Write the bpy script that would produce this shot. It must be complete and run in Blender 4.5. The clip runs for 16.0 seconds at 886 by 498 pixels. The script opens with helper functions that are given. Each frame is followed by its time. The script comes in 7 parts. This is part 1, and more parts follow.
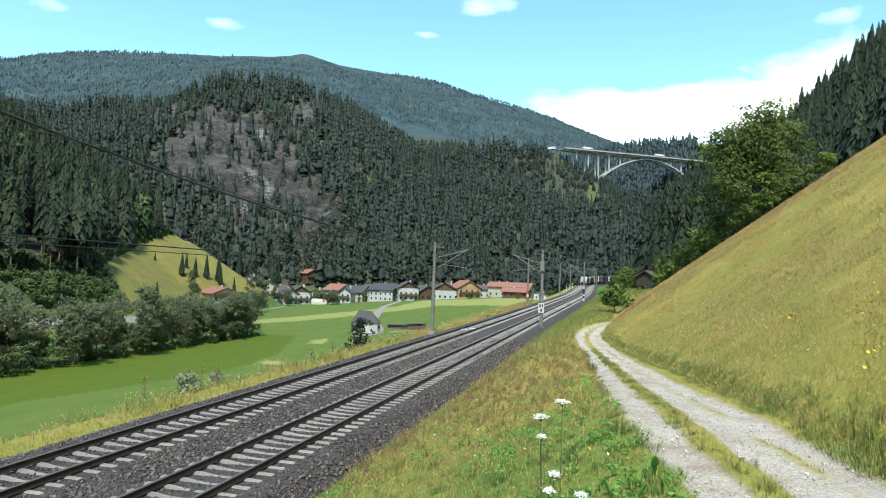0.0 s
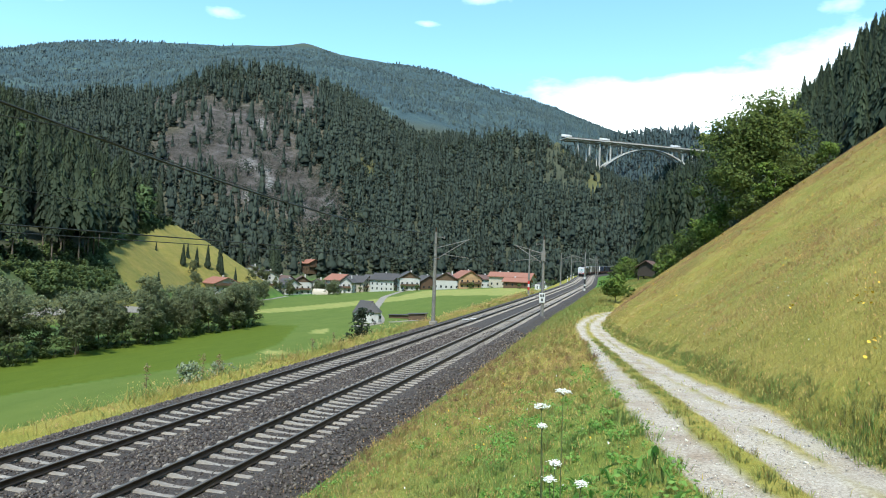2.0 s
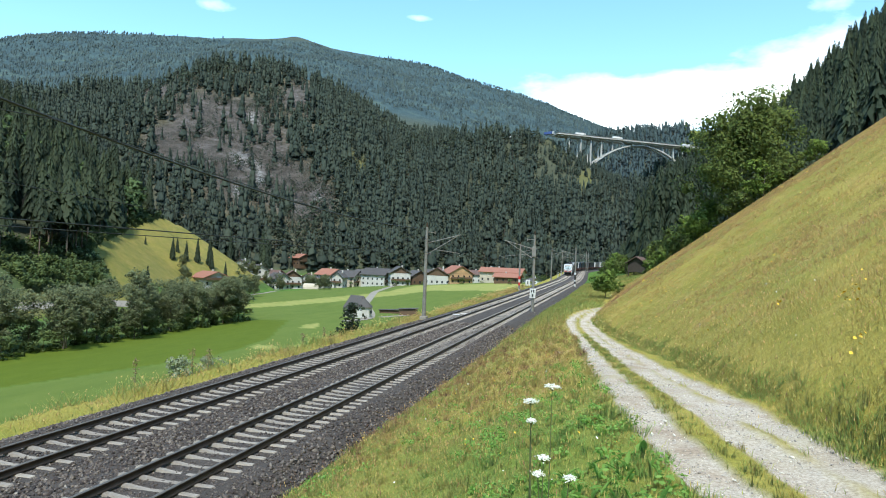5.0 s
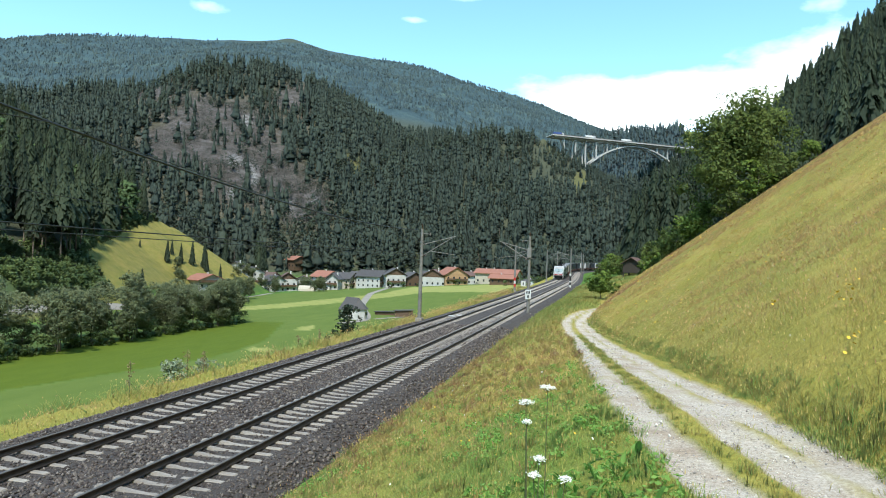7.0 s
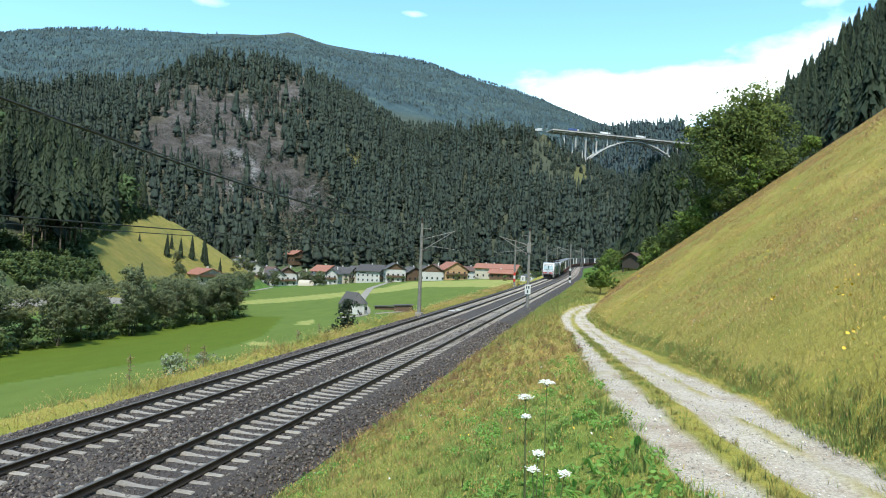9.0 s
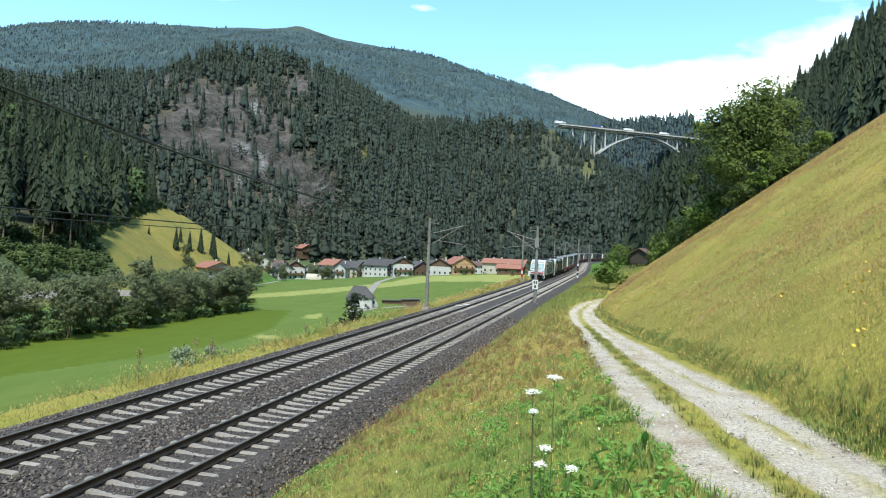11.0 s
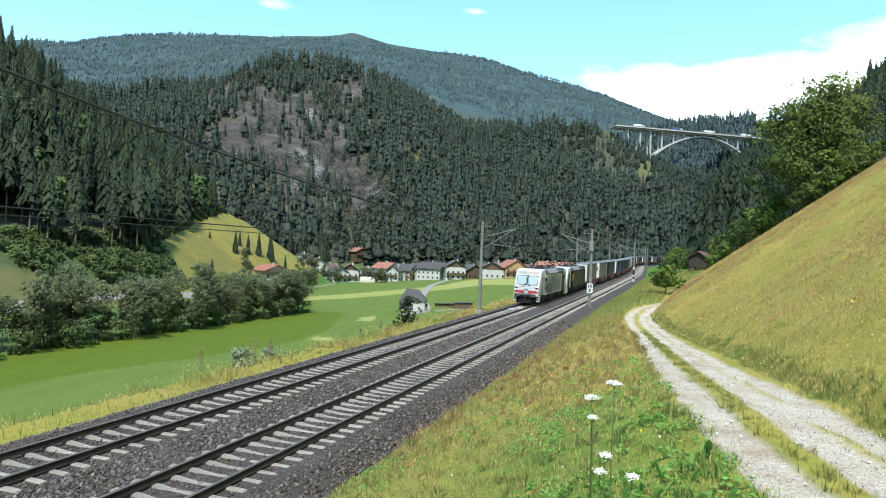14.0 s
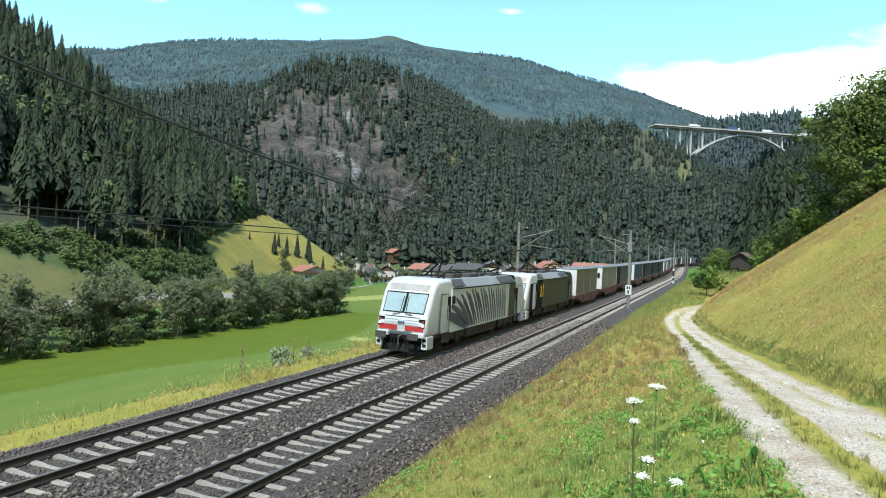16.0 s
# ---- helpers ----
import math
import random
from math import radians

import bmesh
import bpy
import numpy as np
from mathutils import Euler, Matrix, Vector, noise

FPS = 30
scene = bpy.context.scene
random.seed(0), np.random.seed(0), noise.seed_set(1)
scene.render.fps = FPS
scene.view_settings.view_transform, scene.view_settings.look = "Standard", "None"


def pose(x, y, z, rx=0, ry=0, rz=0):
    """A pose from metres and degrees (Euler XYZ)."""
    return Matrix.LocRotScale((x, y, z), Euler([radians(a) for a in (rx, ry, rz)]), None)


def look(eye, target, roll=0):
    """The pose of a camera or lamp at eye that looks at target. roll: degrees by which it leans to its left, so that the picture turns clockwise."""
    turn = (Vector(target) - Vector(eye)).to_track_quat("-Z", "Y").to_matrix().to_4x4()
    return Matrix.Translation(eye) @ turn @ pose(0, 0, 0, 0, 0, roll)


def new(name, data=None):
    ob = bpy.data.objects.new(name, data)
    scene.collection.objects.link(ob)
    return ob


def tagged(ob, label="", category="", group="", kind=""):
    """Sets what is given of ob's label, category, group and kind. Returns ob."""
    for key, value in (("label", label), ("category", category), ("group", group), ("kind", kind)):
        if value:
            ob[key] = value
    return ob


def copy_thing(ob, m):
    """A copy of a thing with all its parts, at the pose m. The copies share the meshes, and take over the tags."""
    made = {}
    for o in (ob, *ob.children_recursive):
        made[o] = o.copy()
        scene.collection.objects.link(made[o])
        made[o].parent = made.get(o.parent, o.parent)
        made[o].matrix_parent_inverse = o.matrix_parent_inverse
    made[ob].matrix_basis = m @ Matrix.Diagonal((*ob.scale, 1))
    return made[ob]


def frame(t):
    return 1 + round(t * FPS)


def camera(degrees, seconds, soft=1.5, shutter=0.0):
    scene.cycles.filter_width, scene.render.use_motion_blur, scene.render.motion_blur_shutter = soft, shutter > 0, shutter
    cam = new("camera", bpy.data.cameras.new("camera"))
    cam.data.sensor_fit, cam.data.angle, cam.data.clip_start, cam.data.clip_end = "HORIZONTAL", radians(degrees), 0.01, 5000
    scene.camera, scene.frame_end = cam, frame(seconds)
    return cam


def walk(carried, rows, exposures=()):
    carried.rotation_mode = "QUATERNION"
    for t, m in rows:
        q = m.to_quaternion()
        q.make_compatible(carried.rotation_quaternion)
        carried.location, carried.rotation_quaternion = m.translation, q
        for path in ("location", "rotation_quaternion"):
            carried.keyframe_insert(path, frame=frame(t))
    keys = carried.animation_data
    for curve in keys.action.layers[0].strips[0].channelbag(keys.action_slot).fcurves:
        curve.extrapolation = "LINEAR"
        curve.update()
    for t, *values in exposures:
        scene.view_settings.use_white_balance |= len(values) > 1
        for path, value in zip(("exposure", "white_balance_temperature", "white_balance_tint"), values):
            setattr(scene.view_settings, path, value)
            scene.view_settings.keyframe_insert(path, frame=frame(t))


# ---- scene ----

# ---------------------------------------------------------------- camera
EYE_H = 5.29            # eye over the rail heads
TURN = 14.7             # the rails run along +y; the camera first looks this far left of them
PAN = [
    (0, 0.00, 2.28, 2.00), (0.5, 0.07, 2.05, 1.92), (1, 0.05, 1.89, 1.81), (1.5, 0.10, 1.70, 1.89),
    (2, 0.06, 1.41, 1.99), (2.5, -0.01, 1.33, 1.89), (3, -0.17, 1.27, 1.83), (3.5, -0.36, 1.15, 2.01),
    (4, -0.46, 0.99, 2.22), (6.5, -1.10, 1.13, 1.99), (7, -1.14, 1.16, 2.00), (7.5, -1.18, 1.12, 1.96),
    (8, -1.22, 0.95, 2.02), (8.5, -1.23, 0.83, 2.08), (11, -0.53, 0.21, 2.43), (11.5, 0.05, 0.14, 2.42),
    (12, 1.29, 0.06, 2.35), (12.5, 2.04, 0.08, 2.27), (13, 2.68, 0.12, 2.29), (13.5, 3.43, 0.17, 2.37),
    (14, 4.05, 0.30, 2.41), (14.5, 4.49, 0.37, 2.48), (15, 5.14, 0.37, 2.48), (15.5, 6.12, 0.34, 2.37),
    (16, 7.19, 0.26, 2.40)]


def eye_pose(yaw, pitch, roll):
    """Held at arm's length, the camera swings round the body as it pans."""
    a, b = radians(yaw + TURN), radians(TURN)
    x, y = 0.45 * (math.sin(b) - math.sin(a)), 0.45 * (math.cos(a) - math.cos(b))
    return pose(x, y, EYE_H, 90 + pitch, 0, yaw + TURN) @ pose(0, 0, 0, 0, 0, roll)


cam = camera(68.0, 16.0, soft=1.05)
walk(cam, [(t, eye_pose(a, b, c)) for t, a, b, c in PAN], [(0, 0.86, 6150, 3), (8, 0.86, 6150, 3), (16, 1.02, 6150, 3)])

# ---------------------------------------------------------------- sky and sun
SUN_EL, SUN_AZ = 57.0, 171.0        # azimuth from +y, clockwise: high behind the camera
SUN_POWER, SKY_POWER = 3.1, 0.15


def build_world():
    w = bpy.data.worlds.new("sky")
    scene.world = w
    w.use_nodes = True
    nt = w.node_tree
    nt.nodes.clear()
    N = nt.nodes.new
    out, bg = N("ShaderNodeOutputWorld"), N("ShaderNodeBackground")
    sky = N("ShaderNodeTexSky")
    sky.sky_type = "NISHITA"
    sky.sun_disc = False
    sky.sun_elevation, sky.sun_rotation = radians(SUN_EL), radians(SUN_AZ)
    sky.altitude, sky.air_density, sky.dust_density, sky.ozone_density = 1100, 1.3, 0.25, 1.0
    # clouds: a layer of noise over the direction, flattened towards the horizon
    co, sep = N("ShaderNodeTexCoord"), N("ShaderNodeSeparateXYZ")
    nt.links.new(co.outputs["Generated"], sep.inputs[0])
    zz = N("ShaderNodeMath"); zz.operation = "ADD"; zz.inputs[1].default_value = 0.22
    nt.links.new(sep.outputs["Z"], zz.inputs[0])
    px = N("ShaderNodeMath"); px.operation = "DIVIDE"
    py = N("ShaderNodeMath"); py.operation = "DIVIDE"
    for d, s in ((px, "X"), (py, "Y")):
        nt.links.new(sep.outputs[s], d.inputs[0]); nt.links.new(zz.outputs[0], d.inputs[1])
    comb = N("ShaderNodeCombineXYZ")
    nt.links.new(px.outputs[0], comb.inputs[0]); nt.links.new(py.outputs[0], comb.inputs[1])
    n1 = N("ShaderNodeTexNoise"); n1.inputs["Scale"].default_value = 1.15; n1.inputs["Detail"].default_value = 9; n1.inputs["Roughness"].default_value = 0.55
    add = N("ShaderNodeVectorMath"); add.operation = "ADD"; add.inputs[1].default_value = CLOUD_SHIFT
    nt.links.new(comb.outputs[0], add.inputs[0]); nt.links.new(add.outputs[0], n1.inputs["Vector"])
    # a cloud bank low over the right side of the valley
    def math_node(op, a, c):
        n = N("ShaderNodeMath"); n.operation = op
        for i, v in enumerate((a, c)):
            if isinstance(v, (int, float)):
                n.inputs[i].default_value = v
            else:
                nt.links.new(v, n.inputs[i])
        return n.outputs[0]
    side = math_node("DIVIDE", sep.outputs["X"], math_node("MAXIMUM", sep.outputs["Y"], 0.05))

    def puff(cx, cz, rx, rz, tilt=0.0):
        e1 = math_node("POWER", math_node("DIVIDE", math_node("SUBTRACT", side, cx), rx), 2.0)
        up = math_node("SUBTRACT", sep.outputs["Z"], math_node("ADD", cz, math_node("MULTIPLY", math_node("SUBTRACT", side, cx), tilt)))
        e2 = math_node("POWER", math_node("DIVIDE", up, rz), 2.0)
        return math_node("POWER", 2.718, math_node("MULTIPLY", math_node("ADD", e1, e2), -1.0))
    bank = puff(0.22, 0.236, 0.32, 0.050, 0.03)
    for cx, cz, rx, rz, k in ((-0.205, 0.378, 0.06, 0.014, 0.17), (-0.297, 0.346, 0.035, 0.007, 0.30), (-0.66, 0.335, 0.06, 0.012, 0.28), (-0.74, 0.300, 0.05, 0.010, 0.25), (-1.10, 0.318, 0.13, 0.022, 0.55), (0.29, 0.340, 0.04, 0.010, 0.15), (-1.6, 0.37, 0.25, 0.05, 0.8)):
        bank = math_node("ADD", bank, math_node("MULTIPLY", puff(cx, cz, rx, rz), k))
    ramp = N("ShaderNodeValToRGB")
    ramp.color_ramp.elements[0].position, ramp.color_ramp.elements[1].position = 0.56, 0.80
    nt.links.new(math_node("ADD", math_node("MULTIPLY", bank, 0.36), n1.outputs["Fac"]), ramp.inputs[0])
    mix = N("ShaderNodeMix"); mix.data_type = "RGBA"
    mix.inputs["B"].default_value = (12.5, 12.8, 13.2, 1)
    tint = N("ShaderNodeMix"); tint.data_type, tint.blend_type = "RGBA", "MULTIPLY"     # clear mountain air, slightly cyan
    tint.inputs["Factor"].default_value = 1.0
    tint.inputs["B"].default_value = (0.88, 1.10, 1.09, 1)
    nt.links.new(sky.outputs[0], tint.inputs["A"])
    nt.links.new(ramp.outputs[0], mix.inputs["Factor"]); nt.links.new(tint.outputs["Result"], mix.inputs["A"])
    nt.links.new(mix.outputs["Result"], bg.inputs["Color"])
    bg.inputs["Strength"].default_value = SKY_POWER
    nt.links.new(bg.outputs[0], out.inputs[0])
    sun = bpy.data.lights.new("sun", "SUN")
    sun.energy, sun.angle, sun.color = SUN_POWER, radians(6.0), (1.0, 0.90, 0.77)
    ob = new("sun", sun)
    el, az = radians(SUN_EL), radians(SUN_AZ)
    d = Vector((math.sin(az) * math.cos(el), math.cos(az) * math.cos(el), math.sin(el)))
    ob.matrix_world = look(d * 100, (0, 0, 0))


CLOUD_SHIFT = (0.3, 0.2, 0.0)
build_world()

# ---------------------------------------------------------------- helpers
rng = np.random.default_rng(7)


def np_mesh(name, verts, faces, mats=(), mat_index=None, smooth=False):
    """A mesh from arrays; faces is an (n, k) array or a list of such arrays."""
    me = bpy.data.meshes.new(name)
    if not isinstance(faces, list):
        faces = [faces]
    verts = np.asarray(verts, np.float32)
    me.vertices.add(len(verts))
    me.vertices.foreach_set("co", verts.ravel())
    loops = np.concatenate([np.asarray(f).ravel() for f in faces]).astype(np.int32)
    sizes = np.concatenate([np.full(len(f), np.asarray(f).shape[1]) for f in faces]).astype(np.int32)
    me.loops.add(len(loops))
    me.loops.foreach_set("vertex_index", loops)
    me.polygons.add(len(sizes))
    me.polygons.foreach_set("loop_start", np.concatenate([[0], np.cumsum(sizes)[:-1]]).astype(np.int32))
    me.polygons.foreach_set("loop_total", sizes)
    for m in mats:
        me.materials.append(m)
    if mat_index is not None:
        me.polygons.foreach_set("material_index", np.asarray(mat_index, np.int32))
    if smooth:
        me.polygons.foreach_set("use_smooth", np.ones(len(sizes), bool))
    me.update()
    me.validate()
    return me


def part(name, bm, material, parent, label="", smooth=False):
    me = bpy.data.meshes.new(name)
    bm.to_mesh(me)
    bm.free()
    for m in (material if isinstance(material, (list, tuple)) else [material]):
        me.materials.append(m)
    if smooth:
        me.polygons.foreach_set("use_smooth", np.ones(len(me.polygons), bool))
    ob = new(name, me)
    ob.parent = parent
    if label:
        ob["label"] = label
    return ob


def thing(name, label, category, m=None, group="", kind=""):
    ob = tagged(new(name), label, category, group, kind)
    if m is not None:
        ob.matrix_world = m
    return ob


def box(bm, x0, x1, y0, y1, z0, z1, bevel=0.0, mi=0):
    r = bmesh.ops.create_cube(bm, size=1.0)
    vs = r["verts"]
    for v in vs:
        v.co = Vector((x0 + (v.co.x + .5) * (x1 - x0), y0 + (v.co.y + .5) * (y1 - y0), z0 + (v.co.z + .5) * (z1 - z0)))
    fs = list({f for v in vs for f in v.link_faces})
    for f in fs:
        f.material_index = mi
    if bevel:
        es = list({e for v in vs for e in v.link_edges})
        bmesh.ops.bevel(bm, geom=es, offset=bevel, segments=2, affect="EDGES", profile=0.5)
    return bm


def rod(bm, a, b, r, r2=None, n=8, mi=0):
    a, b = Vector(a), Vector(b)
    m = Matrix.Translation((a + b) / 2) @ (b - a).to_track_quat("Z", "Y").to_matrix().to_4x4()
    res = bmesh.ops.create_cone(bm, cap_ends=True, segments=n, radius1=r, radius2=r if r2 is None else r2, depth=(b - a).length, matrix=m)
    for f in {f for v in res["verts"] for f in v.link_faces}:
        f.material_index = mi
    return bm


def prism(bm, outline, y0, y1, axis="y", mi=0):
    """An outline of (a, b) pairs drawn out along an axis."""
    def put(a, b, c):
        return (a, c, b) if axis == "y" else ((c, a, b) if axis == "x" else (a, b, c))
    v0 = [bm.verts.new(put(a, b, y0)) for a, b in outline]
    v1 = [bm.verts.new(put(a, b, y1)) for a, b in outline]
    n = len(outline)
    fs = [bm.faces.new(v0), bm.faces.new(v1[::-1])]
    for i in range(n):
        fs.append(bm.faces.new((v0[i], v1[i], v1[(i + 1) % n], v0[(i + 1) % n])))
    for f in fs:
        f.material_index = mi
    bmesh.ops.recalc_face_normals(bm, faces=fs)
    return bm


def material(name, stops, scale=4.0, rough=0.8, bump=0.3, metal=0.0, detail=6.0, scale2=None, amount2=0.3, dark2=(0.5, 0.5, 0.5), spec=0.5, island=0.0, stretch=None, trans=0.0, bump_dist=0.02, rnd=0.0):
    """A surface whose colour runs over stops (position, rgb) by noise, with a second, larger noise that multiplies it."""
    m = bpy.data.materials.new(name)
    m.use_nodes = True
    nt = m.node_tree
    N, L = nt.nodes.new, nt.links.new
    b = nt.nodes["Principled BSDF"]
    co = N("ShaderNodeTexCoord")
    vec = co.outputs["Object"]
    if stretch:
        mp = N("ShaderNodeMapping"); mp.inputs["Scale"].default_value = stretch
        L(vec, mp.inputs["Vector"]); vec = mp.outputs[0]
    n = N("ShaderNodeTexNoise"); n.inputs["Scale"].default_value = scale; n.inputs["Detail"].default_value = detail; n.inputs["Roughness"].default_value = 0.65
    L(vec, n.inputs["Vector"])
    r = N("ShaderNodeValToRGB")
    el = r.color_ramp.elements
    while len(el) < len(stops):
        el.new(0.5)
    for e, (p, c) in zip(el, stops):
        e.position, e.color = p, (*c, 1)
    L(n.outputs["Fac"], r.inputs[0])
    col = r.outputs[0]
    if scale2:
        n2 = N("ShaderNodeTexNoise"); n2.inputs["Scale"].default_value = scale2; n2.inputs["Detail"].default_value = 4
        L(vec, n2.inputs["Vector"])
        r2 = N("ShaderNodeValToRGB"); r2.color_ramp.elements[0].position, r2.color_ramp.elements[1].position = 0.35, 0.65
        r2.color_ramp.elements[0].color = (*dark2, 1); r2.color_ramp.elements[1].color = (1, 1, 1, 1)
        L(n2.outputs["Fac"], r2.inputs[0])
        mx = N("ShaderNodeMix"); mx.data_type, mx.blend_type = "RGBA", "MULTIPLY"
        mx.inputs["Factor"].default_value = amount2
        L(col, mx.inputs["A"]); L(r2.outputs[0], mx.inputs["B"])
        col = mx.outputs["Result"]
    if island or rnd:
        hs = N("ShaderNodeHueSaturation")
        if island:
            g = N("ShaderNodeNewGeometry"); src = g.outputs["Random Per Island"]
        else:
            g = N("ShaderNodeObjectInfo"); src = g.outputs["Random"]
        k = island or rnd
        mr = N("ShaderNodeMapRange"); mr.inputs["To Min"].default_value = 1 - k; mr.inputs["To Max"].default_value = 1 + k
        L(src, mr.inputs[0]); L(mr.outputs[0], hs.inputs["Value"])
        mh = N("ShaderNodeMapRange"); mh.inputs["To Min"].default_value = 0.5 - 0.06 * k; mh.inputs["To Max"].default_value = 0.5 + 0.03 * k
        L(src, mh.inputs[0]); L(mh.outputs[0], hs.inputs["Hue"])
        L(col, hs.inputs["Color"]); col = hs.outputs[0]
    L(col, b.inputs["Base Color"])
    b.inputs["Roughness"].default_value = rough
    b.inputs["Metallic"].default_value = metal
    b.inputs["Specular IOR Level"].default_value = spec
    if bump:
        bp = N("ShaderNodeBump"); bp.inputs["Strength"].default_value = bump; bp.inputs["Distance"].default_value = bump_dist
        L(n.outputs["Fac"], bp.inputs["Height"]); L(bp.outputs[0], b.inputs["Normal"])
    if trans:
        b.inputs["Transmission Weight"].default_value = trans
    return m


def plain(name, rgb, rough=0.6, var=0.12, scale=6.0, metal=0.0, bump=0.08, spec=0.5):
    a, c = tuple(v * (1 - var) for v in rgb), tuple(min(1, v * (1 + var)) for v in rgb)
    return material(name, [(0.3, a), (0.7, c)], scale, rough, bump, metal, spec=spec, scale2=scale / 7, amount2=0.25)


# ---------------------------------------------------------------- plan of the land
VALLEY = -12.5


def soft_interp(q, nodes, width):
    """Straight pieces between nodes, rounded over the given width."""
    q = np.asarray(q, float)
    xs, ys = np.array(nodes, float).T
    acc = 0.0
    for k in (-1.0, -0.5, 0.0, 0.5, 1.0):
        acc = acc + np.interp(q + k * width, xs, ys)
    return acc / 5


TRACK_BEND = [(-400, 0), (80, 0), (128, 1.0), (172, 2.0), (200, 2.2), (260, 0.9), (318, -0.4), (350, 1.2), (380, 4.5), (420, 11), (500, 32), (700, 110), (900, 220)]
TRACK_RISE = [(-400, 0), (85, 0), (330, 3.1), (900, 9)]
LEFT_TRACK, RIGHT_TRACK = -14.28, -10.0


def track_x(y):
    return soft_interp(y, TRACK_BEND, 22)


def track_z(y):
    return soft_interp(y, TRACK_RISE, 25)


PATH_X = [(-30, 6.0), (0, 2.55), (4, 1.75), (5.7, 1.45), (7.06, 1.21), (8.45, 1.0), (11, 0.83), (13.4, 0.68), (17.6, 0.42), (24.8, 0.04), (31, -0.34), (38, -0.81), (44, -1.45), (49, -1.92), (53.1, -1.94), (57.5, -1.4), (61, -0.2), (64, 1.5), (68, 4.0), (80, 10)]
PATH_Z = [(-30, 4.2), (0, 3.68), (8, 3.5), (10, 3.42), (13, 3.15), (17.5, 2.75), (24.5, 2.22), (31, 1.7), (39, 1.2), (47, 1.05), (54, 1.2), (60, 1.5)]


def path_x(y):
    return soft_interp(y, PATH_X, 1.0)


def path_z(y):
    return soft_interp(y, PATH_Z, 1.5)


FOOT = [(-60, 9.6), (0, 3.8), (4, 2.98), (6.6, 2.66), (7.7, 2.62), (9.24, 2.5), (12.2, 2.45), (15, 2.38), (19.7, 2.3), (27.5, 1.87), (33, 1.45), (39.5, 0.85), (45, 0.0), (49.7, -0.55), (53.7, -0.68), (58, -0.35), (62, 0.1), (68, 0.5), (78, 0.6), (95, 5), (115, 13), (150, 9), (200, 11), (300, 16), (400, 30), (500, 60), (700, 150), (900, 280)]


def fbm(x, y, size, octaves=4, seed=0):
    """Smooth value noise, about -1 to 1."""
    out, amp, tot = 0.0, 1.0, 0.0
    for o in range(octaves):
        g = np.random.default_rng(100 + seed * 17 + o).random((64, 64)) * 2 - 1
        u, v = x / size * 2 ** o, y / size * 2 ** o
        i, j = np.floor(u).astype(int), np.floor(v).astype(int)
        fu, fv = u - i, v - j
        fu, fv = fu * fu * (3 - 2 * fu), fv * fv * (3 - 2 * fv)
        i0, i1, j0, j1 = i % 64, (i + 1) % 64, j % 64, (j + 1) % 64
        out = out + amp * ((g[i0, j0] * (1 - fu) + g[i1, j0] * fu) * (1 - fv) + (g[i0, j1] * (1 - fu) + g[i1, j1] * fu) * fv)
        tot += amp
        amp *= 0.5
    return out / tot


# crest lines: x, y, height of the ground, and the fall to each side
RIDGES = {
    "spur": ([(-520, -150, 300), (-402, 112, 190), (-302, 188, 100), (-238, 205, 45), (-222, 250, 36), (-205, 282, 21), (-191, 296, 3), (-184, 304, -8), (-178, 312, -16)], 0.74, 0.3),
    "rock": ([(-1050, 300, 165), (-719, 620, 176), (-635, 706, 206), (-584, 749, 220), (-526, 791, 256), (-441, 841, 261), (-390, 866, 231), (-313, 897, 187), (-225, 880, 176), (-140, 812, 158), (-84, 822, 156), (-62, 828, 135), (-40, 838, 100), (8, 860, 45)], 0.55, 0.7),
    "far": ([(-4200, 900, 700), (-2506, 2148, 857), (-2294, 2372, 937), (-1831, 2745, 1010), (-1512, 2933, 1083), (-1360, 3007, 1048), (-932, 3166, 998), (-538, 3256, 878), (-256, 3290, 768), (-63, 3299, 704), (250, 3300, 597), (900, 3300, 420), (2000, 3200, 300)], 0.43, 0.25),
    "beyond": ([(-200, 1330, 215), (-14, 1300, 258), (69, 1298, 268), (168, 1290, 266), (300, 1280, 300), (700, 1200, 420)], 0.55, 0.4),
    "approach": ([(-70, 818, 164), (-120, 845, 164), (-200, 885, 164)], 1.2, 0.0),
    "abutment": ([(104, 918, 158), (150, 950, 172), (260, 1010, 200)], 0.8, 0.5),
    "right": ([(240, -250, 260), (215, 120, 165), (185, 270, 178), (178, 340, 164), (205, 480, 165), (300, 700, 190), (420, 900, 230)], 0.92, 0.7),
}


def ridge_height(x, y, crest, fall, bulge):
    pts = np.array(crest, float)
    best = np.full(x.shape, -1e9)
    for a, b in zip(pts[:-1], pts[1:]):
        d = b[:2] - a[:2]
        t = np.clip(((x - a[0]) * d[0] + (y - a[1]) * d[1]) / (d @ d), 0, 1)
        dist = np.hypot(x - a[0] - t * d[0], y - a[1] - t * d[1])
        h = a[2] + t * (b[2] - a[2]) - fall * dist * (1 - 0.25 * bulge * np.exp(-dist / 60))
        best = np.maximum(best, h)
    return best


def floor_height(x, y):
    """The even floor of the valley, rising towards the village and up the valley."""
    return VALLEY + np.maximum(0, y - 420) * 0.03 + np.clip((y - 210) / 140, 0, 1) * np.clip((x + 150) / 100, -0.4, 1.0) * 7.5


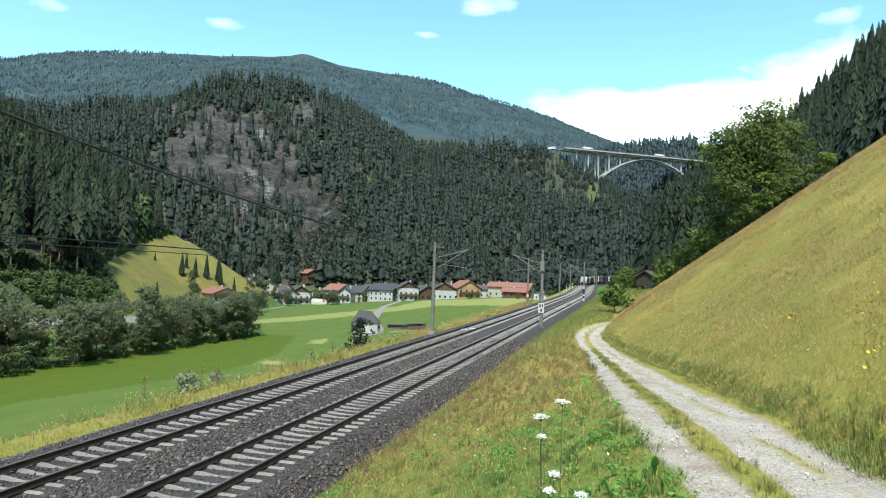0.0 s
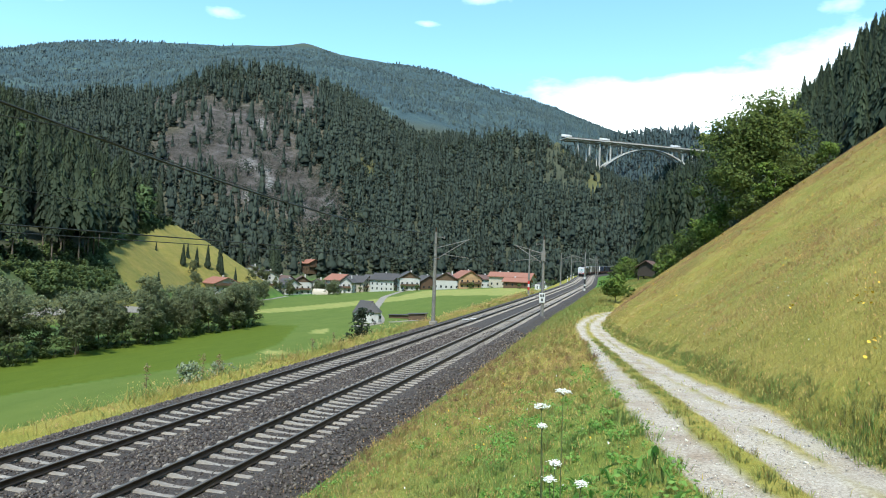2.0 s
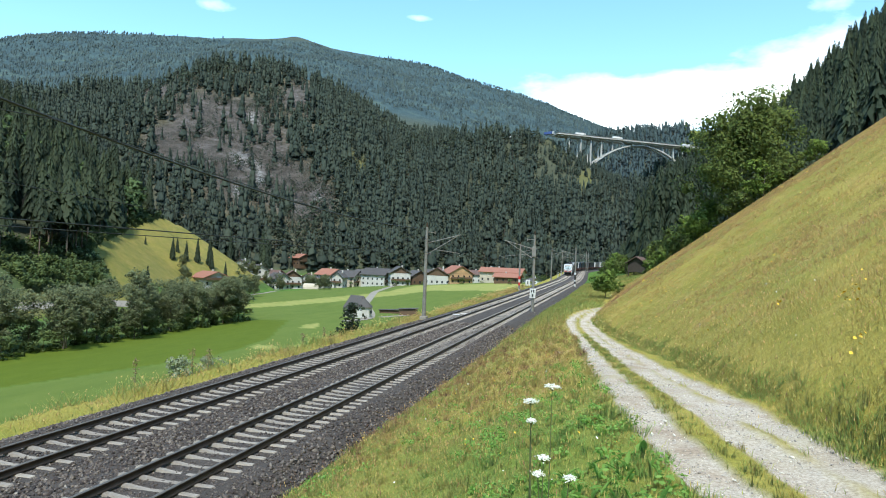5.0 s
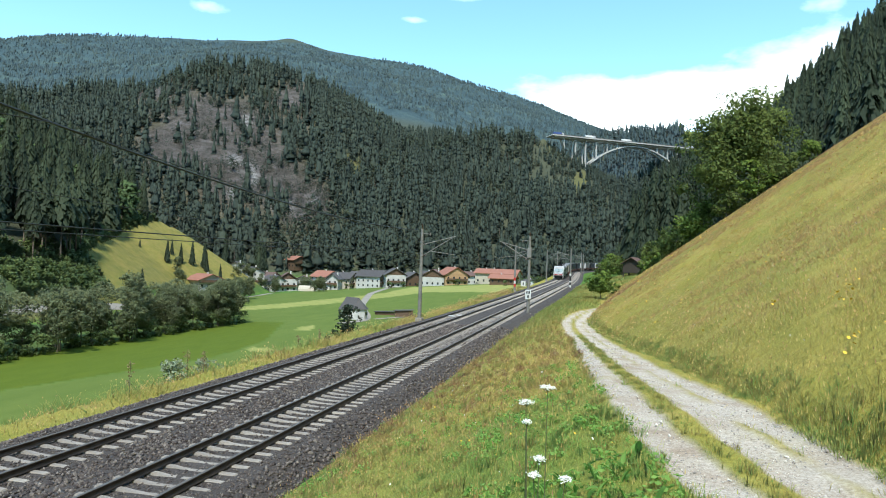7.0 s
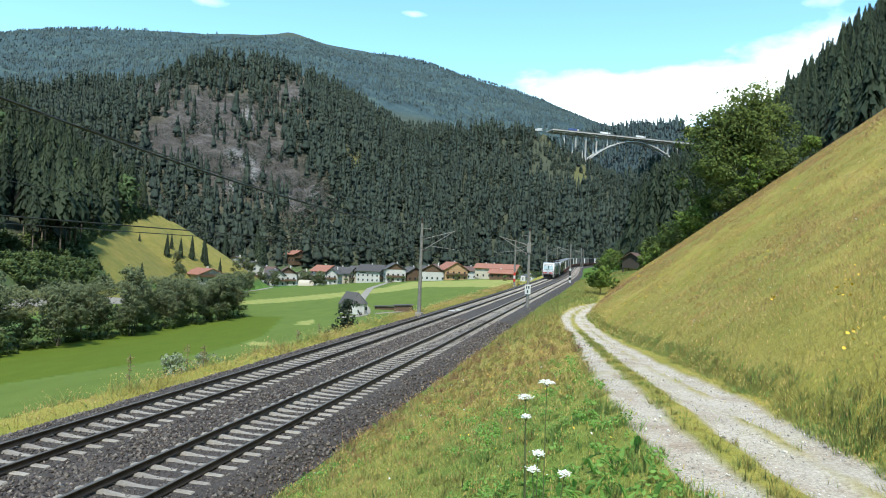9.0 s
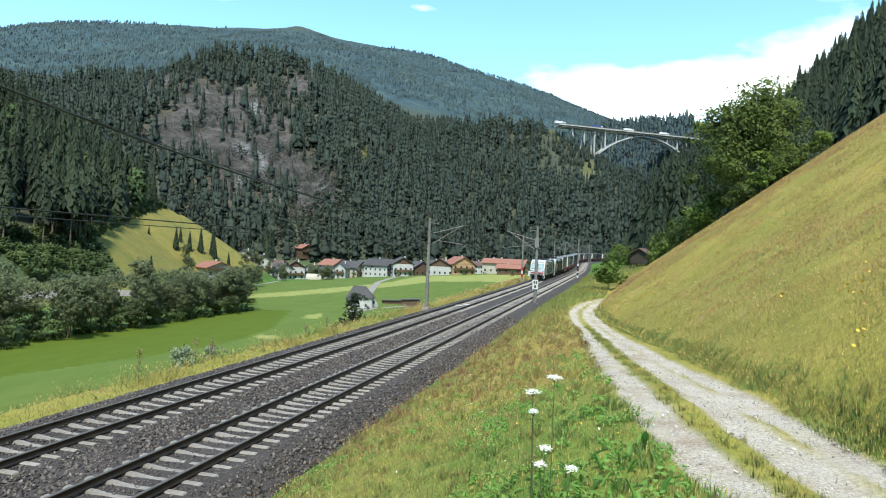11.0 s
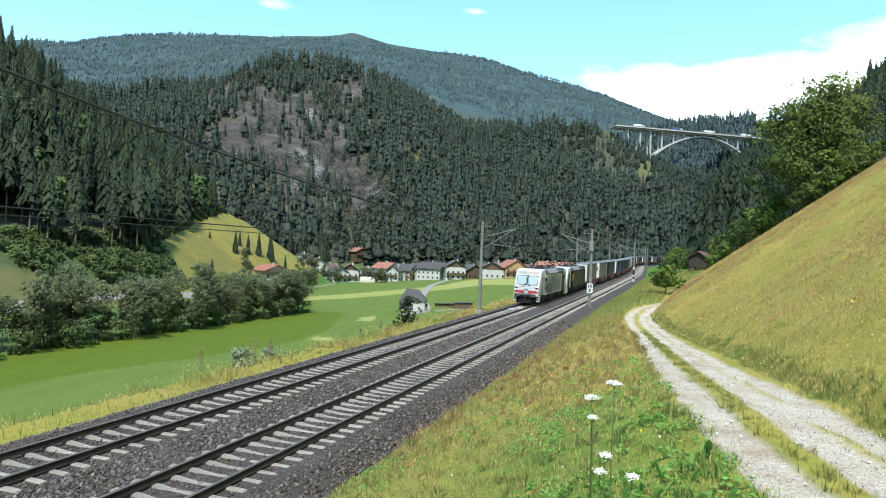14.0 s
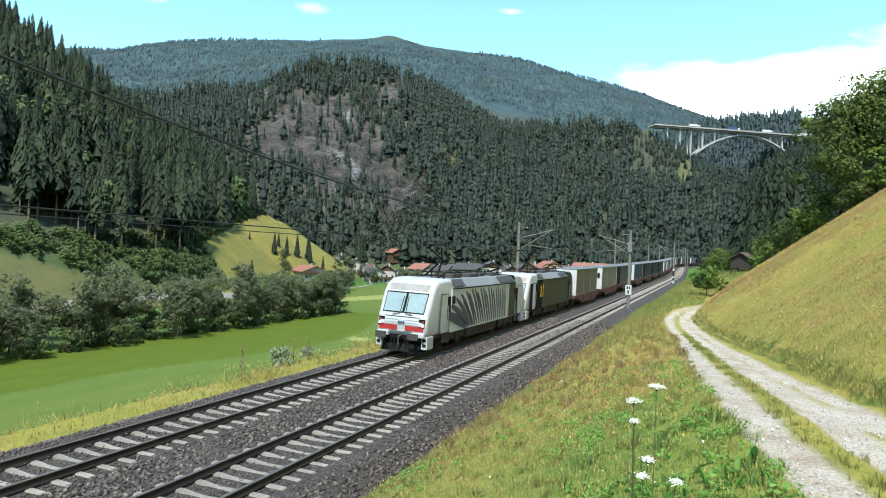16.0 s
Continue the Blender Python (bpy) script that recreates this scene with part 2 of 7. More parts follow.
def land(x, y):
    """Height of the ground at x, y (arrays)."""
    x, y = np.asarray(x, float), np.asarray(y, float)
    tx, tz = track_x(y), track_z(y)
    u = x - tx
    # valley floor, rising gently up the valley
    z = 0.15 * fbm(x, y, 60, 3, 1) + floor_height(x, y)
    for i, (crest, fall, bulge) in enumerate(RIDGES.values()):
        h = ridge_height(x, y, crest, fall, bulge)
        size = 300 if i in (2, 3) else 90
        rough = fbm(x, y, size, 5, 3 + i) * (0.10 * size)
        h = h + rough * np.clip((h - VALLEY) / 60, 0, 1)
        z = np.maximum(z, h)
    # shelf of the railway, and the slope between it and the valley
    near = y < 780
    shelf = tz - 0.75 + np.where(u < -19.5, (u + 19.5) * 0.62, 0)
    z = np.where(near & (u < -7.6), np.maximum(z, shelf), z)
    z = np.where(near & (u > -19.5) & (u < -7.6), tz - 0.75, z)
    # bank between the rails and the cart track, and the hillside above it
    foot = soft_interp(y, FOOT, 1.5)
    pz = np.where(y < 60, path_z(y), 1.5 + np.clip(y - 60, 0, 90) * 0.027 + np.clip(y - 150, 0, 400) * 0.01)
    low = tz - 0.75
    bank = low + np.clip((u + 7.6) / np.maximum(foot - 2.3 - tx + 7.6, 3), 0, 1) ** 0.9 * (pz - low)
    hill = pz + np.maximum(0, x - foot) * 0.74 + (0.17 * np.clip((x - foot) / 0.14, 0, 1) + 0.12 * np.clip(x - foot, 0, 1.2)) * (y < 66) * (x > foot)
    z = np.where(near & (u >= -7.6) & (x <= foot), bank, z)
    z = np.where(near & (x > foot), np.maximum(z, hill), z)
    return z


def land1(x, y):
    return float(land(np.array([x]), np.array([y]))[0])


def forested(x, y, z):
    """How densely conifers stand at a place: 0 none, 1 closed forest."""
    r, az = np.hypot(x, y), np.degrees(np.arctan2(x, y))
    d = np.zeros(x.shape)
    on_spur = (x < -150) & (y < 345) & (z > 0) & (r < 480)
    meadow = (az > -42.3) & (z < 8 + (az + 42) * 3.2)
    d = np.where(on_spur & ~meadow, 1.0, d)
    hill = (r > 425) & (r < 1020) & (z > -5) & (y > 250) & (az < 9)
    d = np.where(hill, 0.9, d)
    d = np.where((x > 8) & (z > 4) & (((y > 155) & (x < 42)) | (y > 255)), 1.0, d)
    d = np.where((x > 24) & (y > 108) & (z > 8) & (y < 300), 1.0, d)
    d = np.where((r >= 1020) & (r < 1500) & (az < 12), 0.75, d)
    d = np.where(r >= 1500, 0.8, d)
    d = np.where((r > 1180) & (r < 1340) & (az > 6.3) & (az < 8.4), 0.03, d)
    # the road over the bridge and the fields by the village stay free
    road = np.abs((x + 61) * 0.515 - (y - 811) * 0.857) < 11
    d = np.where(road & (y > 800) & (y < 1010) & (x > -66) & (x < 240), 0, d)
    road = np.abs((x + 61) * 0.447 + (y - 812) * 0.894) < 7
    d = np.where(road & (x <= -60) & (x > -210), 0, d)
    return d * (1 - 0.95 * bare(x, y, z))


def blob(x, y, cx, cy, rx, ry):
    return np.exp(-(((x - cx) / rx) ** 2 + ((y - cy) / ry) ** 2))


def bare(x, y, z):
    """Rock, scree and clearings in the forest of the hill, 0 to 1."""
    az, el = np.degrees(np.arctan2(x, y)), np.degrees(np.arctan2(z - EYE_H, np.hypot(x, y)))
    hill = (np.hypot(x, y) > 470) & (np.hypot(x, y) < 1010)
    b = 1.5 * blob(az, el, -31.0, 8.6, 5.2, 4.6) + 1.2 * blob(az, el, -25.3, 4.3, 2.0, 2.2) + 1.0 * blob(az, el, -39.5, 13.0, 2.6, 1.1)
    b = b + 0.8 * blob(az, el, -26.6, 13.4, 1.6, 1.6) + 1.0 * blob(az, el, -36.0, 9.5, 3.0, 3.0)
    b = np.clip(b, 0, 1.1) * np.clip(1.1 + 0.8 * fbm(x, y, 45, 4, 9), 0, 1.2)
    clear = 1.5 * blob(az, el, -21.8, 7.9, 1.0, 0.7) + 1.5 * blob(az, el, -1.9, 7.2, 0.5, 0.9)
    return np.clip((b + clear) * hill, 0, 1)


# ---------------------------------------------------------------- ground
def ground_material():
    m = bpy.data.materials.new("grassland")
    m.use_nodes = True
    nt = m.node_tree
    N, L = nt.nodes.new, nt.links.new
    b = nt.nodes["Principled BSDF"]
    b.inputs["Roughness"].default_value = 0.95
    b.inputs["Specular IOR Level"].default_value = 0.15
    co = N("ShaderNodeTexCoord")

    def noise_ramp(scale, stops, detail=6.0, rough=0.65, stretch=None):
        v = co.outputs["Object"]
        if stretch:
            mp = N("ShaderNodeMapping"); mp.inputs["Scale"].default_value = stretch
            L(v, mp.inputs["Vector"]); v = mp.outputs[0]
        n = N("ShaderNodeTexNoise"); n.inputs["Scale"].default_value = scale; n.inputs["Detail"].default_value = detail; n.inputs["Roughness"].default_value = rough
        L(v, n.inputs["Vector"])
        r = N("ShaderNodeValToRGB")
        while len(r.color_ramp.elements) < len(stops):
            r.color_ramp.elements.new(0.5)
        for e, (p, c) in zip(r.color_ramp.elements, stops):
            e.position, e.color = p, (*c, 1)
        L(n.outputs["Fac"], r.inputs[0])
        return r.outputs[0], n.outputs["Fac"]

    def mix(a, c, fac, mode="MIX"):
        x = N("ShaderNodeMix"); x.data_type, x.blend_type = "RGBA", mode
        if isinstance(fac, float):
            x.inputs["Factor"].default_value = fac
        else:
            L(fac, x.inputs["Factor"])
        L(a, x.inputs["A"]); L(c, x.inputs["B"])
        return x.outputs["Result"]

    def attr(name):
        a = N("ShaderNodeAttribute"); a.attribute_name = name
        return a.outputs["Fac"]

    lush, _ = noise_ramp(0.5, [(0.3, (0.055, 0.12, 0.022)), (0.5, (0.085, 0.17, 0.03)), (0.72, (0.14, 0.21, 0.045))])
    dry, f1 = noise_ramp(0.35, [(0.28, (0.22, 0.225, 0.045)), (0.45, (0.32, 0.275, 0.06)), (0.6, (0.38, 0.305, 0.08)), (0.78, (0.40, 0.275, 0.11))], 8)
    soil, _ = noise_ramp(0.05, [(0.3, (0.050, 0.058, 0.040)), (0.7, (0.076, 0.084, 0.054))])
    rock, f2 = noise_ramp(0.09, [(0.30, (0.058, 0.062, 0.046)), (0.44, (0.125, 0.112, 0.096)), (0.54, (0.185, 0.163, 0.147)), (0.64, (0.265, 0.240, 0.225)), (0.72, (0.50, 0.48, 0.46))], 10, 0.78, (1, 1, 0.35))
    grit, f3 = noise_ramp(26.0, [(0.3, (0.20, 0.168, 0.135)), (0.5, (0.48, 0.425, 0.36)), (0.7, (0.72, 0.66, 0.585))], 8, 0.8)
    mud, _ = noise_ramp(0.9, [(0.36, (0.60, 0.50, 0.40)), (0.5, (0.88, 0.85, 0.80)), (0.64, (1.0, 1.0, 0.99))], 7)
    grit = mix(grit, mud, 0.7, "MULTIPLY")
    fine, _ = noise_ramp(9.0, [(0.3, (0.5, 0.5, 0.5)), (0.7, (1.4, 1.4, 1.4))], 8, 0.75)
    wide, _ = noise_ramp(0.11, [(0.3, (0.75, 0.8, 0.75)), (0.7, (1.15, 1.08, 1.0))], 4)
    c = mix(lush, dry, attr("dry"))
    c = mix(c, fine, 0.7, "MULTIPLY")
    c = mix(c, wide, 0.8, "MULTIPLY")
    tilled, _ = noise_ramp(0.8, [(0.3, (0.072, 0.106, 0.010)), (0.7, (0.098, 0.134, 0.014))], 8, 0.65, (1, 0.15, 1))
    bright, _ = noise_ramp(0.3, [(0.3, (0.090, 0.132, 0.026)), (0.7, (0.124, 0.164, 0.036))], 8, 0.65, (1, 0.3, 1))
    mown, _ = noise_ramp(0.25, [(0.3, (0.20, 0.24, 0.06)), (0.7, (0.30, 0.29, 0.10))], 8)
    c = mix(c, tilled, attr("tilled"))
    c = mix(c, bright, attr("bright"))
    c = mix(c, mown, attr("mown"))
    c = mix(c, soil, attr("wood"))
    # far wooded ground, with the blue of the haze put into its colour
    haze_wood, f4 = noise_ramp(0.011, [(0.36, (0.034, 0.056, 0.064)), (0.5, (0.050, 0.080, 0.087)), (0.60, (0.066, 0.098, 0.094)), (0.70, (0.115, 0.150, 0.090))], 12, 0.75)
    c = mix(c, haze_wood, attr("haze_wood"))
    c = mix(c, rock, attr("rock"))
    pale, _ = noise_ramp(0.22, [(0.42, (0.16, 0.15, 0.14)), (0.52, (0.5, 0.49, 0.48)), (0.62, (0.72, 0.71, 0.70))], 8, 0.75)
    c = mix(c, pale, attr("scar"))
    c = mix(c, grit, attr("grit"))
    L(c, b.inputs["Base Color"])
    crag = N("ShaderNodeMath"); crag.operation = "MULTIPLY"
    L(f2, crag.inputs[0]); L(attr("rock"), crag.inputs[1])
    woods = N("ShaderNodeMath"); woods.operation = "MULTIPLY"
    L(f4, woods.inputs[0]); L(attr("haze_wood"), woods.inputs[1])
    wb = N("ShaderNodeBump"); wb.inputs["Strength"].default_value = 1.0; wb.inputs["Distance"].default_value = 6.0
    L(woods.outputs[0], wb.inputs["Height"])
    cb = N("ShaderNodeBump"); cb.inputs["Strength"].default_value = 1.0; cb.inputs["Distance"].default_value = 14.0
    L(crag.outputs[0], cb.inputs["Height"]); L(wb.outputs[0], cb.inputs["Normal"])
    bp = N("ShaderNodeBump"); bp.inputs["Strength"].default_value = 0.5; bp.inputs["Distance"].default_value = 0.05
    L(f3, bp.inputs["Height"]); L(cb.outputs[0], bp.inputs["Normal"]); L(bp.outputs[0], b.inputs["Normal"])
    return m


def path_mask(x, y):
    """How bare the cart track is: two wheel ruts with a grassy strip between."""
    px = path_x(y)
    w = fbm(x, y, 0.9, 4, 21)
    u = x - px + 0.10 * w
    left, right = np.clip((0.33 - np.abs(u + 0.45)) / 0.10, 0, 1), np.clip((0.62 - np.abs(u - 0.76)) / 0.12, 0, 1)
    weeds = np.exp(-((u - 0.78) / 0.08) ** 2) * np.clip(0.35 + 1.6 * fbm(x, y, 1.4, 3, 22), 0, 0.8)
    m = np.maximum(left, right) * np.clip(1.1 + 0.5 * w, 0, 1) * (1 - weeds)
    return m * (y < 70) * (y > -20)


SCARS = [(-30.55, 11.2, 0.4, 0.5), (-30.3, 7.2, 0.55, 0.35), (-31.4, 7.8, 0.6, 0.4), (-29.8, 6.4, 0.35, 0.55), (-31.5, 5.0, 0.4, 0.35), (-27.4, 4.2, 0.9, 0.4), (-24.8, 5.2, 0.5, 0.3), (-40.3, 11.5, 0.7, 0.3), (-42.5, 9.45, 0.3, 0.3)]


def scars(x, y, z):
    """Fresh white breaks in the rock face."""
    az, el = np.degrees(np.arctan2(x, y)), np.degrees(np.arctan2(z - EYE_H, np.hypot(x, y)))
    s = 0.0
    for a, e, ra, re in SCARS:
        s = s + blob(az, el, a, e, ra, re)
    return np.clip(s, 0, 1) * (np.hypot(x, y) > 470) * (np.hypot(x, y) < 1010)


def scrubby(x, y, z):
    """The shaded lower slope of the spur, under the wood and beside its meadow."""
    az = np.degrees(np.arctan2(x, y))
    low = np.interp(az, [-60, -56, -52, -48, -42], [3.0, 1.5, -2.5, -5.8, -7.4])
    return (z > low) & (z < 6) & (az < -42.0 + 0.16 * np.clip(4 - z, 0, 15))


def build_ground():
    fine = np.radians(np.arange(-64, 30, 0.28))
    coarse = np.radians(np.arange(30, 296, 5.0))
    az = np.concatenate([fine, coarse])
    r = np.concatenate([np.geomspace(1.2, 60, 185), np.geomspace(61, 520, 190), np.geomspace(530, 4700, 95)])
    A, Rr = np.meshgrid(az, r)
    X, Y = Rr * np.sin(A), Rr * np.cos(A)
    Z = land(X, Y)
    near = Rr < 60
    Z = Z + near * 0.05 * fbm(X, Y, 1.1, 4, 31) * (np.abs(X - track_x(Y) + 13) > 6)
    pm = path_mask(X, Y)
    Z = Z - 0.05 * pm
    n, m = A.shape
    V = np.stack([X, Y, Z], -1).reshape(-1, 3)
    V = np.vstack([V, [[0, 0, land1(0.0, 0.0)]]])
    idx = np.arange(n * m).reshape(n, m)
    nxt = np.roll(idx, -1, axis=1)
    F = np.stack([idx[:-1], nxt[:-1], nxt[1:], idx[1:]], -1).reshape(-1, 4)[:, ::-1]
    cap = np.stack([np.full(m, n * m), nxt[0], idx[0]], -1)[:, ::-1]
    me = np_mesh("ground", V, [F, cap], [ground_material()], smooth=True)
    x, y, z = V.T
    u = x - track_x(y)
    hillside = np.clip((u + 8) / 5, 0, 1) * (y < 140)
    lushness = np.exp(-((x - path_x(y) + 2.3) / 1.8) ** 2) * (y < 14) * (y > 0)
    dry = np.where(hillside > 0, 0.85 * hillside + 0.25 * fbm(x, y, 6, 4, 41) - 0.6 * lushness, 0.0)
    dry = np.where((u < -17) & (u > -27), 0.75, dry)
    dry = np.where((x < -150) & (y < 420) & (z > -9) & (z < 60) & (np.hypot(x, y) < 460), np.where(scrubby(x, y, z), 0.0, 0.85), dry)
    dry = np.where((x < -128) & (y < 190) & (z > VALLEY + 0.8) & ~scrubby(x, y, z) & (np.hypot(x, y) < 460), 0.7, dry)
    dry = np.where((np.hypot(x, y) > 1150) & (np.hypot(x, y) < 1400), 0.45, dry)
    wood = np.clip(forested(x, y, z) * 1.3, 0, 1)
    spur_slope = (x < -128) & ((x < -146) | (y < 190)) & (y < 345) & (z > VALLEY + 1) & (np.hypot(x, y) < 480)
    dry = np.where((np.hypot(x, y) > 470) & (np.hypot(x, y) < 1020), 0.75, dry)
    wood = np.where((np.hypot(x, y) > 470) & (np.hypot(x, y) < 1020) & (z > 0), np.maximum(wood, 0.45 + 0.4 * (bare(x, y, z) < 0.35)), wood)
    wood = np.where((z < VALLEY + 1.2) & (x < -93) & (x > -128) & (y < 158) & (y > 0), 0.45, wood)
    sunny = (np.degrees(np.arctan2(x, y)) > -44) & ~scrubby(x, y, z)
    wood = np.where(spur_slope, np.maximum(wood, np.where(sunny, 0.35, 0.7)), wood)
    wood = np.where((np.hypot(x, y) > 405) & (z > -9) & (y > 300) & (x < -20), np.maximum(wood, 0.75), wood)
    flat = z < floor_height(x, y) + 0.9
    edge = np.interp(y, [0, 66, 82, 102, 125, 163], [-73, -71.5, -68, -64.5, -68, -82.4]) + 0.5 * fbm(x, y, 25, 2, 61)
    top = 157.5 + (x + 97.5) * 0.4 + 0.5 * fbm(x, y, 20, 2, 62)
    dark_field = flat & (x < edge) & (x > -93) & (y > 0) & (y < top)
    bright = flat & ((y > np.minimum(top, 157)) | (x > edge)) & ~dark_field & (y > 0) & (y < 352) & (x > -150) & (x < -30)
    mown = flat & (np.abs(x + 100 + (y - 260) * -0.28) < 6 + (y - 190) * 0.03) & (y > 185) & (y < 335)
    mown = mown | (flat & (x > edge + 1) & (x < edge + 9) & (y > 112) & (y < 175) & (fbm(x, y, 16, 3, 63) > 0.22))
    mown = mown | (flat & (y > 300) & (y < 345) & (x > -100) & (x < -30))
    # share of the haze colour by distance, less over the high summit
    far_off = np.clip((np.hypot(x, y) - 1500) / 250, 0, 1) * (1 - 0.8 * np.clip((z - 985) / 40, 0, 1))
    data = {"haze_wood": far_off, "tilled": dark_field * 1.0, "bright": (bright & ~mown) * 1.0, "mown": mown * 1.0, "dry": np.clip(dry, 0, 1), "wood": wood, "rock": bare(x, y, z) * (np.degrees(np.arctan2(x, y)) < -22.8), "scar": scars(x, y, z), "grit": np.concatenate([pm.ravel(), [0]])}
    for k, v in data.items():
        a = me.attributes.new(k, "FLOAT", "POINT")
        a.data.foreach_set("value", np.asarray(v, np.float32))
    return tagged(new("ground", me), "grassy valley ground rising into meadows and wooded hills", "ground", kind="structure")


ground = build_ground()

# ---------------------------------------------------------------- railway
M_RAIL = material("rail_steel", [(0.3, (0.035, 0.028, 0.024)), (0.7, (0.075, 0.055, 0.045))], 3.0, 0.55, 0.1, 0.6)
M_RAIL_TOP = plain("worn_rail_head", (0.15, 0.135, 0.12), 0.5, 0.15, 2.0, 0.35)
M_SLEEPER = material("weathered_concrete", [(0.25, (0.20, 0.178, 0.152)), (0.75, (0.37, 0.335, 0.295))], 7.0, 0.9, 0.3, scale2=1.2, amount2=0.35, rnd=0.12)
M_BALLAST = material("ballast_stone", [(0.3, (0.028, 0.0225, 0.0195)), (0.5, (0.060, 0.049, 0.043)), (0.75, (0.125, 0.105, 0.093))], 18.0, 0.9, 0.9, detail=9, scale2=0.6, amount2=0.4, bump_dist=0.05)


CANT = math.radians(1.0)


def sweep(name, outline, centre, ys, mats, parent=None, mi=None, closed=True, cant=CANT):
    """An outline (lateral, height) drawn along the track at a lateral centre line."""
    ys = np.asarray(ys, float)
    o = np.array(outline, float)
    lat = centre + o[:, 0] * math.cos(cant)
    dz = o[:, 1] - o[:, 0] * math.sin(cant)
    X = track_x(ys)[:, None] + lat[None]
    Y = np.repeat(ys[:, None], len(o), 1)
    Z = track_z(ys)[:, None] + dz[None]
    V = np.stack([X, Y, Z], -1).reshape(-1, 3)
    n, k = X.shape
    idx = np.arange(n * k).reshape(n, k)
    nx = np.roll(idx, -1, 1) if closed else None
    if closed:
        F = np.stack([idx[:-1], nx[:-1], nx[1:], idx[1:]], -1)
    else:
        F = np.stack([idx[:-1, :-1], idx[:-1, 1:], idx[1:, 1:], idx[1:, :-1]], -1)
    F = F.reshape(-1, 4)[:, ::-1]
    mat_i = np.tile(mi, n - 1) if mi is not None else None
    ob = new(name, np_mesh(name, V, F, mats, mat_i))
    ob.parent = parent
    return ob


RAIL_YS = np.concatenate([np.arange(-60, 80, 4.0), np.arange(80, 760, 5.0)])
RAIL = [(-0.036, -0.001), (-0.026, 0.0), (0.026, 0.0), (0.036, -0.012), (0.034, -0.045), (0.009, -0.055), (0.009, -0.135), (0.07, -0.16), (0.07, -0.172), (-0.07, -0.172), (-0.07, -0.16), (-0.009, -0.135), (-0.009, -0.055), (-0.034, -0.045)]
RAIL_MI = [1, 1, 1] + [0] * 11


def sleeper_mesh():
    bm = bmesh.new()
    xs = [(-1.30, -0.05), (-1.26, 0.0), (-0.52, 0.0), (-0.30, -0.026), (-0.12, -0.036), (0.12, -0.036), (0.30, -0.026), (0.52, 0.0), (1.26, 0.0), (1.30, -0.05)]
    rows = []
    for x, h in xs:
        rows.append([bm.verts.new((x, -0.15, h - 0.16)), bm.verts.new((x, -0.072, h)), bm.verts.new((x, 0.072, h)), bm.verts.new((x, 0.15, h - 0.16))])
    for a, c in zip(rows[:-1], rows[1:]):
        for i in range(3):
            bm.faces.new((a[i], c[i], c[i + 1], a[i + 1]))
    bm.faces.new(rows[0]); bm.faces.new(rows[-1][::-1])
    bmesh.ops.recalc_face_normals(bm, faces=bm.faces)
    me = bpy.data.meshes.new("sleeper")
    bm.to_mesh(me); bm.free()
    me.materials.append(M_SLEEPER)
    return me


def build_track(name, centre, label):
    t = thing(name, label, "railway track", group="railway tracks", kind="structure")
    for k in (-0.7525, 0.7525):
        sweep("rail", [(k + a, b) for a, b in RAIL], centre, RAIL_YS, [M_RAIL, M_RAIL_TOP], t, RAIL_MI)
    me = sleeper_mesh()
    base = np.array([v.co[:] for v in me.vertices])
    polys = [list(p.vertices) for p in me.polygons]
    V, F4, start = [], [], 0
    y = 4.0 + (0.53 if centre == LEFT_TRACK else 0.17)
    k = 0
    while y < 330:
        x, z = track_x(y) + centre, track_z(y)
        yaw = -math.degrees(math.atan2(float(track_x(y + 1) - track_x(y - 1)), 2))
        m = pose(float(x), y, float(z) - 0.185, 0, math.degrees(CANT), yaw + rng.normal(0, 0.25))
        if k < 160:
            ob = new("sleeper", me)
            ob.parent = t
            ob.matrix_basis = m
        else:
            a = np.array(m)
            V.append(base @ a[:3, :3].T + a[:3, 3])
            F4.append(start)
            start += len(base)
        k += 1
        y += 0.6
    nb = len(base)
    quads = np.array([p for p in polys if len(p) == 4])
    faces = np.concatenate([quads + i for i in F4])
    ob = new("far_sleepers", np_mesh("far_sleepers", np.concatenate(V), faces, [M_SLEEPER]))
    ob.parent = t
    tagged(ob, kind="stuff")
    return t


def build_ballast():
    ys = np.concatenate([np.arange(-60, 8, 3.0), np.arange(8, 60, 0.35), np.arange(60, 760, 3.0)])
    o = [(-17.75, -1.0), (-17.3, -0.72), (-16.6, -0.36), (-16.2, -0.24)] + [(x, -0.236) for x in np.arange(-15.9, -8.3, 0.3)] + [(-8.15, -0.24), (-7.8, -0.42), (-7.3, -0.68), (-6.9, -0.95)]
    o = [(a - (-12.14), b) for a, b in o]
    ob = sweep("ballast_bed", o, -12.14, ys, [M_BALLAST], closed=False, cant=0)
    me = ob.data
    co = np.empty(len(me.vertices) * 3, np.float32)
    me.vertices.foreach_get("co", co)
    co = co.reshape(-1, 3)
    co[:, 2] += 0.022 * fbm(co[:, 0], co[:, 1], 0.5, 3, 51) + 0.015 * fbm(co[:, 0], co[:, 1], 2.2, 2, 52)
    me.vertices.foreach_set("co", co.ravel())
    me.update()
    return tagged(ob, "bed of dark grey crushed stone under the rails", "ballast", kind="structure")


ballast = build_ballast()
track_left = build_track("track_1", LEFT_TRACK, "steel rails on pale concrete sleepers in ballast")
track_right = build_track("track_2", RIGHT_TRACK, "steel rails on pale concrete sleepers in ballast")

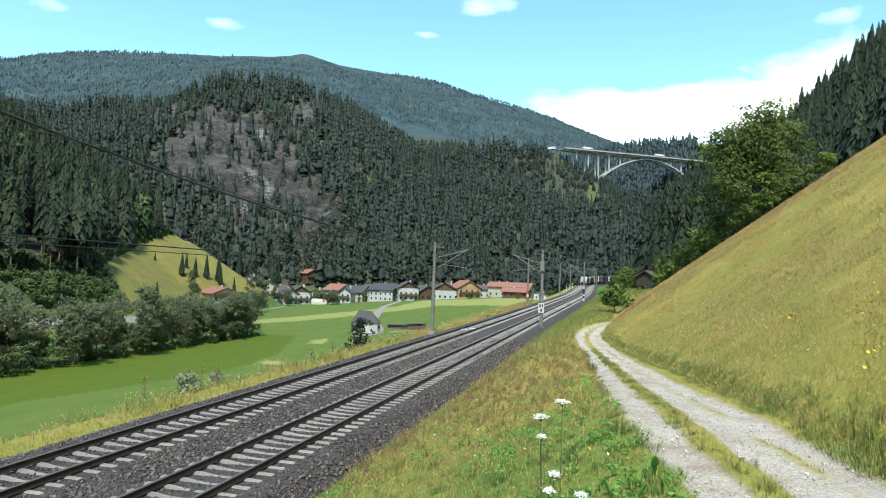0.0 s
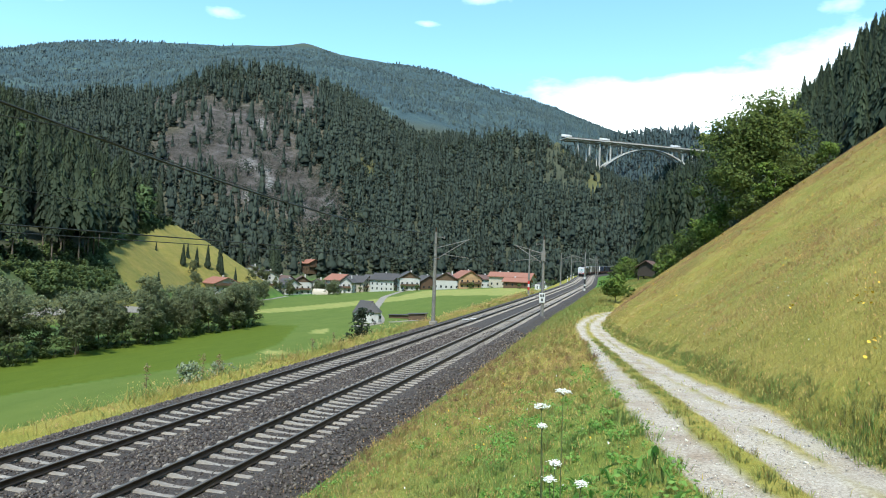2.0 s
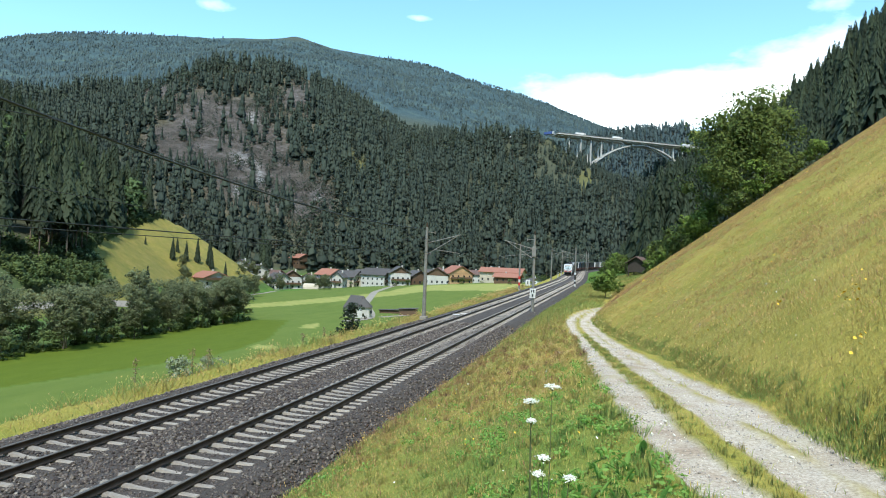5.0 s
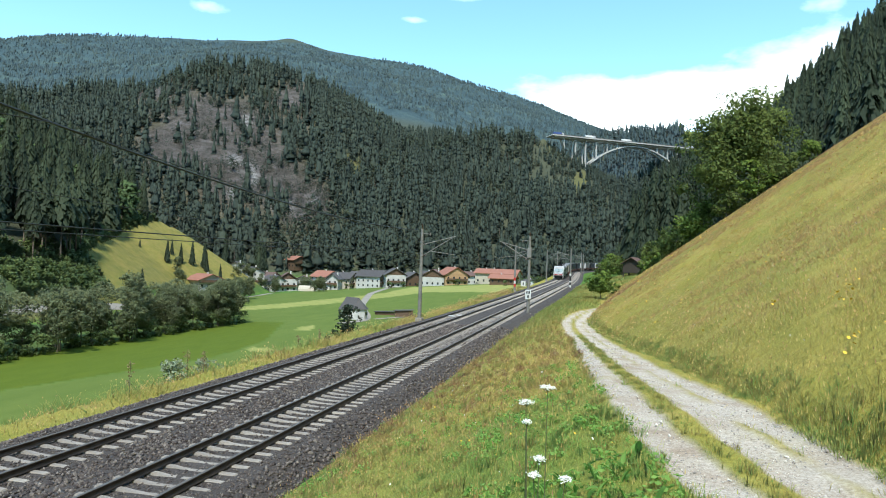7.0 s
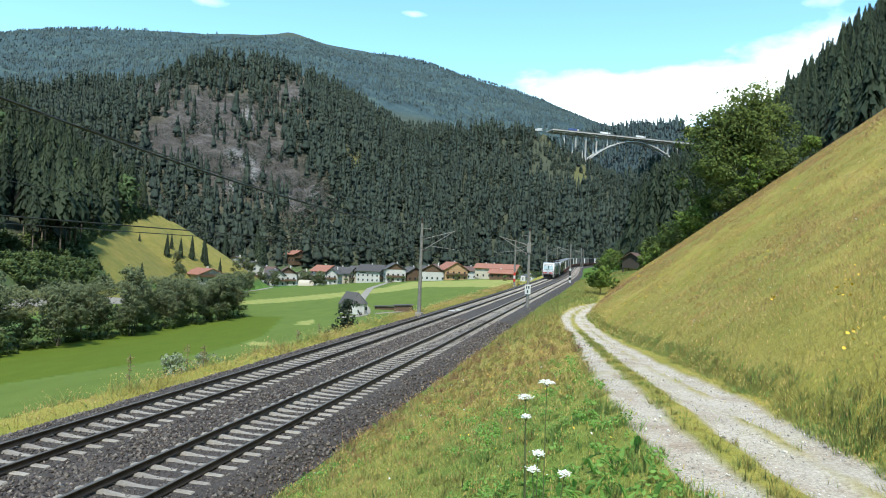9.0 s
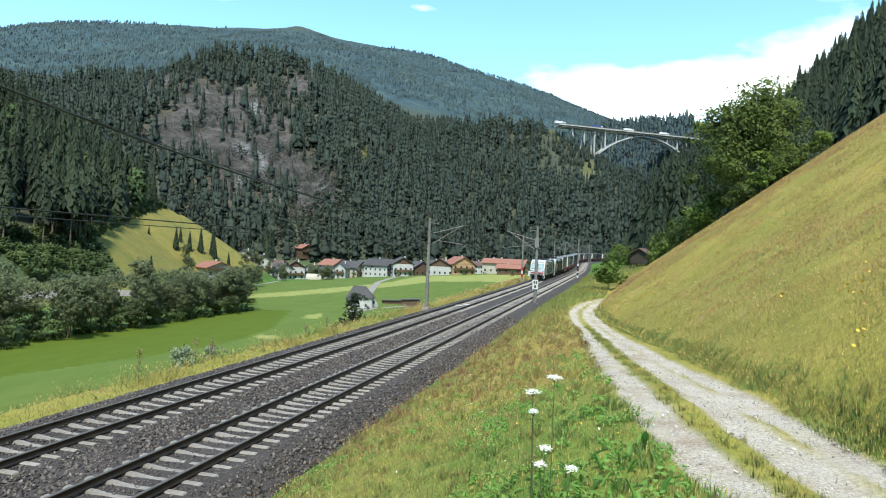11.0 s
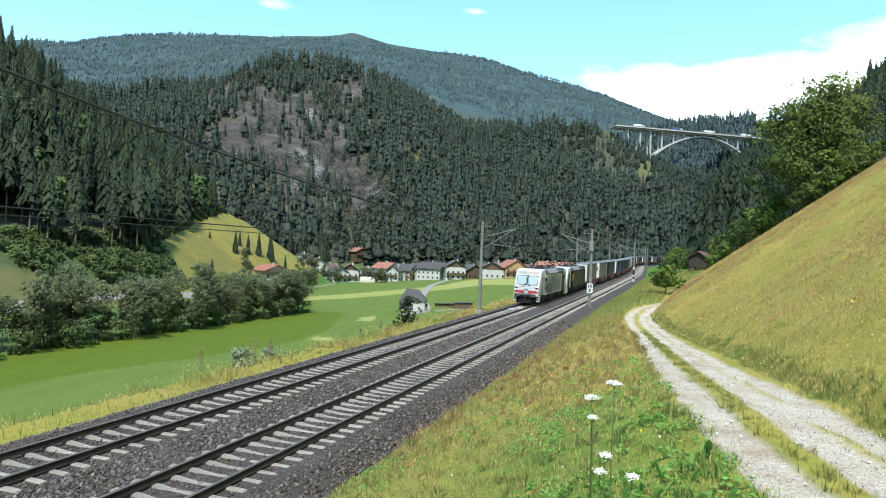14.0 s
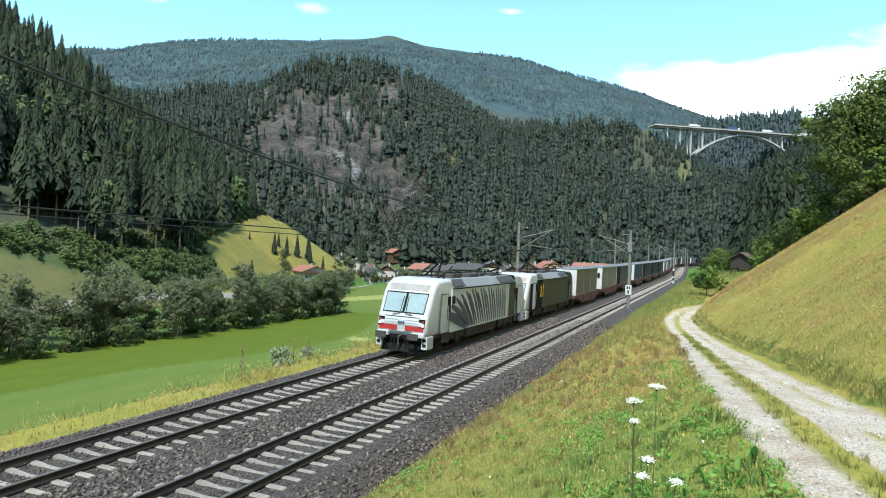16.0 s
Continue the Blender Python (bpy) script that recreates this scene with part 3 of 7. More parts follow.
# ---------------------------------------------------------------- conifers
def conifer(seed, whorls=14, per=7, slim=0.15, bare_stem=0.1, full=0.6):
    """One spruce of height 1: vertices, triangles, and how many triangles are stem. Drooping boughs in whorls up a thin stem."""
    g = np.random.default_rng(seed)
    w = 0.009
    V = [(-w, -w, 0), (w, -w, 0), (w, w, 0), (-w, w, 0), (0, 0, 0.96)]
    F = [(0, 1, 4), (1, 2, 4), (2, 3, 4), (3, 0, 4)]
    for i in range(whorls):
        f = (i + g.uniform(-0.3, 0.3)) / whorls
        f = min(max(f, 0.0), 0.97)
        z = bare_stem + (1 - bare_stem) * f
        reach = slim * ((1 - f) ** 0.8 * 0.94 + 0.06) * (1.0 if f > 0.12 else 0.75)
        a0 = g.uniform(0, 6.283)
        for k in range(per):
            a = a0 + 6.283 * k / per + g.normal(0, 0.2)
            r = reach * g.uniform(0.65, 1.2)
            wd = r * g.uniform(0.26, 0.46)
            ca, sa = math.cos(a), math.sin(a)
            up = z + 0.25 * r
            b = len(V)
            # a whole bough as one hanging spray
            lift = g.normal(0, 0.45 / whorls)
            V.append((0.12 * r * ca, 0.12 * r * sa, min(up + 0.75 * r + lift, 1.0)))
            V.append((r * 0.9 * ca - wd * full * sa, r * 0.9 * sa + wd * full * ca, max(0.0, up + lift - r * g.uniform(0.55, 1.35))))
            V.append((r * 0.9 * ca + wd * full * sa, r * 0.9 * sa - wd * full * ca, max(0.0, up + lift - r * g.uniform(0.55, 1.35))))
            F.append((b, b + 2, b + 1))
    b = len(V)
    V += [(-0.008, 0, 0.93), (0.008, 0, 0.93), (0, 0, 1.0)]
    F.append((b, b + 1, b + 2))
    return np.array(V), np.array(F), 4


def spruce(seed, tiers=4, sides=6, slim=0.15, bare_stem=0.03, comb=0.0):
    """One full spruce of height 1: skirts of drooping boughs, one over another, uneven all round; comb draws out single boughs."""
    g = np.random.default_rng(seed)
    w = 0.010
    V = [(-w, -w, 0), (w, -w, 0), (w, w, 0), (-w, w, 0), (0, 0, 0.9)]
    F = [(0, 1, 4), (1, 2, 4), (2, 3, 4), (3, 0, 4)]
    rings = []
    for i in range(tiers):
        f = i / tiers
        step = (1 - bare_stem) / tiers
        reach = slim * ((1 - f) ** 0.85 * 0.95 + 0.05) * (0.82 if i == 0 else 1.0) * g.uniform(0.88, 1.12)
        for r, z, j in ((reach, bare_stem + step * (i - 0.12), 0.22), (reach * 0.62, bare_stem + step * (i + 0.72), 0.15)):
            a0, ring = g.uniform(0, 6.283), []
            for k in range(sides):
                a = a0 + 6.283 * (k + g.uniform(-0.25, 0.25)) / sides
                rr = r * g.uniform(1 - j, 1 + j) * (1 - comb * (k % 2) if j > 0.2 else 1)
                zz = max(0.0, z + step * g.uniform(-0.22, 0.22) + (comb * step * 0.35 * (k % 2) if j > 0.2 else 0))
                ring.append(len(V)); V.append((rr * math.cos(a), rr * math.sin(a), min(zz, 0.97)))
            rings.append(ring)
    for a, b in zip(rings[:-1], rings[1:]):
        for k in range(sides):
            n = (k + 1) % sides
            F += [(a[k], a[n], b[n]), (a[k], b[n], b[k])]
    V.append((0, 0, 1.0))
    F += [(rings[-1][k], rings[-1][(k + 1) % sides], len(V) - 1) for k in range(sides)]
    return np.array(V), np.array(F), 4


def leaf_material(name, dark, light, sheen=0.0, soft=False, grain=0.8, size=0.9):
    m = bpy.data.materials.new(name)
    m.use_nodes = True
    nt = m.node_tree
    N, L = nt.nodes.new, nt.links.new
    b = nt.nodes["Principled BSDF"]
    b.inputs["Roughness"].default_value = 0.75
    b.inputs["Specular IOR Level"].default_value = 0.25
    a = N("ShaderNodeAttribute"); a.attribute_name = "tone"
    n = N("ShaderNodeTexNoise"); n.inputs["Scale"].default_value = size; n.inputs["Detail"].default_value = 5
    co = N("ShaderNodeTexCoord"); L(co.outputs["Object"], n.inputs["Vector"])
    ad = N("ShaderNodeMath"); ad.operation = "MULTIPLY_ADD"; ad.inputs[1].default_value = grain; ad.inputs[2].default_value = -grain / 2
    L(n.outputs["Fac"], ad.inputs[0])
    sm = N("ShaderNodeMath"); sm.operation = "ADD"
    L(ad.outputs[0], sm.inputs[0]); L(a.outputs["Fac"], sm.inputs[1])
    r = N("ShaderNodeValToRGB")
    r.color_ramp.elements[0].position, r.color_ramp.elements[1].position = 0.1, 0.9
    r.color_ramp.elements[0].color, r.color_ramp.elements[1].color = (*dark, 1), (*light, 1)
    L(sm.outputs[0], r.inputs[0]); L(r.outputs[0], b.inputs["Base Color"])
    if sheen:
        see_through(m, r.outputs[0], sheen)
    if soft:
        soften(m)
    return m


def soften(m):
    """Shades thin foliage by the roundness of the clump that it grows in."""
    nt = m.node_tree
    a = nt.nodes.new("ShaderNodeAttribute"); a.attribute_name = "lobe"
    v = nt.nodes.new("ShaderNodeVectorTransform")
    v.vector_type, v.convert_from, v.convert_to = "NORMAL", "OBJECT", "WORLD"
    nt.links.new(a.outputs["Vector"], v.inputs[0])
    nt.links.new(v.outputs[0], nt.nodes["Principled BSDF"].inputs["Normal"])


def set_lobe(me, normals):
    n = normals / (np.linalg.norm(normals, axis=1)[:, None] + 1e-9)
    a = me.attributes.new("lobe", "FLOAT_VECTOR", "POINT")
    a.data.foreach_set("vector", n.astype(np.float32).ravel())


def see_through(m, colour, share):
    """Lets some light through thin leaves."""
    nt = m.node_tree
    t, mx = nt.nodes.new("ShaderNodeBsdfTranslucent"), nt.nodes.new("ShaderNodeMixShader")
    nt.links.new(colour, t.inputs["Color"])
    mx.inputs[0].default_value = share
    nt.links.new(nt.nodes["Principled BSDF"].outputs[0], mx.inputs[1]); nt.links.new(t.outputs[0], mx.inputs[2])
    nt.links.new(mx.outputs[0], nt.nodes["Material Output"].inputs["Surface"])


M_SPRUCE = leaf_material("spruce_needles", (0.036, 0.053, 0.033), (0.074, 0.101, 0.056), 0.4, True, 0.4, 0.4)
# bluer and flatter than the near spruces: slight haze painted into the colour
M_HILL = leaf_material("hill_haze_needles", (0.048, 0.068, 0.055), (0.076, 0.100, 0.074), 0.4, True, 0.6, 0.015)
# blue haze painted into the needles of the woods farthest off
M_HAZEWOOD = leaf_material("haze_blue_needles", (0.052, 0.082, 0.092), (0.086, 0.122, 0.116), 0.3, True, 1.6, 0.005)


M_STEMS = plain("grey_stems", (0.13, 0.105, 0.085), 0.9, 0.2, 1.0)


def scatter(name, templates, x, y, h, mat, label, sink=0.3, category="forest"):
    g = np.random.default_rng(len(x))
    z = land(x, y) - sink
    pick = g.integers(0, len(templates), len(x))
    VV, FF, TT, MM, NN, start = [], [], [], [], [], 0
    for k, (V, F, stem) in enumerate(templates):
        s = np.where(pick == k)[0]
        if not len(s):
            continue
        a = g.uniform(0, 6.283, len(s))
        ca, sa = np.cos(a)[:, None], np.sin(a)[:, None]
        hh = h[s][:, None]
        ww = hh * g.uniform(0.8, 1.25, len(s))[:, None]
        P = np.stack([x[s][:, None] + ww * (V[:, 0] * ca - V[:, 1] * sa), y[s][:, None] + ww * (V[:, 0] * sa + V[:, 1] * ca), z[s][:, None] + hh * V[:, 2]], -1)
        VV.append(P.reshape(-1, 3))
        # shading follows the round of the crown, each bough turned a little its own way
        rad = np.hypot(V[:, 0], V[:, 1]) + 1e-4
        jit = np.random.default_rng(k + 900).normal(0, 0.15, (len(V), 3))
        nx, ny, nz = V[:, 0] / rad * 0.9 + jit[:, 0], V[:, 1] / rad * 0.9 + jit[:, 1], 0.75 + 0.5 * jit[:, 2] + 0 * rad
        NN.append(np.stack([nx * ca - ny * sa, nx * sa + ny * ca, nz + 0 * ca], -1).reshape(-1, 3))
        FF.append((F[None] + (start + np.arange(len(s)) * len(V))[:, None, None]).reshape(-1, 3))
        MM.append(np.tile((np.arange(len(F)) < stem) * 1, len(s)))
        own = g.uniform(0.0, 1.0, len(s)) ** 1.4
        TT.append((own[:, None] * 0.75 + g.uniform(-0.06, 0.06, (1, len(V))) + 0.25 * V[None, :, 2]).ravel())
        start += len(s) * len(V)
    me = np_mesh(name, np.concatenate(VV), np.concatenate(FF), [mat, M_STEMS], np.concatenate(MM))
    at = me.attributes.new("tone", "FLOAT", "POINT")
    at.data.foreach_set("value", np.concatenate(TT).astype(np.float32))
    set_lobe(me, np.concatenate(NN))
    return tagged(new(name, me), label, category, kind="stuff")


def sample(az0, az1, r0, r1, n, seed):
    g = np.random.default_rng(seed)
    az = np.radians(g.uniform(az0, az1, n))
    r = np.sqrt(g.uniform(r0 * r0, r1 * r1, n))
    x, y = r * np.sin(az), r * np.cos(az)
    keep = g.random(n) < forested(x, y, land(x, y))
    return x[keep], y[keep], g


def round_tree(seed, tufts=9, per=4, wide=0.30, fine=1.0):
    """A broad-leaved tree of height 1 seen from afar: tufts of leaf sprays in an uneven crown."""
    g = np.random.default_rng(seed)
    w = 0.012
    V = [(-w, -w, 0), (w, -w, 0), (w, w, 0), (-w, w, 0), (0, 0, 0.7)]
    F = [(0, 1, 4), (1, 2, 4), (2, 3, 4), (3, 0, 4)]
    for i in range(tufts):
        a, f = g.uniform(0, 6.283), (i + g.random()) / tufts
        z = 0.18 + 0.72 * f
        r = wide * math.sin(math.pi * min(0.97, 0.22 + 0.72 * f)) * g.uniform(0.25, 0.85)
        c = np.array([r * math.cos(a), r * math.sin(a), z])
        for k in range(per):
            d = g.normal(size=3) + np.array([math.cos(a) * 0.6, math.sin(a) * 0.6, 0.4])
            d /= np.linalg.norm(d)
            p = c + d * 0.07 * g.uniform(0.5, 1.3)
            e = np.cross(d, g.normal(size=3)); e /= np.linalg.norm(e)
            q = np.cross(d, e)
            s = g.uniform(0.07, 0.13) * fine
            b = len(V)
            V += [tuple(p + e * s), tuple(p - e * s * 0.6 + q * s * 0.8), tuple(p - e * s * 0.5 - q * s * 0.8)]
            F.append((b, b + 1, b + 2))
    return np.array(V), np.array(F), 4


def build_forests():
    near = [conifer(i, 38, 12, 0.15 + 0.015 * (i % 3), 0.06, 0.50) for i in range(5)]
    edge = [conifer(10 + i, 30, 12, 0.13 + 0.015 * i, 0.34 + 0.06 * i, 0.50) for i in range(3)]
    side = [conifer(30 + i, 32, 11, 0.15 + 0.015 * (i % 3), 0.05, 0.52) for i in range(6)]
    far = [spruce(40 + i, 1, 5, 0.34, 0.0) for i in range(4)]
    woods = [round_tree(100 + i, 40, 7, 0.30, 0.55) for i in range(4)]
    mid = [spruce(20 + i, 5 + i % 2, 7, 0.17 + 0.018 * (i % 4), 0.03, 0.3) for i in range(7)]
    leafy = [round_tree(60 + i, 17, 5, 0.24 + 0.04 * (i % 3), 0.62) for i in range(5)]
    thin = [spruce(50 + i, 4, 5, 0.20, 0.02) for i in range(3)] + [round_tree(80, 9, 4, 0.26, 0.8)]
    x, y, g = sample(-64, -28, 195, 470, 2200, 1)
    leafy_stand = fbm(x, y, 40, 3, 14) + g.normal(0, 0.2, len(x)) > 0.28
    h = g.uniform(15, 27, len(x))
    brim = (land(x, y) < 11) & (np.degrees(np.arctan2(x, y)) < -40) & ~leafy_stand
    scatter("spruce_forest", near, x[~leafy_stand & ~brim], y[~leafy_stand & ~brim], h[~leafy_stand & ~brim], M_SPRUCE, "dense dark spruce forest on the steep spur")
    scatter("forest_brim", edge, x[brim], y[brim], np.maximum(h[brim], 20), M_SPRUCE, "tall spruces with bare lower trunks along the forest's edge")
    scatter("spur_broadleaf", woods, x[leafy_stand], y[leafy_stand], h[leafy_stand] * 0.62, M_SPURLEAF, "broad-leaved trees among the spruces of the spur")
    x, y, g = sample(-52, 9, 440, 1020, 19000, 2)
    h = 11 + 15 * g.random(len(x)) ** 1.2
    h = h * (1 + 0.25 * fbm(x, y, 70, 3, 15))
    below_bridge = (x > -80) & (x < 24) & (np.hypot(x, y) > 690) & (np.hypot(x, y) < 860)
    h = np.where(below_bridge, h * 0.6, h)     # young growth on the cleared slope under the deck
    stand = fbm(x, y, 55, 3, 16) + g.normal(0, 0.25, len(x)) > 0.18
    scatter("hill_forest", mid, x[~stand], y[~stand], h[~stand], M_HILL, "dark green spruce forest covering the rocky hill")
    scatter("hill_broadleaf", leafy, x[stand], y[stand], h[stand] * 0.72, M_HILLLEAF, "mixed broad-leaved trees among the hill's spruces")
    # scrub over the rock face
    az, r = np.radians(g.uniform(-43, -20, 9000)), np.sqrt(g.uniform(470 ** 2, 960 ** 2, 9000))
    x, y = r * np.sin(az), r * np.cos(az)
    keep = (bare(x, y, land(x, y)) > 0.25) & (fbm(x, y, 40, 4, 18) + g.normal(0, 0.15, 9000) > 0.14)
    x, y = x[keep], y[keep]
    scatter("rock_scrub", [round_tree(90 + i, 9, 4, 0.45, 0.75) for i in range(3)], x, y, g.uniform(2.5, 8, len(x)), M_HILLLEAF, "low scrub clinging to the rock face")
    x, y, g = sample(0, 26, 105, 430, 1700, 3)
    h = g.uniform(8, 17, len(x))
    # the wood thins out towards the mouth of the side valley
    rise = np.degrees(np.arctan2(land(x, y) + h - EYE_H, np.hypot(x, y)))
    keep = rise < np.interp(np.degrees(np.arctan2(x, y)), [0, 5, 8, 10.5, 13, 15, 17, 19.5, 24], [9, 10.3, 11.2, 12.6, 14.2, 15.8, 18.2, 19.8, 24]) + g.normal(0, 0.25, len(x))
    x, y, h = x[keep], y[keep], h[keep]
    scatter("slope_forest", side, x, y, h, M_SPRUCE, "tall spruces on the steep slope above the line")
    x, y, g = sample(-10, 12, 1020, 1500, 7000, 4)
    scatter("bridge_forest", thin, x, y, g.uniform(12, 24, len(x)), M_HAZEWOOD, "spruce forest on the hill behind the bridge")
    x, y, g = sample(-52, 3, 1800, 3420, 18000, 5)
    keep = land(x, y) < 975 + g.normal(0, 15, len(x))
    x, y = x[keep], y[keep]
    scatter("mountain_forest", far, x, y, g.uniform(8, 13, len(x)), M_HAZEWOOD, "forest over the broad far mountain", 1.0)


M_SPURLEAF = leaf_material("spur_leaves", (0.05, 0.090, 0.036), (0.13, 0.20, 0.080), 0.3, True, 0.5, 0.3)
# leaves of the hill carry the same faint haze in their colour
M_HILLLEAF = leaf_material("hill_haze_leaves", (0.056, 0.078, 0.056), (0.088, 0.114, 0.076), 0.4, True, 0.6, 0.015)
build_forests()

# ---------------------------------------------------------------- line-side equipment
M_MAST = material("mast_steel", [(0.3, (0.16, 0.155, 0.145)), (0.7, (0.26, 0.25, 0.235))], 5.0, 0.7, 0.15, 0.2, scale2=0.8, amount2=0.4)
M_WIRE = plain("copper_wire", (0.035, 0.04, 0.04), 0.6, 0.1, metal=0.3)
M_INSUL = plain("brown_insulator", (0.05, 0.028, 0.02), 0.3)
M_BOARD = plain("white_board", (0.60, 0.60, 0.59), 0.5, 0.05)
M_BLACK = plain("black_paint", (0.02, 0.02, 0.022), 0.5)
M_REDP = plain("red_paint", (0.5, 0.03, 0.025), 0.5)


def mast(x, y, side, height=9.1, bands=None, plate=False):
    """A catenary mast; side is +1 when its arm reaches to +x."""
    gz = float(track_z(y))
    t = thing("catenary_mast", "grey steel overhead line mast with a cantilever arm beside the rails", "mast", pose(float(track_x(y)) + x, y, gz, 0, 0, 0), "catenary masts")
    bm = bmesh.new()
    box(bm, -0.35, 0.35, -0.35, 0.35, -1.1, -0.35, 0.04)
    part("footing", bm, M_SLEEPER, t, "concrete footing")
    bm = bmesh.new()
    rod(bm, (0, 0, -0.4), (0, 0, height - 0.5), 0.20, 0.13, 10)
    rod(bm, (0, 0, height - 1.9), (0, 0, height - 1.75), 0.19, 0.19, 10)
    part("pole", bm, M_MAST, t)
    bm = bmesh.new()
    for i in range(4):
        rod(bm, (0, 0, height - 0.5 + i * 0.11), (0, 0, height - 0.43 + i * 0.11), 0.10, 0.10, 8)
    rod(bm, (0, 0, height - 0.5), (0, 0, height), 0.05, 0.04, 8)
    part("post_insulator", bm, M_INSUL, t, "brown ribbed insulator")
    bm = bmesh.new()
    rod(bm, (-0.1 * side, 0, height - 1.0), (0.9 * side, 0, height - 1.05), 0.035, None, 6)
    rod(bm, (0.85 * side, 0, height - 1.2), (0.85 * side, 0, height - 0.9), 0.05, None, 6)
    part("feeder_bracket", bm, M_MAST, t)
    reach = 3.3 * side
    bm = bmesh.new()
    rod(bm, (0.15 * side, 0, 7.0), (reach * 1.06, 0, 8.05 - 0.15), 0.045, None, 8)
    rod(bm, (0.15 * side, 0, 5.9), (reach * 0.95, 0, 7.75), 0.04, None, 8)
    rod(bm, (reach * 0.28, 0, 6.35), (reach * 1.05, 0, 6.05), 0.03, None, 8)
    part("cantilever", bm, M_MAST, t)
    bm = bmesh.new()
    rod(bm, (reach * 1.25, 0, 6.15), (reach * 0.98, 0, 5.75), 0.018, None, 6)
    part("steady_arm", bm, M_MAST, t)
    for h in (5.9, 7.0):
        bm = bmesh.new()
        for i in range(3):
            rod(bm, ((0.22 + 0.1 * i) * side, 0, h + 0.02), ((0.27 + 0.1 * i) * side, 0, h + 0.04), 0.09, None, 8)
        part("insulator", bm, M_INSUL, t)
    if bands:
        for z0, z1, mt in bands:
            bm = bmesh.new()
            rod(bm, (0, 0, z0), (0, 0, z1), 0.215, 0.21, 10)
            part("band", bm, mt, t)
    if plate:
        bm = bmesh.new()
        box(bm, -0.24, 0.24, -0.32, -0.18, height - 3.0, height - 1.9, 0.03)
        part("tension_weight", bm, M_MAST, t)
        bm = bmesh.new()
        box(bm, -0.34, 0.34, -0.30, -0.25, 1.3, 2.4, 0.02)
        board = part("kilometre_board", bm, M_BOARD, t, "white board with dark marks")
        for x0, x1, z0, z1 in ((-0.2, -0.05, 1.95, 2.28), (0.04, 0.2, 1.95, 2.28), (-0.09, 0.09, 1.45, 1.78)):
            bm = bmesh.new()
            box(bm, x0, x1, -0.306, -0.30, z0, z1)
            part("dark_mark", bm, M_BLACK, board)
    return t


W_, K_, R_ = M_BOARD, M_BLACK, M_REDP
mast(-17.55, 63.6, 1)
mast(-17.55, 130, 1, bands=[(0.4, 1.0, R_), (1.0, 1.6, W_), (1.6, 2.2, R_)])
mast(-17.55, 196, 1)
mast(-17.55, 262, 1)
mast(-8.2, 76.6, -1, plate=True)
mast(-8.2, 152, -1, bands=[(-0.4, 0.3, W_), (0.3, 0.9, K_), (0.9, 1.2, W_), (1.2, 2.4, K_), (2.4, 2.9, W_)])
mast(-8.2, 252, -1)
mast(-8.2, 318, -1)


def wire(name, label, points, r):
    cu = bpy.data.curves.new(name, "CURVE")
    cu.dimensions, cu.bevel_depth, cu.bevel_resolution = "3D", r, 1
    sp = cu.splines.new("POLY")
    sp.points.add(len(points) - 1)
    for p, q in zip(sp.points, points):
        p.co = (*q, 1)
    cu.materials.append(M_WIRE)
    ob = new(name, cu)
    bpy.context.view_layer.update()
    me = bpy.data.meshes.new_from_object(ob.evaluated_get(bpy.context.evaluated_depsgraph_get()))
    bpy.data.objects.remove(ob)
    return tagged(new(name, me), label, "cable", "overhead wires")


def line_points(off, z_of, y0=-10.0, y1=320.0, step=4.0):
    ys = np.arange(y0, y1, step)
    return [(float(track_x(y)) + off, float(y), float(track_z(y)) + z_of(y)) for y in ys]


wire("feeder_wire", "dark sagging feeder cable strung between mast tops", [(-17.6, y, 8.1 + 0.00143 * (y - 48) ** 2) for y in np.arange(-8.0, 64.0, 2.0)], 0.045)
for off in (LEFT_TRACK, RIGHT_TRACK):
    wire("contact_wire", "thin taut contact wire hung over the track", line_points(off, lambda y: 5.72), 0.015)
    first = 63.6 if off == LEFT_TRACK else 76.6
    wire("messenger_wire", "thin sagging messenger wire hung over the track", line_points(off, lambda y: 6.45 + 1.2 * (2 * abs(((y - first) / 66.3) % 1 - 0.5)) ** 2), 0.010)


def marker_board(x, y, w, h, z):
    gz = land1(x, y)
    t = thing("marker_board", "white line-side marker board on a thin post", "sign", pose(x, y, gz))
    bm = bmesh.new(); rod(bm, (0, 0, -0.2), (0, 0, z + h - gz), 0.04); part("post", bm, M_MAST, t)
    bm = bmesh.new(); box(bm, -w / 2, w / 2, -0.08, -0.045, z - gz, z + h - gz, 0.01); b = part("board", bm, M_BOARD, t)
    bm = bmesh.new(); box(bm, -w * .12, w * .12, -0.084, -0.08, z - gz + h * .3, z - gz + h * .75); part("dark_mark", bm, M_BLACK, b)


marker_board(-17.3, 152, 1.05, 1.45, 0.2)
marker_board(-16.2, 158, 0.9, 0.75, 0.5)
for y in (225, 248, 275):
    x = float(track_x(y)) - 17.2
    t = thing("marker_post", "short white marker post beside the ballast", "post", pose(x, y, float(track_z(y)) - 0.8), "marker posts")
    bm = bmesh.new(); rod(bm, (0, 0, 0), (0, 0, 2.0), 0.12, 0.10); part("stake", bm, M_BOARD, t)
    bm = bmesh.new(); rod(bm, (0, 0, 1.2), (0, 0, 1.5), 0.125, 0.125); part("band", bm, M_BLACK, t)

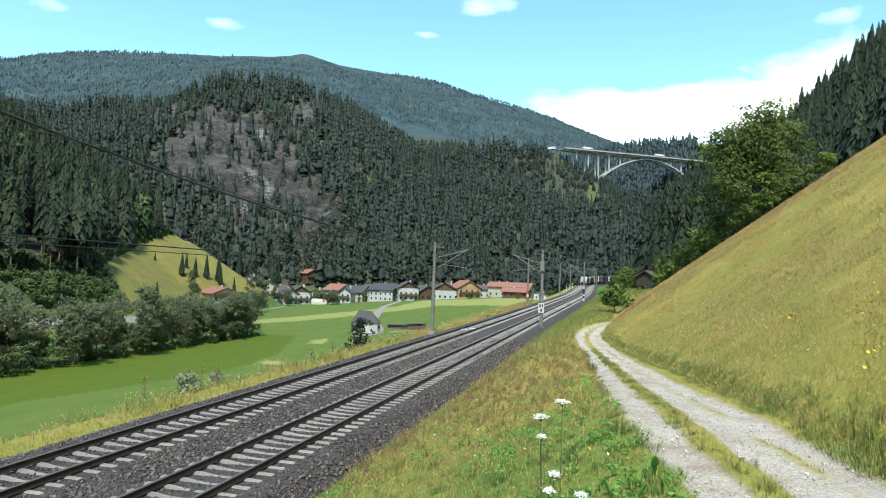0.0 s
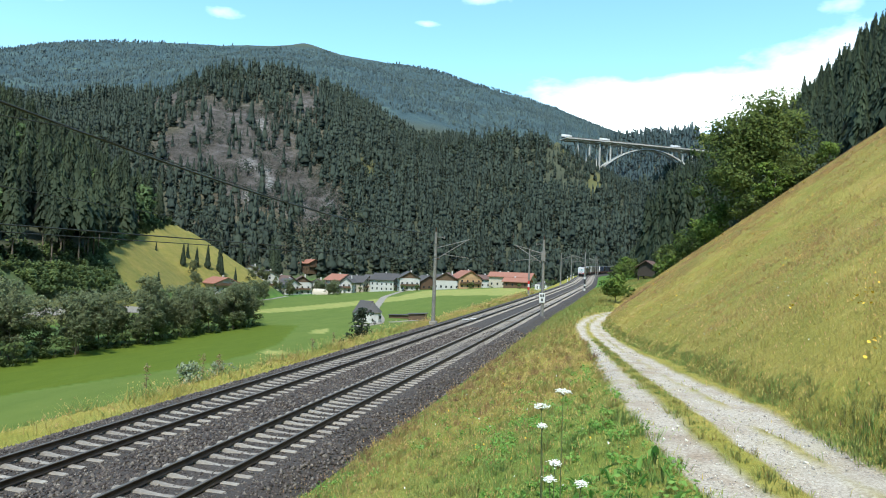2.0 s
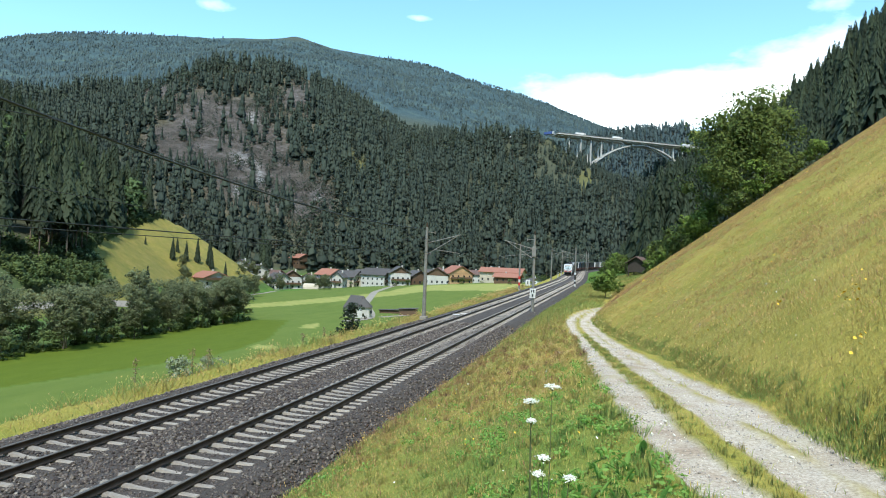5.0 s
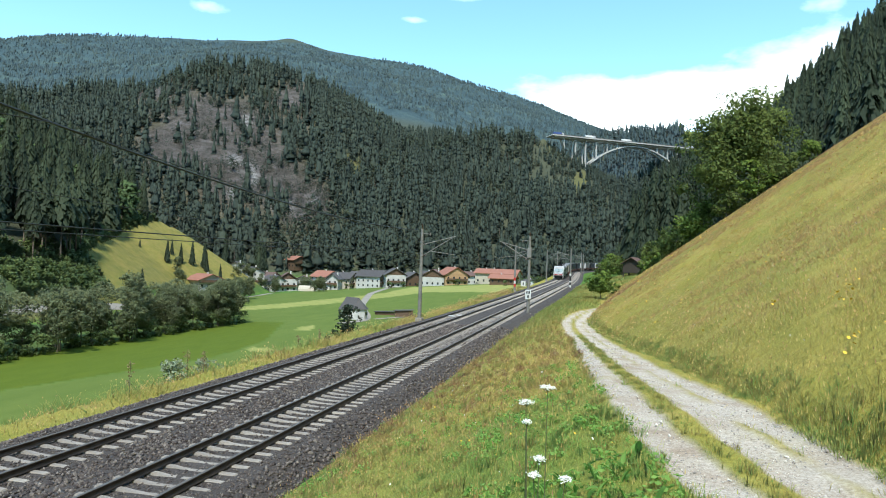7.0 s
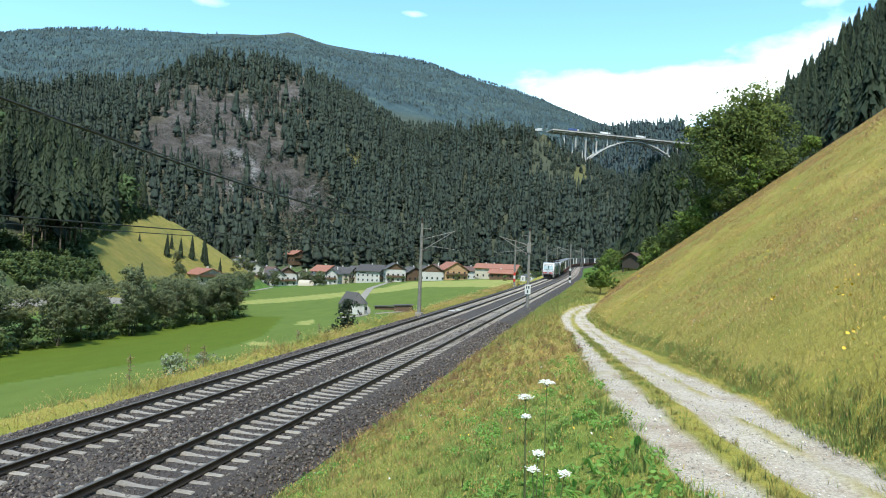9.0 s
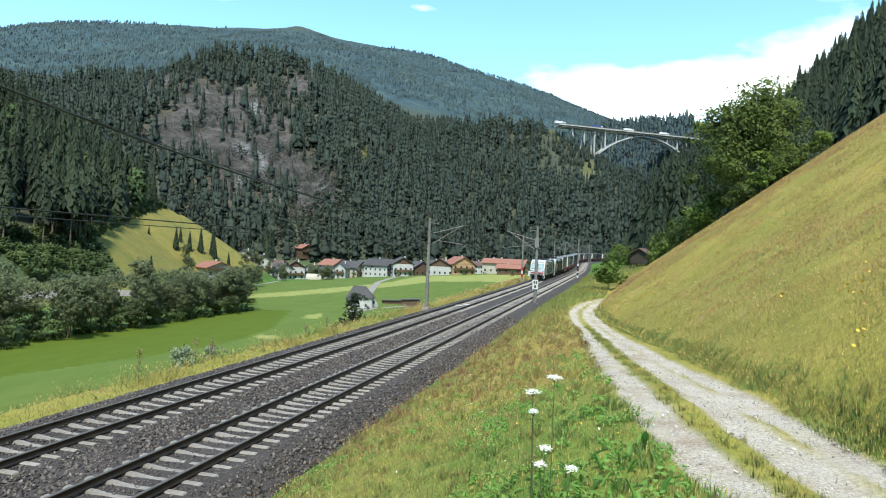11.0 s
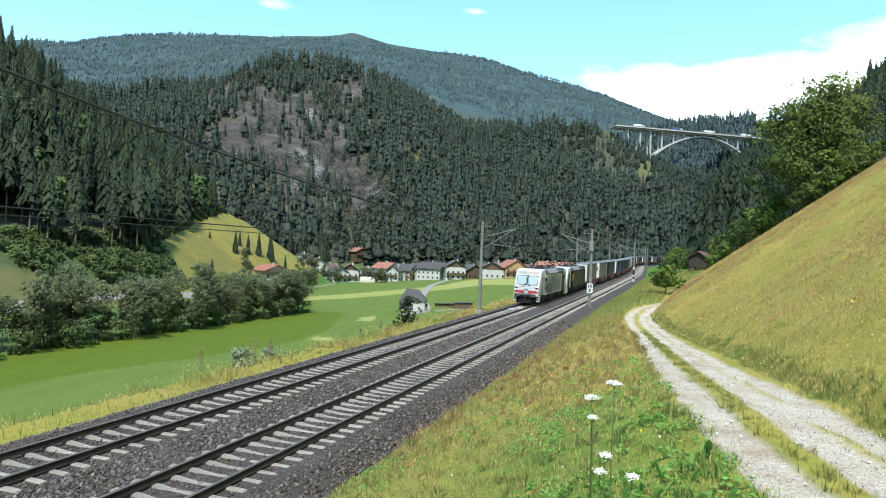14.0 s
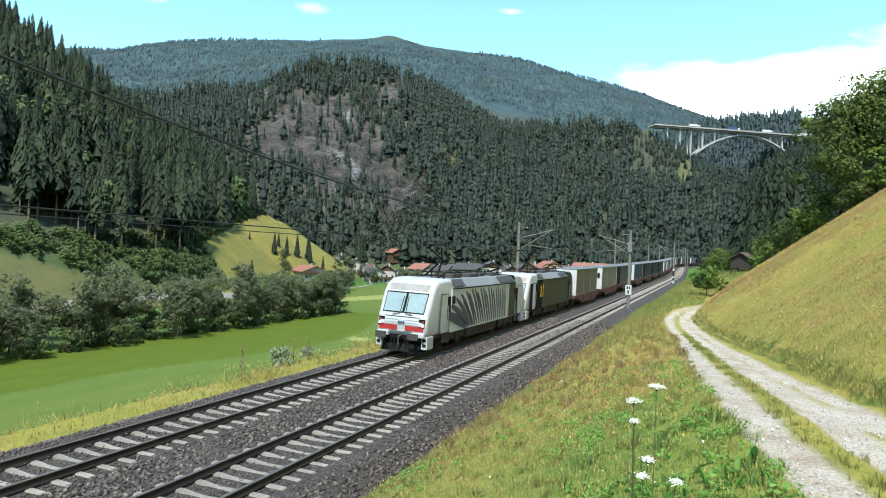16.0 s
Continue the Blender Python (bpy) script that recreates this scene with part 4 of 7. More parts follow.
# small things lying between the rails
for x, y in ((-10.2, 66.2), (-9.7, 67.4), (-14.5, 65.0), (-14.0, 66.5)):
    t = thing("track_magnet", "flat grey plate fixed between the rails on a sleeper", "track equipment", pose(x, y, -0.16, 0, 0, 0), "track magnets")
    bm = bmesh.new(); box(bm, -0.35, 0.35, -0.14, 0.14, 0, 0.10, 0.02); part("case", bm, M_MAST if x > -12 else M_BOARD, t)

# ---------------------------------------------------------------- motorway bridge
M_CONC = material("bridge_concrete", [(0.3, (0.42, 0.41, 0.39)), (0.7, (0.60, 0.59, 0.56))], 0.6, 0.85, 0.1, scale2=0.06, amount2=0.4)
M_ASPH = plain("asphalt", (0.05, 0.05, 0.052), 0.9, 0.2, 2.0)
DECK_A, DECK_B, DECK_Z = Vector((-61.0, 811.0, 165.0)), Vector((110.0, 914.0, 165.0)), 165.0
DECK_YAW = math.degrees(math.atan2(DECK_B.y - DECK_A.y, DECK_B.x - DECK_A.x))


def build_bridge():
    t = thing("arch_bridge", "pale concrete motorway arch bridge high across the side valley", "bridge", Matrix.Translation(DECK_A) @ pose(0, 0, 0, 0, 0, DECK_YAW))
    bm = bmesh.new(); box(bm, -6, 340, -9, 9, -1.0, 0.0); box(bm, -2, 340, -6, 6, -2.6, -1.0); part("deck", bm, M_CONC, t)
    bm = bmesh.new(); box(bm, -6, 340, -8.4, 8.4, 0.0, 0.08); part("carriageway", bm, M_ASPH, t)
    for y in (-8.9, 8.7):
        bm = bmesh.new(); box(bm, -6, 340, y, y + 0.2, 0.0, 0.9); part("parapet", bm, M_MAST, t)
    x0, x1, drop, crown = 49.0, 180.0, 29.0, 3.6
    n = 24
    for y in (-5.5, 2.5):
        bm = bmesh.new()
        up, lo = [], []
        for i in range(n + 1):
            k = i / n * 2 - 1
            x = x0 + (x1 - x0) * i / n
            z = -crown - (drop - crown) * k * k
            th = 1.3 + 0.9 * k * k
            up.append((x, z)); lo.append((x, z - th))
        prism(bm, up + lo[::-1], y, y + 3.0)
        part("arch_rib", bm, M_CONC, t)
    for x in (12.0, 28.0, 42.0, 57.0, 72.5, 87.0, 101.5, 146.0, 161.5, 175.5, 196.0):
        k = (x - x0) / (x1 - x0) * 2 - 1
        bottom = -crown - (drop - crown) * k * k if x0 + 3 < x < x1 - 1 else None
        if bottom is None:
            p = Matrix.Translation(DECK_A) @ pose(0, 0, 0, 0, 0, DECK_YAW) @ Vector((x, 0, 0))
            bottom = land1(p.x, p.y) - DECK_Z - 1
        w = 1.5 if x < 60 else 0.9
        for y in (-5.0, 3.0):
            bm = bmesh.new()
            box(bm, x - w / 2, x + w / 2, y, y + 2.0, bottom, -2.5)
            part("pier", bm, M_CONC, t)


build_bridge()


def truck(colour, label):
    t = thing("truck", label, "truck", group="trucks on the bridge")
    body = plain("truck_body", colour, 0.5, 0.06)
    bm = bmesh.new(); box(bm, -7.5, 3.4, -1.25, 1.25, 1.1, 4.0, 0.08); part("trailer", bm, body, t)
    bm = bmesh.new(); box(bm, 4.1, 6.4, -1.2, 1.2, 0.7, 3.6, 0.25); cab = part("cab", bm, M_BOARD, t)
    bm = bmesh.new(); box(bm, 6.38, 6.43, -1.0, 1.0, 2.0, 3.0, 0.02); part("windscreen", bm, M_BLACK, cab)
    bm = bmesh.new(); box(bm, -7.4, 6.0, -0.5, 0.5, 0.75, 1.1); part("frame", bm, M_BLACK, t)
    for x in (-6.2, -5.0, -3.8, 3.0, 5.3):
        for y in (-1.05, 1.05):
            bm = bmesh.new(); rod(bm, (x, y - 0.15, 0.5), (x, y + 0.15, 0.5), 0.5, None, 12); part("wheel", bm, M_BLACK, t)
    return t


TRUCKS = [(truck((0.7, 0.72, 0.75), "articulated lorry with a pale blue trailer on the bridge"), 100.0), (truck((0.78, 0.78, 0.76), "articulated lorry with a white box trailer on the bridge"), -25.5),
          (truck((0.8, 0.8, 0.79), "articulated lorry with a white box trailer on the bridge"), -89.0), (truck((0.06, 0.10, 0.28), "articulated lorry with a dark blue trailer on the bridge"), -143.0),
          (truck((0.75, 0.75, 0.75), "articulated lorry with a grey-white trailer on the bridge"), -206.0)]

# ---------------------------------------------------------------- village
M_PLASTER = material("white_plaster", [(0.3, (0.44, 0.43, 0.41)), (0.7, (0.56, 0.55, 0.53))], 1.5, 0.9, 0.1, scale2=0.25, amount2=0.2, rnd=0.06)
M_CREAM = material("cream_plaster", [(0.3, (0.40, 0.355, 0.28)), (0.7, (0.50, 0.45, 0.37))], 1.5, 0.9, 0.1)
M_TIMBER = material("brown_timber", [(0.3, (0.07, 0.042, 0.025)), (0.7, (0.14, 0.085, 0.05))], 2.0, 0.8, 0.2, stretch=(1, 1, 6))
M_ROOF_D = material("dark_slate", [(0.3, (0.05, 0.047, 0.047)), (0.7, (0.095, 0.088, 0.086))], 2.5, 0.8, 0.3, stretch=(4, 1, 4), rnd=0.15)
M_ROOF_B = material("brown_tiles", [(0.3, (0.085, 0.052, 0.044)), (0.7, (0.145, 0.088, 0.072))], 2.5, 0.85, 0.3, stretch=(4, 1, 4))
M_ROOF_R = material("orange_tiles", [(0.3, (0.23, 0.098, 0.066)), (0.7, (0.32, 0.148, 0.102))], 2.5, 0.85, 0.3, stretch=(4, 1, 4))
M_ROOF_G = plain("grey_sheet_roof", (0.40, 0.41, 0.42), 0.5, 0.1)
M_PANE = plain("dark_window_glass", (0.03, 0.035, 0.04), 0.12, 0.1)
M_NEWWOOD = material("fresh_timber", [(0.3, (0.36, 0.22, 0.11)), (0.7, (0.48, 0.31, 0.17))], 2.0, 0.8, 0.2, stretch=(1, 6, 1))


def house(x, y, w, d, h, rise, yaw, wall, roof, label, rows=2, balcony=True, gable=None, z=None, category="house"):
    """A gabled house, ridge along its own y; the gable looks along -y before it is turned."""
    gz = land1(x, y) if z is None else z
    w, d, h, rise = w * 1.12, d * 1.1, h * 1.22, rise * 1.15
    t = thing("house", label, category, pose(x, y, gz, 0, 0, yaw), "village houses")
    bm = bmesh.new()
    prism(bm, [(-w / 2, -2.0), (w / 2, -2.0), (w / 2, h), (0, h + rise), (-w / 2, h)], -d / 2, d / 2)
    part("wall", bm, wall, t)
    if gable:
        bm = bmesh.new()
        prism(bm, [(-w / 2 - 0.03, h * 0.98), (w / 2 + 0.03, h * 0.98), (0, h + rise - 0.05)], -d / 2 - 0.08, -d / 2)
        part("gable", bm, gable, t, "dark timber gable boards")
    o = 0.9
    k = rise / (w / 2)
    for s in (-1, 1):
        bm = bmesh.new()
        e = (w / 2 + o)
        prism(bm, [(0, h + rise + 0.02), (s * e, h + rise + 0.02 - k * e), (s * e, h + rise + 0.27 - k * e), (0, h + rise + 0.27)], -d / 2 - o, d / 2 + o)
        part("roof", bm, roof, t)
    bm = bmesh.new(); box(bm, w * 0.14, w * 0.14 + 0.7, d * 0.1, d * 0.1 + 0.7, h + rise * 0.5, h + rise + 0.9, 0.03); part("chimney", bm, M_PLASTER, t)
    cols = max(2, int(w / 2.8))
    for r in range(rows):
        for c in range(cols):
            cx, cz = (c + 0.5) / cols * w - w / 2, 0.9 + r * 2.75
            if cz + 1.2 > h + 0.6:
                continue
            bm = bmesh.new(); box(bm, cx - 0.5, cx + 0.5, -d / 2 - 0.06, -d / 2 + 0.05, cz, cz + 1.25, 0.02); part("window", bm, M_PANE, t)
    side_cols = max(2, int(d / 3.0))
    for s in (-1, 1):
        for r in range(rows):
            for c in range(side_cols):
                cy, cz = (c + 0.5) / side_cols * d - d / 2, 0.9 + r * 2.75
                if cz + 1.2 > h:
                    continue
                bm = bmesh.new(); box(bm, s * w / 2 - 0.05, s * w / 2 + 0.06 * s, cy - 0.45, cy + 0.45, cz, cz + 1.2, 0.0) if s > 0 else box(bm, -w / 2 - 0.06, -w / 2 + 0.05, cy - 0.45, cy + 0.45, cz, cz + 1.2)
                part("window", bm, M_PANE, t)
    if balcony:
        bm = bmesh.new(); box(bm, -w / 2 + 0.3, w / 2 - 0.3, -d / 2 - 1.1, -d / 2, 2.9, 3.05); box(bm, -w / 2 + 0.3, w / 2 - 0.3, -d / 2 - 1.12, -d / 2 - 1.04, 3.05, 3.95); part("balcony", bm, M_TIMBER, t, "dark wooden balcony")
    return t


HW = "white plastered house with "
house(-160, 243, 10, 11, 3.2, 1.9, 60, M_PLASTER, M_ROOF_R, HW + "a pale red tiled roof among trees")
house(-191, 319, 7, 9, 5.6, 2.0, 20, M_PLASTER, M_ROOF_D, HW + "a dark roof beside the orchard")
house(-183, 322, 9, 11, 6.6, 2.4, 40, M_PLASTER, M_ROOF_D, HW + "a dark roof and three storeys", 3)
house(-186, 342, 12, 14, 6.2, 3.2, 70, M_PLASTER, M_ROOF_B, HW + "a large brown tiled roof")
house(-174, 345, 9, 11, 6.0, 2.8, 30, M_PLASTER, M_ROOF_B, HW + "a brown roof and timber gable", 2, gable=M_TIMBER)
house(-205, 389, 12, 10, 5.0, 1.6, 80, M_PLASTER, M_ROOF_G, HW + "a pale metal roof at the wood's edge", 2, False)
house(-196, 395, 9, 9, 4.5, 1.6, 75, M_TIMBER, M_ROOF_G, "brown timber barn with a pale sheet roof", 1, False, category="barn")
house(-208, 424, 9, 10, 4.5, 2.2, 60, M_TIMBER, M_ROOF_R, "timber house with a red roof on the slope", 1)
house(-160, 366, 10, 12, 6.4, 2.8, 65, M_PLASTER, M_ROOF_R, HW + "an orange tiled roof on higher ground", 3)
house(-145, 345, 5.5, 8, 5.2, 2.2, 5, M_PLASTER, M_ROOF_D, HW + "a narrow gable and dark roof")
house(-151, 342, 8.5, 6, 2.6, 1.0, 10, M_PLASTER, M_ROOF_D, "low white garage with a dark flat-pitched roof", 1, False, category="garage")
house(-147, 363, 10, 13, 5.2, 2.8, 80, M_CREAM, M_ROOF_D, "cream plastered house with a long dark roof")
house(-137, 366, 10, 12, 5.4, 2.6, 75, M_CREAM, M_ROOF_D, "beige farmhouse with a dark slate roof")
house(-129, 364, 11, 14, 5.6, 2.9, 80, M_PLASTER, M_ROOF_D, HW + "a wide dark roof and many small windows")
house(-114, 357, 10, 14, 6.0, 2.9, 25, M_PLASTER, M_ROOF_D, HW + "a dark slate roof facing the field", 2, gable=M_TIMBER)
house(-108, 372, 9, 10, 4.2, 2.6, 40, M_TIMBER, M_ROOF_D, "dark timber barn with a grey roof", 1, False, category="barn")
house(-92, 362, 13, 12, 4.2, 3.6, 8, M_PLASTER, M_ROOF_B, "white farmhouse with a broad dark timber gable", 1, False, gable=M_TIMBER)
house(-82, 364, 12, 13, 5.0, 3.4, 35, M_NEWWOOD, M_ROOF_R, "house under repair with an open timber roof", 2, gable=M_NEWWOOD)
house(-71, 368, 10, 9, 4.0, 1.8, 82, M_PLASTER, M_ROOF_B, "low white house with a flat brown roof")
house(-55, 360, 10, 21, 4.6, 1.9, 84, M_CREAM, M_ROOF_R, "long hall with a bright red sheet roof", 1, False, category="hall")
house(-50, 347, 7, 12, 2.6, 1.5, 84, M_TIMBER, M_ROOF_R, "timber shed with a red roof before the hall", 1, False, category="shed")
house(-177, 334, 8, 10, 5.2, 2.4, 55, M_PLASTER, M_ROOF_D, HW + "a dark roof amid the village")
house(-168, 353, 9, 9, 5.0, 2.2, 20, M_PLASTER, M_ROOF_B, HW + "a brown roof behind its neighbours")
house(-197, 354, 8, 9, 4.5, 2.0, 60, M_PLASTER, M_ROOF_G, HW + "a pale sheet roof by the orchard", 2, False)
house(-121, 378, 9, 11, 5.0, 2.6, 70, M_CREAM, M_ROOF_D, "cream house with a dark roof behind the farm")
house(-100, 379, 8, 9, 4.6, 2.4, 50, M_PLASTER, M_ROOF_D, HW + "a slate roof behind the village")
house(-64, 379, 8, 10, 4.5, 2.4, 80, M_TIMBER, M_ROOF_B, "timber house with a brown roof behind the hall", 1)
house(-34, 322, 5, 6, 2.8, 1.2, 30, M_PLASTER, M_ROOF_D, "small white hut beside the line", 1, False, category="hut")


def chapel():
    x, y = -72.0, 186.0
    gz = land1(x, y)
    t = thing("chapel", "small white chapel with a dark shingle roof in the field", "chapel", pose(x, y, gz, 0, 0, 62))
    w, d, h, rise = 5.0, 5.4, 3.2, 3.0
    bm = bmesh.new(); prism(bm, [(-w / 2, -0.5), (w / 2, -0.5), (w / 2, h), (0, h + rise), (-w / 2, h)], -d / 2, d / 2); part("wall", bm, M_PLASTER, t)
    bm = bmesh.new(); bmesh.ops.create_cone(bm, cap_ends=True, segments=8, radius1=w / 2, radius2=w / 2, depth=h + 0.5, matrix=Matrix.Translation((0, -d / 2, h / 2 - 0.25))); part("apse", bm, M_PLASTER, t)
    bm = bmesh.new(); bmesh.ops.create_cone(bm, cap_ends=True, segments=8, radius1=w / 2 + 0.45, radius2=0.02, depth=rise, matrix=Matrix.Translation((0, -d / 2, h + rise / 2 - 0.1))); part("apse_roof", bm, M_ROOF_D, t)
    for s in (-1, 1):
        bm = bmesh.new(); e = w / 2 + 0.5; k = rise / (w / 2)
        prism(bm, [(0, h + rise), (s * e, h + rise - k * e), (s * e, h + rise + 0.2 - k * e), (0, h + rise + 0.2)], -d / 2, d / 2 + 0.5); part("roof", bm, M_ROOF_D, t)
    for s in (-1, 1):
        bm = bmesh.new(); box(bm, s * w / 2 - 0.05, s * w / 2 + 0.05, -0.5, 0.3, 1.3, 2.3); part("window", bm, M_PANE, t)
    bm = bmesh.new(); box(bm, 0.6, 1.3, -d / 2 - w / 2 + 0.1, -d / 2 - w / 2 + 0.5, 1.3, 2.2); part("window", bm, M_PANE, t)


chapel()


def field_shed(x, y, w, d, h, yaw, label):
    gz = land1(x, y)
    t = thing("field_shed", label, "shed", pose(x, y, gz, 0, 0, yaw))
    bm = bmesh.new(); box(bm, -w / 2, w / 2, -d / 2, d / 2, 0, h, 0.03); part("wall", bm, M_TIMBER, t)
    bm = bmesh.new(); prism(bm, [(-w / 2 - 0.4, h), (w / 2 + 0.4, h + 0.35), (w / 2 + 0.4, h + 0.5), (-w / 2 - 0.4, h + 0.15)], -d / 2 - 0.4, d / 2 + 0.4); part("roof", bm, M_ROOF_D, t)


field_shed(-60.5, 201, 5.5, 3.2, 1.9, 10, "low brown timber field shed with flat roof")
field_shed(-68, 205, 6.5, 2.4, 0.9, 5, "low timber rack lying in the field")


def tent():
    x, y = -152, 324
    t = thing("tarpaulin_shelter", "cream tarpaulin shelter at the edge of the field", "shelter", pose(x, y, land1(x, y), 0, 0, 100))
    out = [(3.0 * math.cos(a), 3.0 * math.sin(a)) for a in np.linspace(0, math.pi, 9)]
    bm = bmesh.new(); prism(bm, out, -4.5, 4.0); part("cover", bm, M_CREAM, t)


tent()


M_OLDWOOD = material("blackened_timber", [(0.3, (0.022, 0.017, 0.014)), (0.7, (0.055, 0.043, 0.035))], 3.0, 0.9, 0.3, stretch=(8, 8, 0.6))


def hut():
    x, y = 7.1, 150
    gz = land1(x, y)
    t = thing("hay_hut", "dark weathered timber hay hut with a reddish roof", "hut", pose(x, y, gz, 0, 0, -18))
    w, d, h, rise = 3.7, 4.6, 2.6, 1.2
    bm = bmesh.new(); prism(bm, [(-w / 2, 0.5), (w / 2, 0.5), (w / 2, h), (0, h + rise), (-w / 2, h)], -d / 2, d / 2); part("wall", bm, M_OLDWOOD, t)
    for sx in (-1, 1):
        for sy in (-1, 1):
            bm = bmesh.new(); box(bm, sx * (w / 2 - 0.15) - 0.12, sx * (w / 2 - 0.15) + 0.12, sy * (d / 2 - 0.2) - 0.12, sy * (d / 2 - 0.2) + 0.12, -1.2, 0.5); part("stilt", bm, M_OLDWOOD, t)
    for s in (-1, 1):
        bm = bmesh.new(); e = w / 2 + 0.5; k = rise / (w / 2)
        prism(bm, [(0, h + rise), (s * e, h + rise - k * e), (s * e, h + rise + 0.12 - k * e), (0, h + rise + 0.12)], -d / 2 - 0.6, d / 2 + 0.5); part("roof", bm, M_ROOF_B, t)
    bm = bmesh.new(); box(bm, -0.7, 0.7, -d / 2 - 0.05, -d / 2 + 0.02, 0.55, 2.2); part("door", bm, M_OLDWOOD, t)


hut()


def road(name, label, nodes, w):
    """A strip of road laid on the ground along nodes."""
    p = np.array(nodes, float)
    seg = np.concatenate([[0], np.cumsum(np.hypot(*np.diff(p, axis=0).T))])
    s = np.arange(0, seg[-1], 2.5)
    x, y = soft_interp(s, np.stack([seg, p[:, 0]], 1), 6), soft_interp(s, np.stack([seg, p[:, 1]], 1), 6)
    tx, ty = np.gradient(x), np.gradient(y)
    n = np.hypot(tx, ty)
    nx, ny = ty / n, -tx / n
    rows = []
    for k in (-w / 2, 0, w / 2):
        rows.append(np.stack([x + nx * k, y + ny * k, land(x + nx * k, y + ny * k) + 0.12], -1))
    V = np.stack(rows, 1).reshape(-1, 3)
    m = len(s)
    i = np.arange(m * 3).reshape(m, 3)
    F = np.concatenate([np.stack([i[:-1, j], i[:-1, j + 1], i[1:, j + 1], i[1:, j]], -1) for j in (0, 1)])
    return tagged(new(name, np_mesh(name, V, F, [M_LANE])), label, "road", kind="structure")


M_LANE = plain("worn_pale_asphalt", (0.27, 0.245, 0.21), 0.9, 0.12, 1.0)
road("road_valley", "pale grey valley road along the foot of the slope", [(-126, 0), (-130.5, 90), (-133, 130), (-136, 175), (-142, 225), (-148, 265), (-158, 300)], 2.4)
road("road_village", "narrow pale lane through the fields to the village", [(-70, 168), (-66, 180), (-72, 198), (-86, 230), (-104, 290), (-113, 345), (-110, 362)], 3.0)
road("road_chapel", "narrow pale lane beside the chapel", [(-66, 186), (-62, 196), (-54, 215), (-46, 240)], 2.2)

# ---------------------------------------------------------------- broad-leaved trees and shrubs
M_BARK = material("grey_bark", [(0.3, (0.06, 0.05, 0.04)), (0.7, (0.13, 0.11, 0.09))], 6.0, 0.9, 0.5, stretch=(3, 3, 0.6))
M_WILLOW = leaf_material("willow_leaves", (0.125, 0.158, 0.080), (0.270, 0.305, 0.165), 0.5, True, 0.4, 0.3)
M_MAPLE = leaf_material("maple_leaves", (0.090, 0.135, 0.034), (0.205, 0.260, 0.075), 0.45, True, 0.4, 0.4)
M_BUSH = leaf_material("shrub_leaves", (0.075, 0.125, 0.042), (0.200, 0.265, 0.100), 0.4, True, 0.5)
M_HAZEL = leaf_material("bright_shrub_leaves", (0.085, 0.145, 0.026), (0.22, 0.31, 0.065), 0.35, True, 0.5)


def leaves(centres, radii, per, size, g, flat=0.5):
    """Diamond leaves round clump centres: vertices, triangles and a tone for each vertex."""
    n = len(centres)
    k = n * per
    d = g.normal(size=(k, 3))
    d /= np.linalg.norm(d, axis=1)[:, None]
    rad = np.repeat(radii, per) * g.uniform(0.3, 1.0, k) ** 0.5
    P = np.repeat(centres, per, 0) + d * rad[:, None] * np.array([1, 1, 0.75])
    a = g.normal(size=(k, 3)); a /= np.linalg.norm(a, axis=1)[:, None]
    nrm = d * 0.6 + g.normal(size=(k, 3)) * flat + np.array([0, 0, 0.5])
    b = np.cross(nrm, a); b /= np.linalg.norm(b, axis=1)[:, None] + 1e-9
    a = np.cross(b, nrm); a /= np.linalg.norm(a, axis=1)[:, None] + 1e-9
    s = size * g.uniform(0.6, 1.35, k)[:, None]
    V = np.stack([P - a * s, P + b * s * 0.55, P + a * s, P - b * s * 0.55], 1).reshape(-1, 3)
    i = np.arange(k)[:, None] * 4
    F = np.concatenate([i + [0, 1, 2], i + [0, 2, 3]])
    tone = np.repeat(np.repeat(g.uniform(0.1, 0.9, n), per) * 0.6 + g.uniform(0, 0.4, k), 4)
    return V, F, tone


def crown_mesh(name, V, F, tone, mat, lobe=None):
    me = np_mesh(name, V, F, [mat])
    if lobe is not None:
        set_lobe(me, lobe)
    at = me.attributes.new("tone", "FLOAT", "POINT")
    at.data.foreach_set("value", tone.astype(np.float32))
    return me


def trunk_mesh(height, r, limbs, g, spread):
    """A tapered, slightly crooked trunk in one piece, and its limbs."""
    pts, rad, boughs = [np.array([0, 0, -0.4])], [r * 1.25], []
    n = 5
    for i in range(n):
        pts.append(pts[-1] + np.array([g.normal(0, 0.08), g.normal(0, 0.08), 1.0]) * height * 0.75 / n)
        rad.append(r * 0.8 ** (i + 1))
        for _ in range(limbs if i else 0):
            a = g.uniform(0, 6.283)
            e = pts[-1] + np.array([math.cos(a), math.sin(a), g.uniform(0.5, 1.1)]) * spread * g.uniform(0.35, 0.65)
            bm = bmesh.new(); rod(bm, pts[-1], e, rad[-1] * 0.55, rad[-1] * 0.15, 5)
            me = bpy.data.meshes.new("limb")
            bm.to_mesh(me); bm.free()
            me.materials.append(M_BARK)
            boughs.append(me)
    ang = np.arange(7) / 7 * 6.283
    V = np.concatenate([p + q * np.stack([np.cos(ang), np.sin(ang), 0 * ang], -1) for p, q in zip(pts, rad)])
    k = np.arange(7)
    F = np.concatenate([np.stack([j * 7 + k, j * 7 + (k + 1) % 7, j * 7 + 7 + (k + 1) % 7, j * 7 + 7 + k], -1) for j in range(n)])
    return np_mesh("trunk", V, F, [M_BARK], smooth=True), boughs


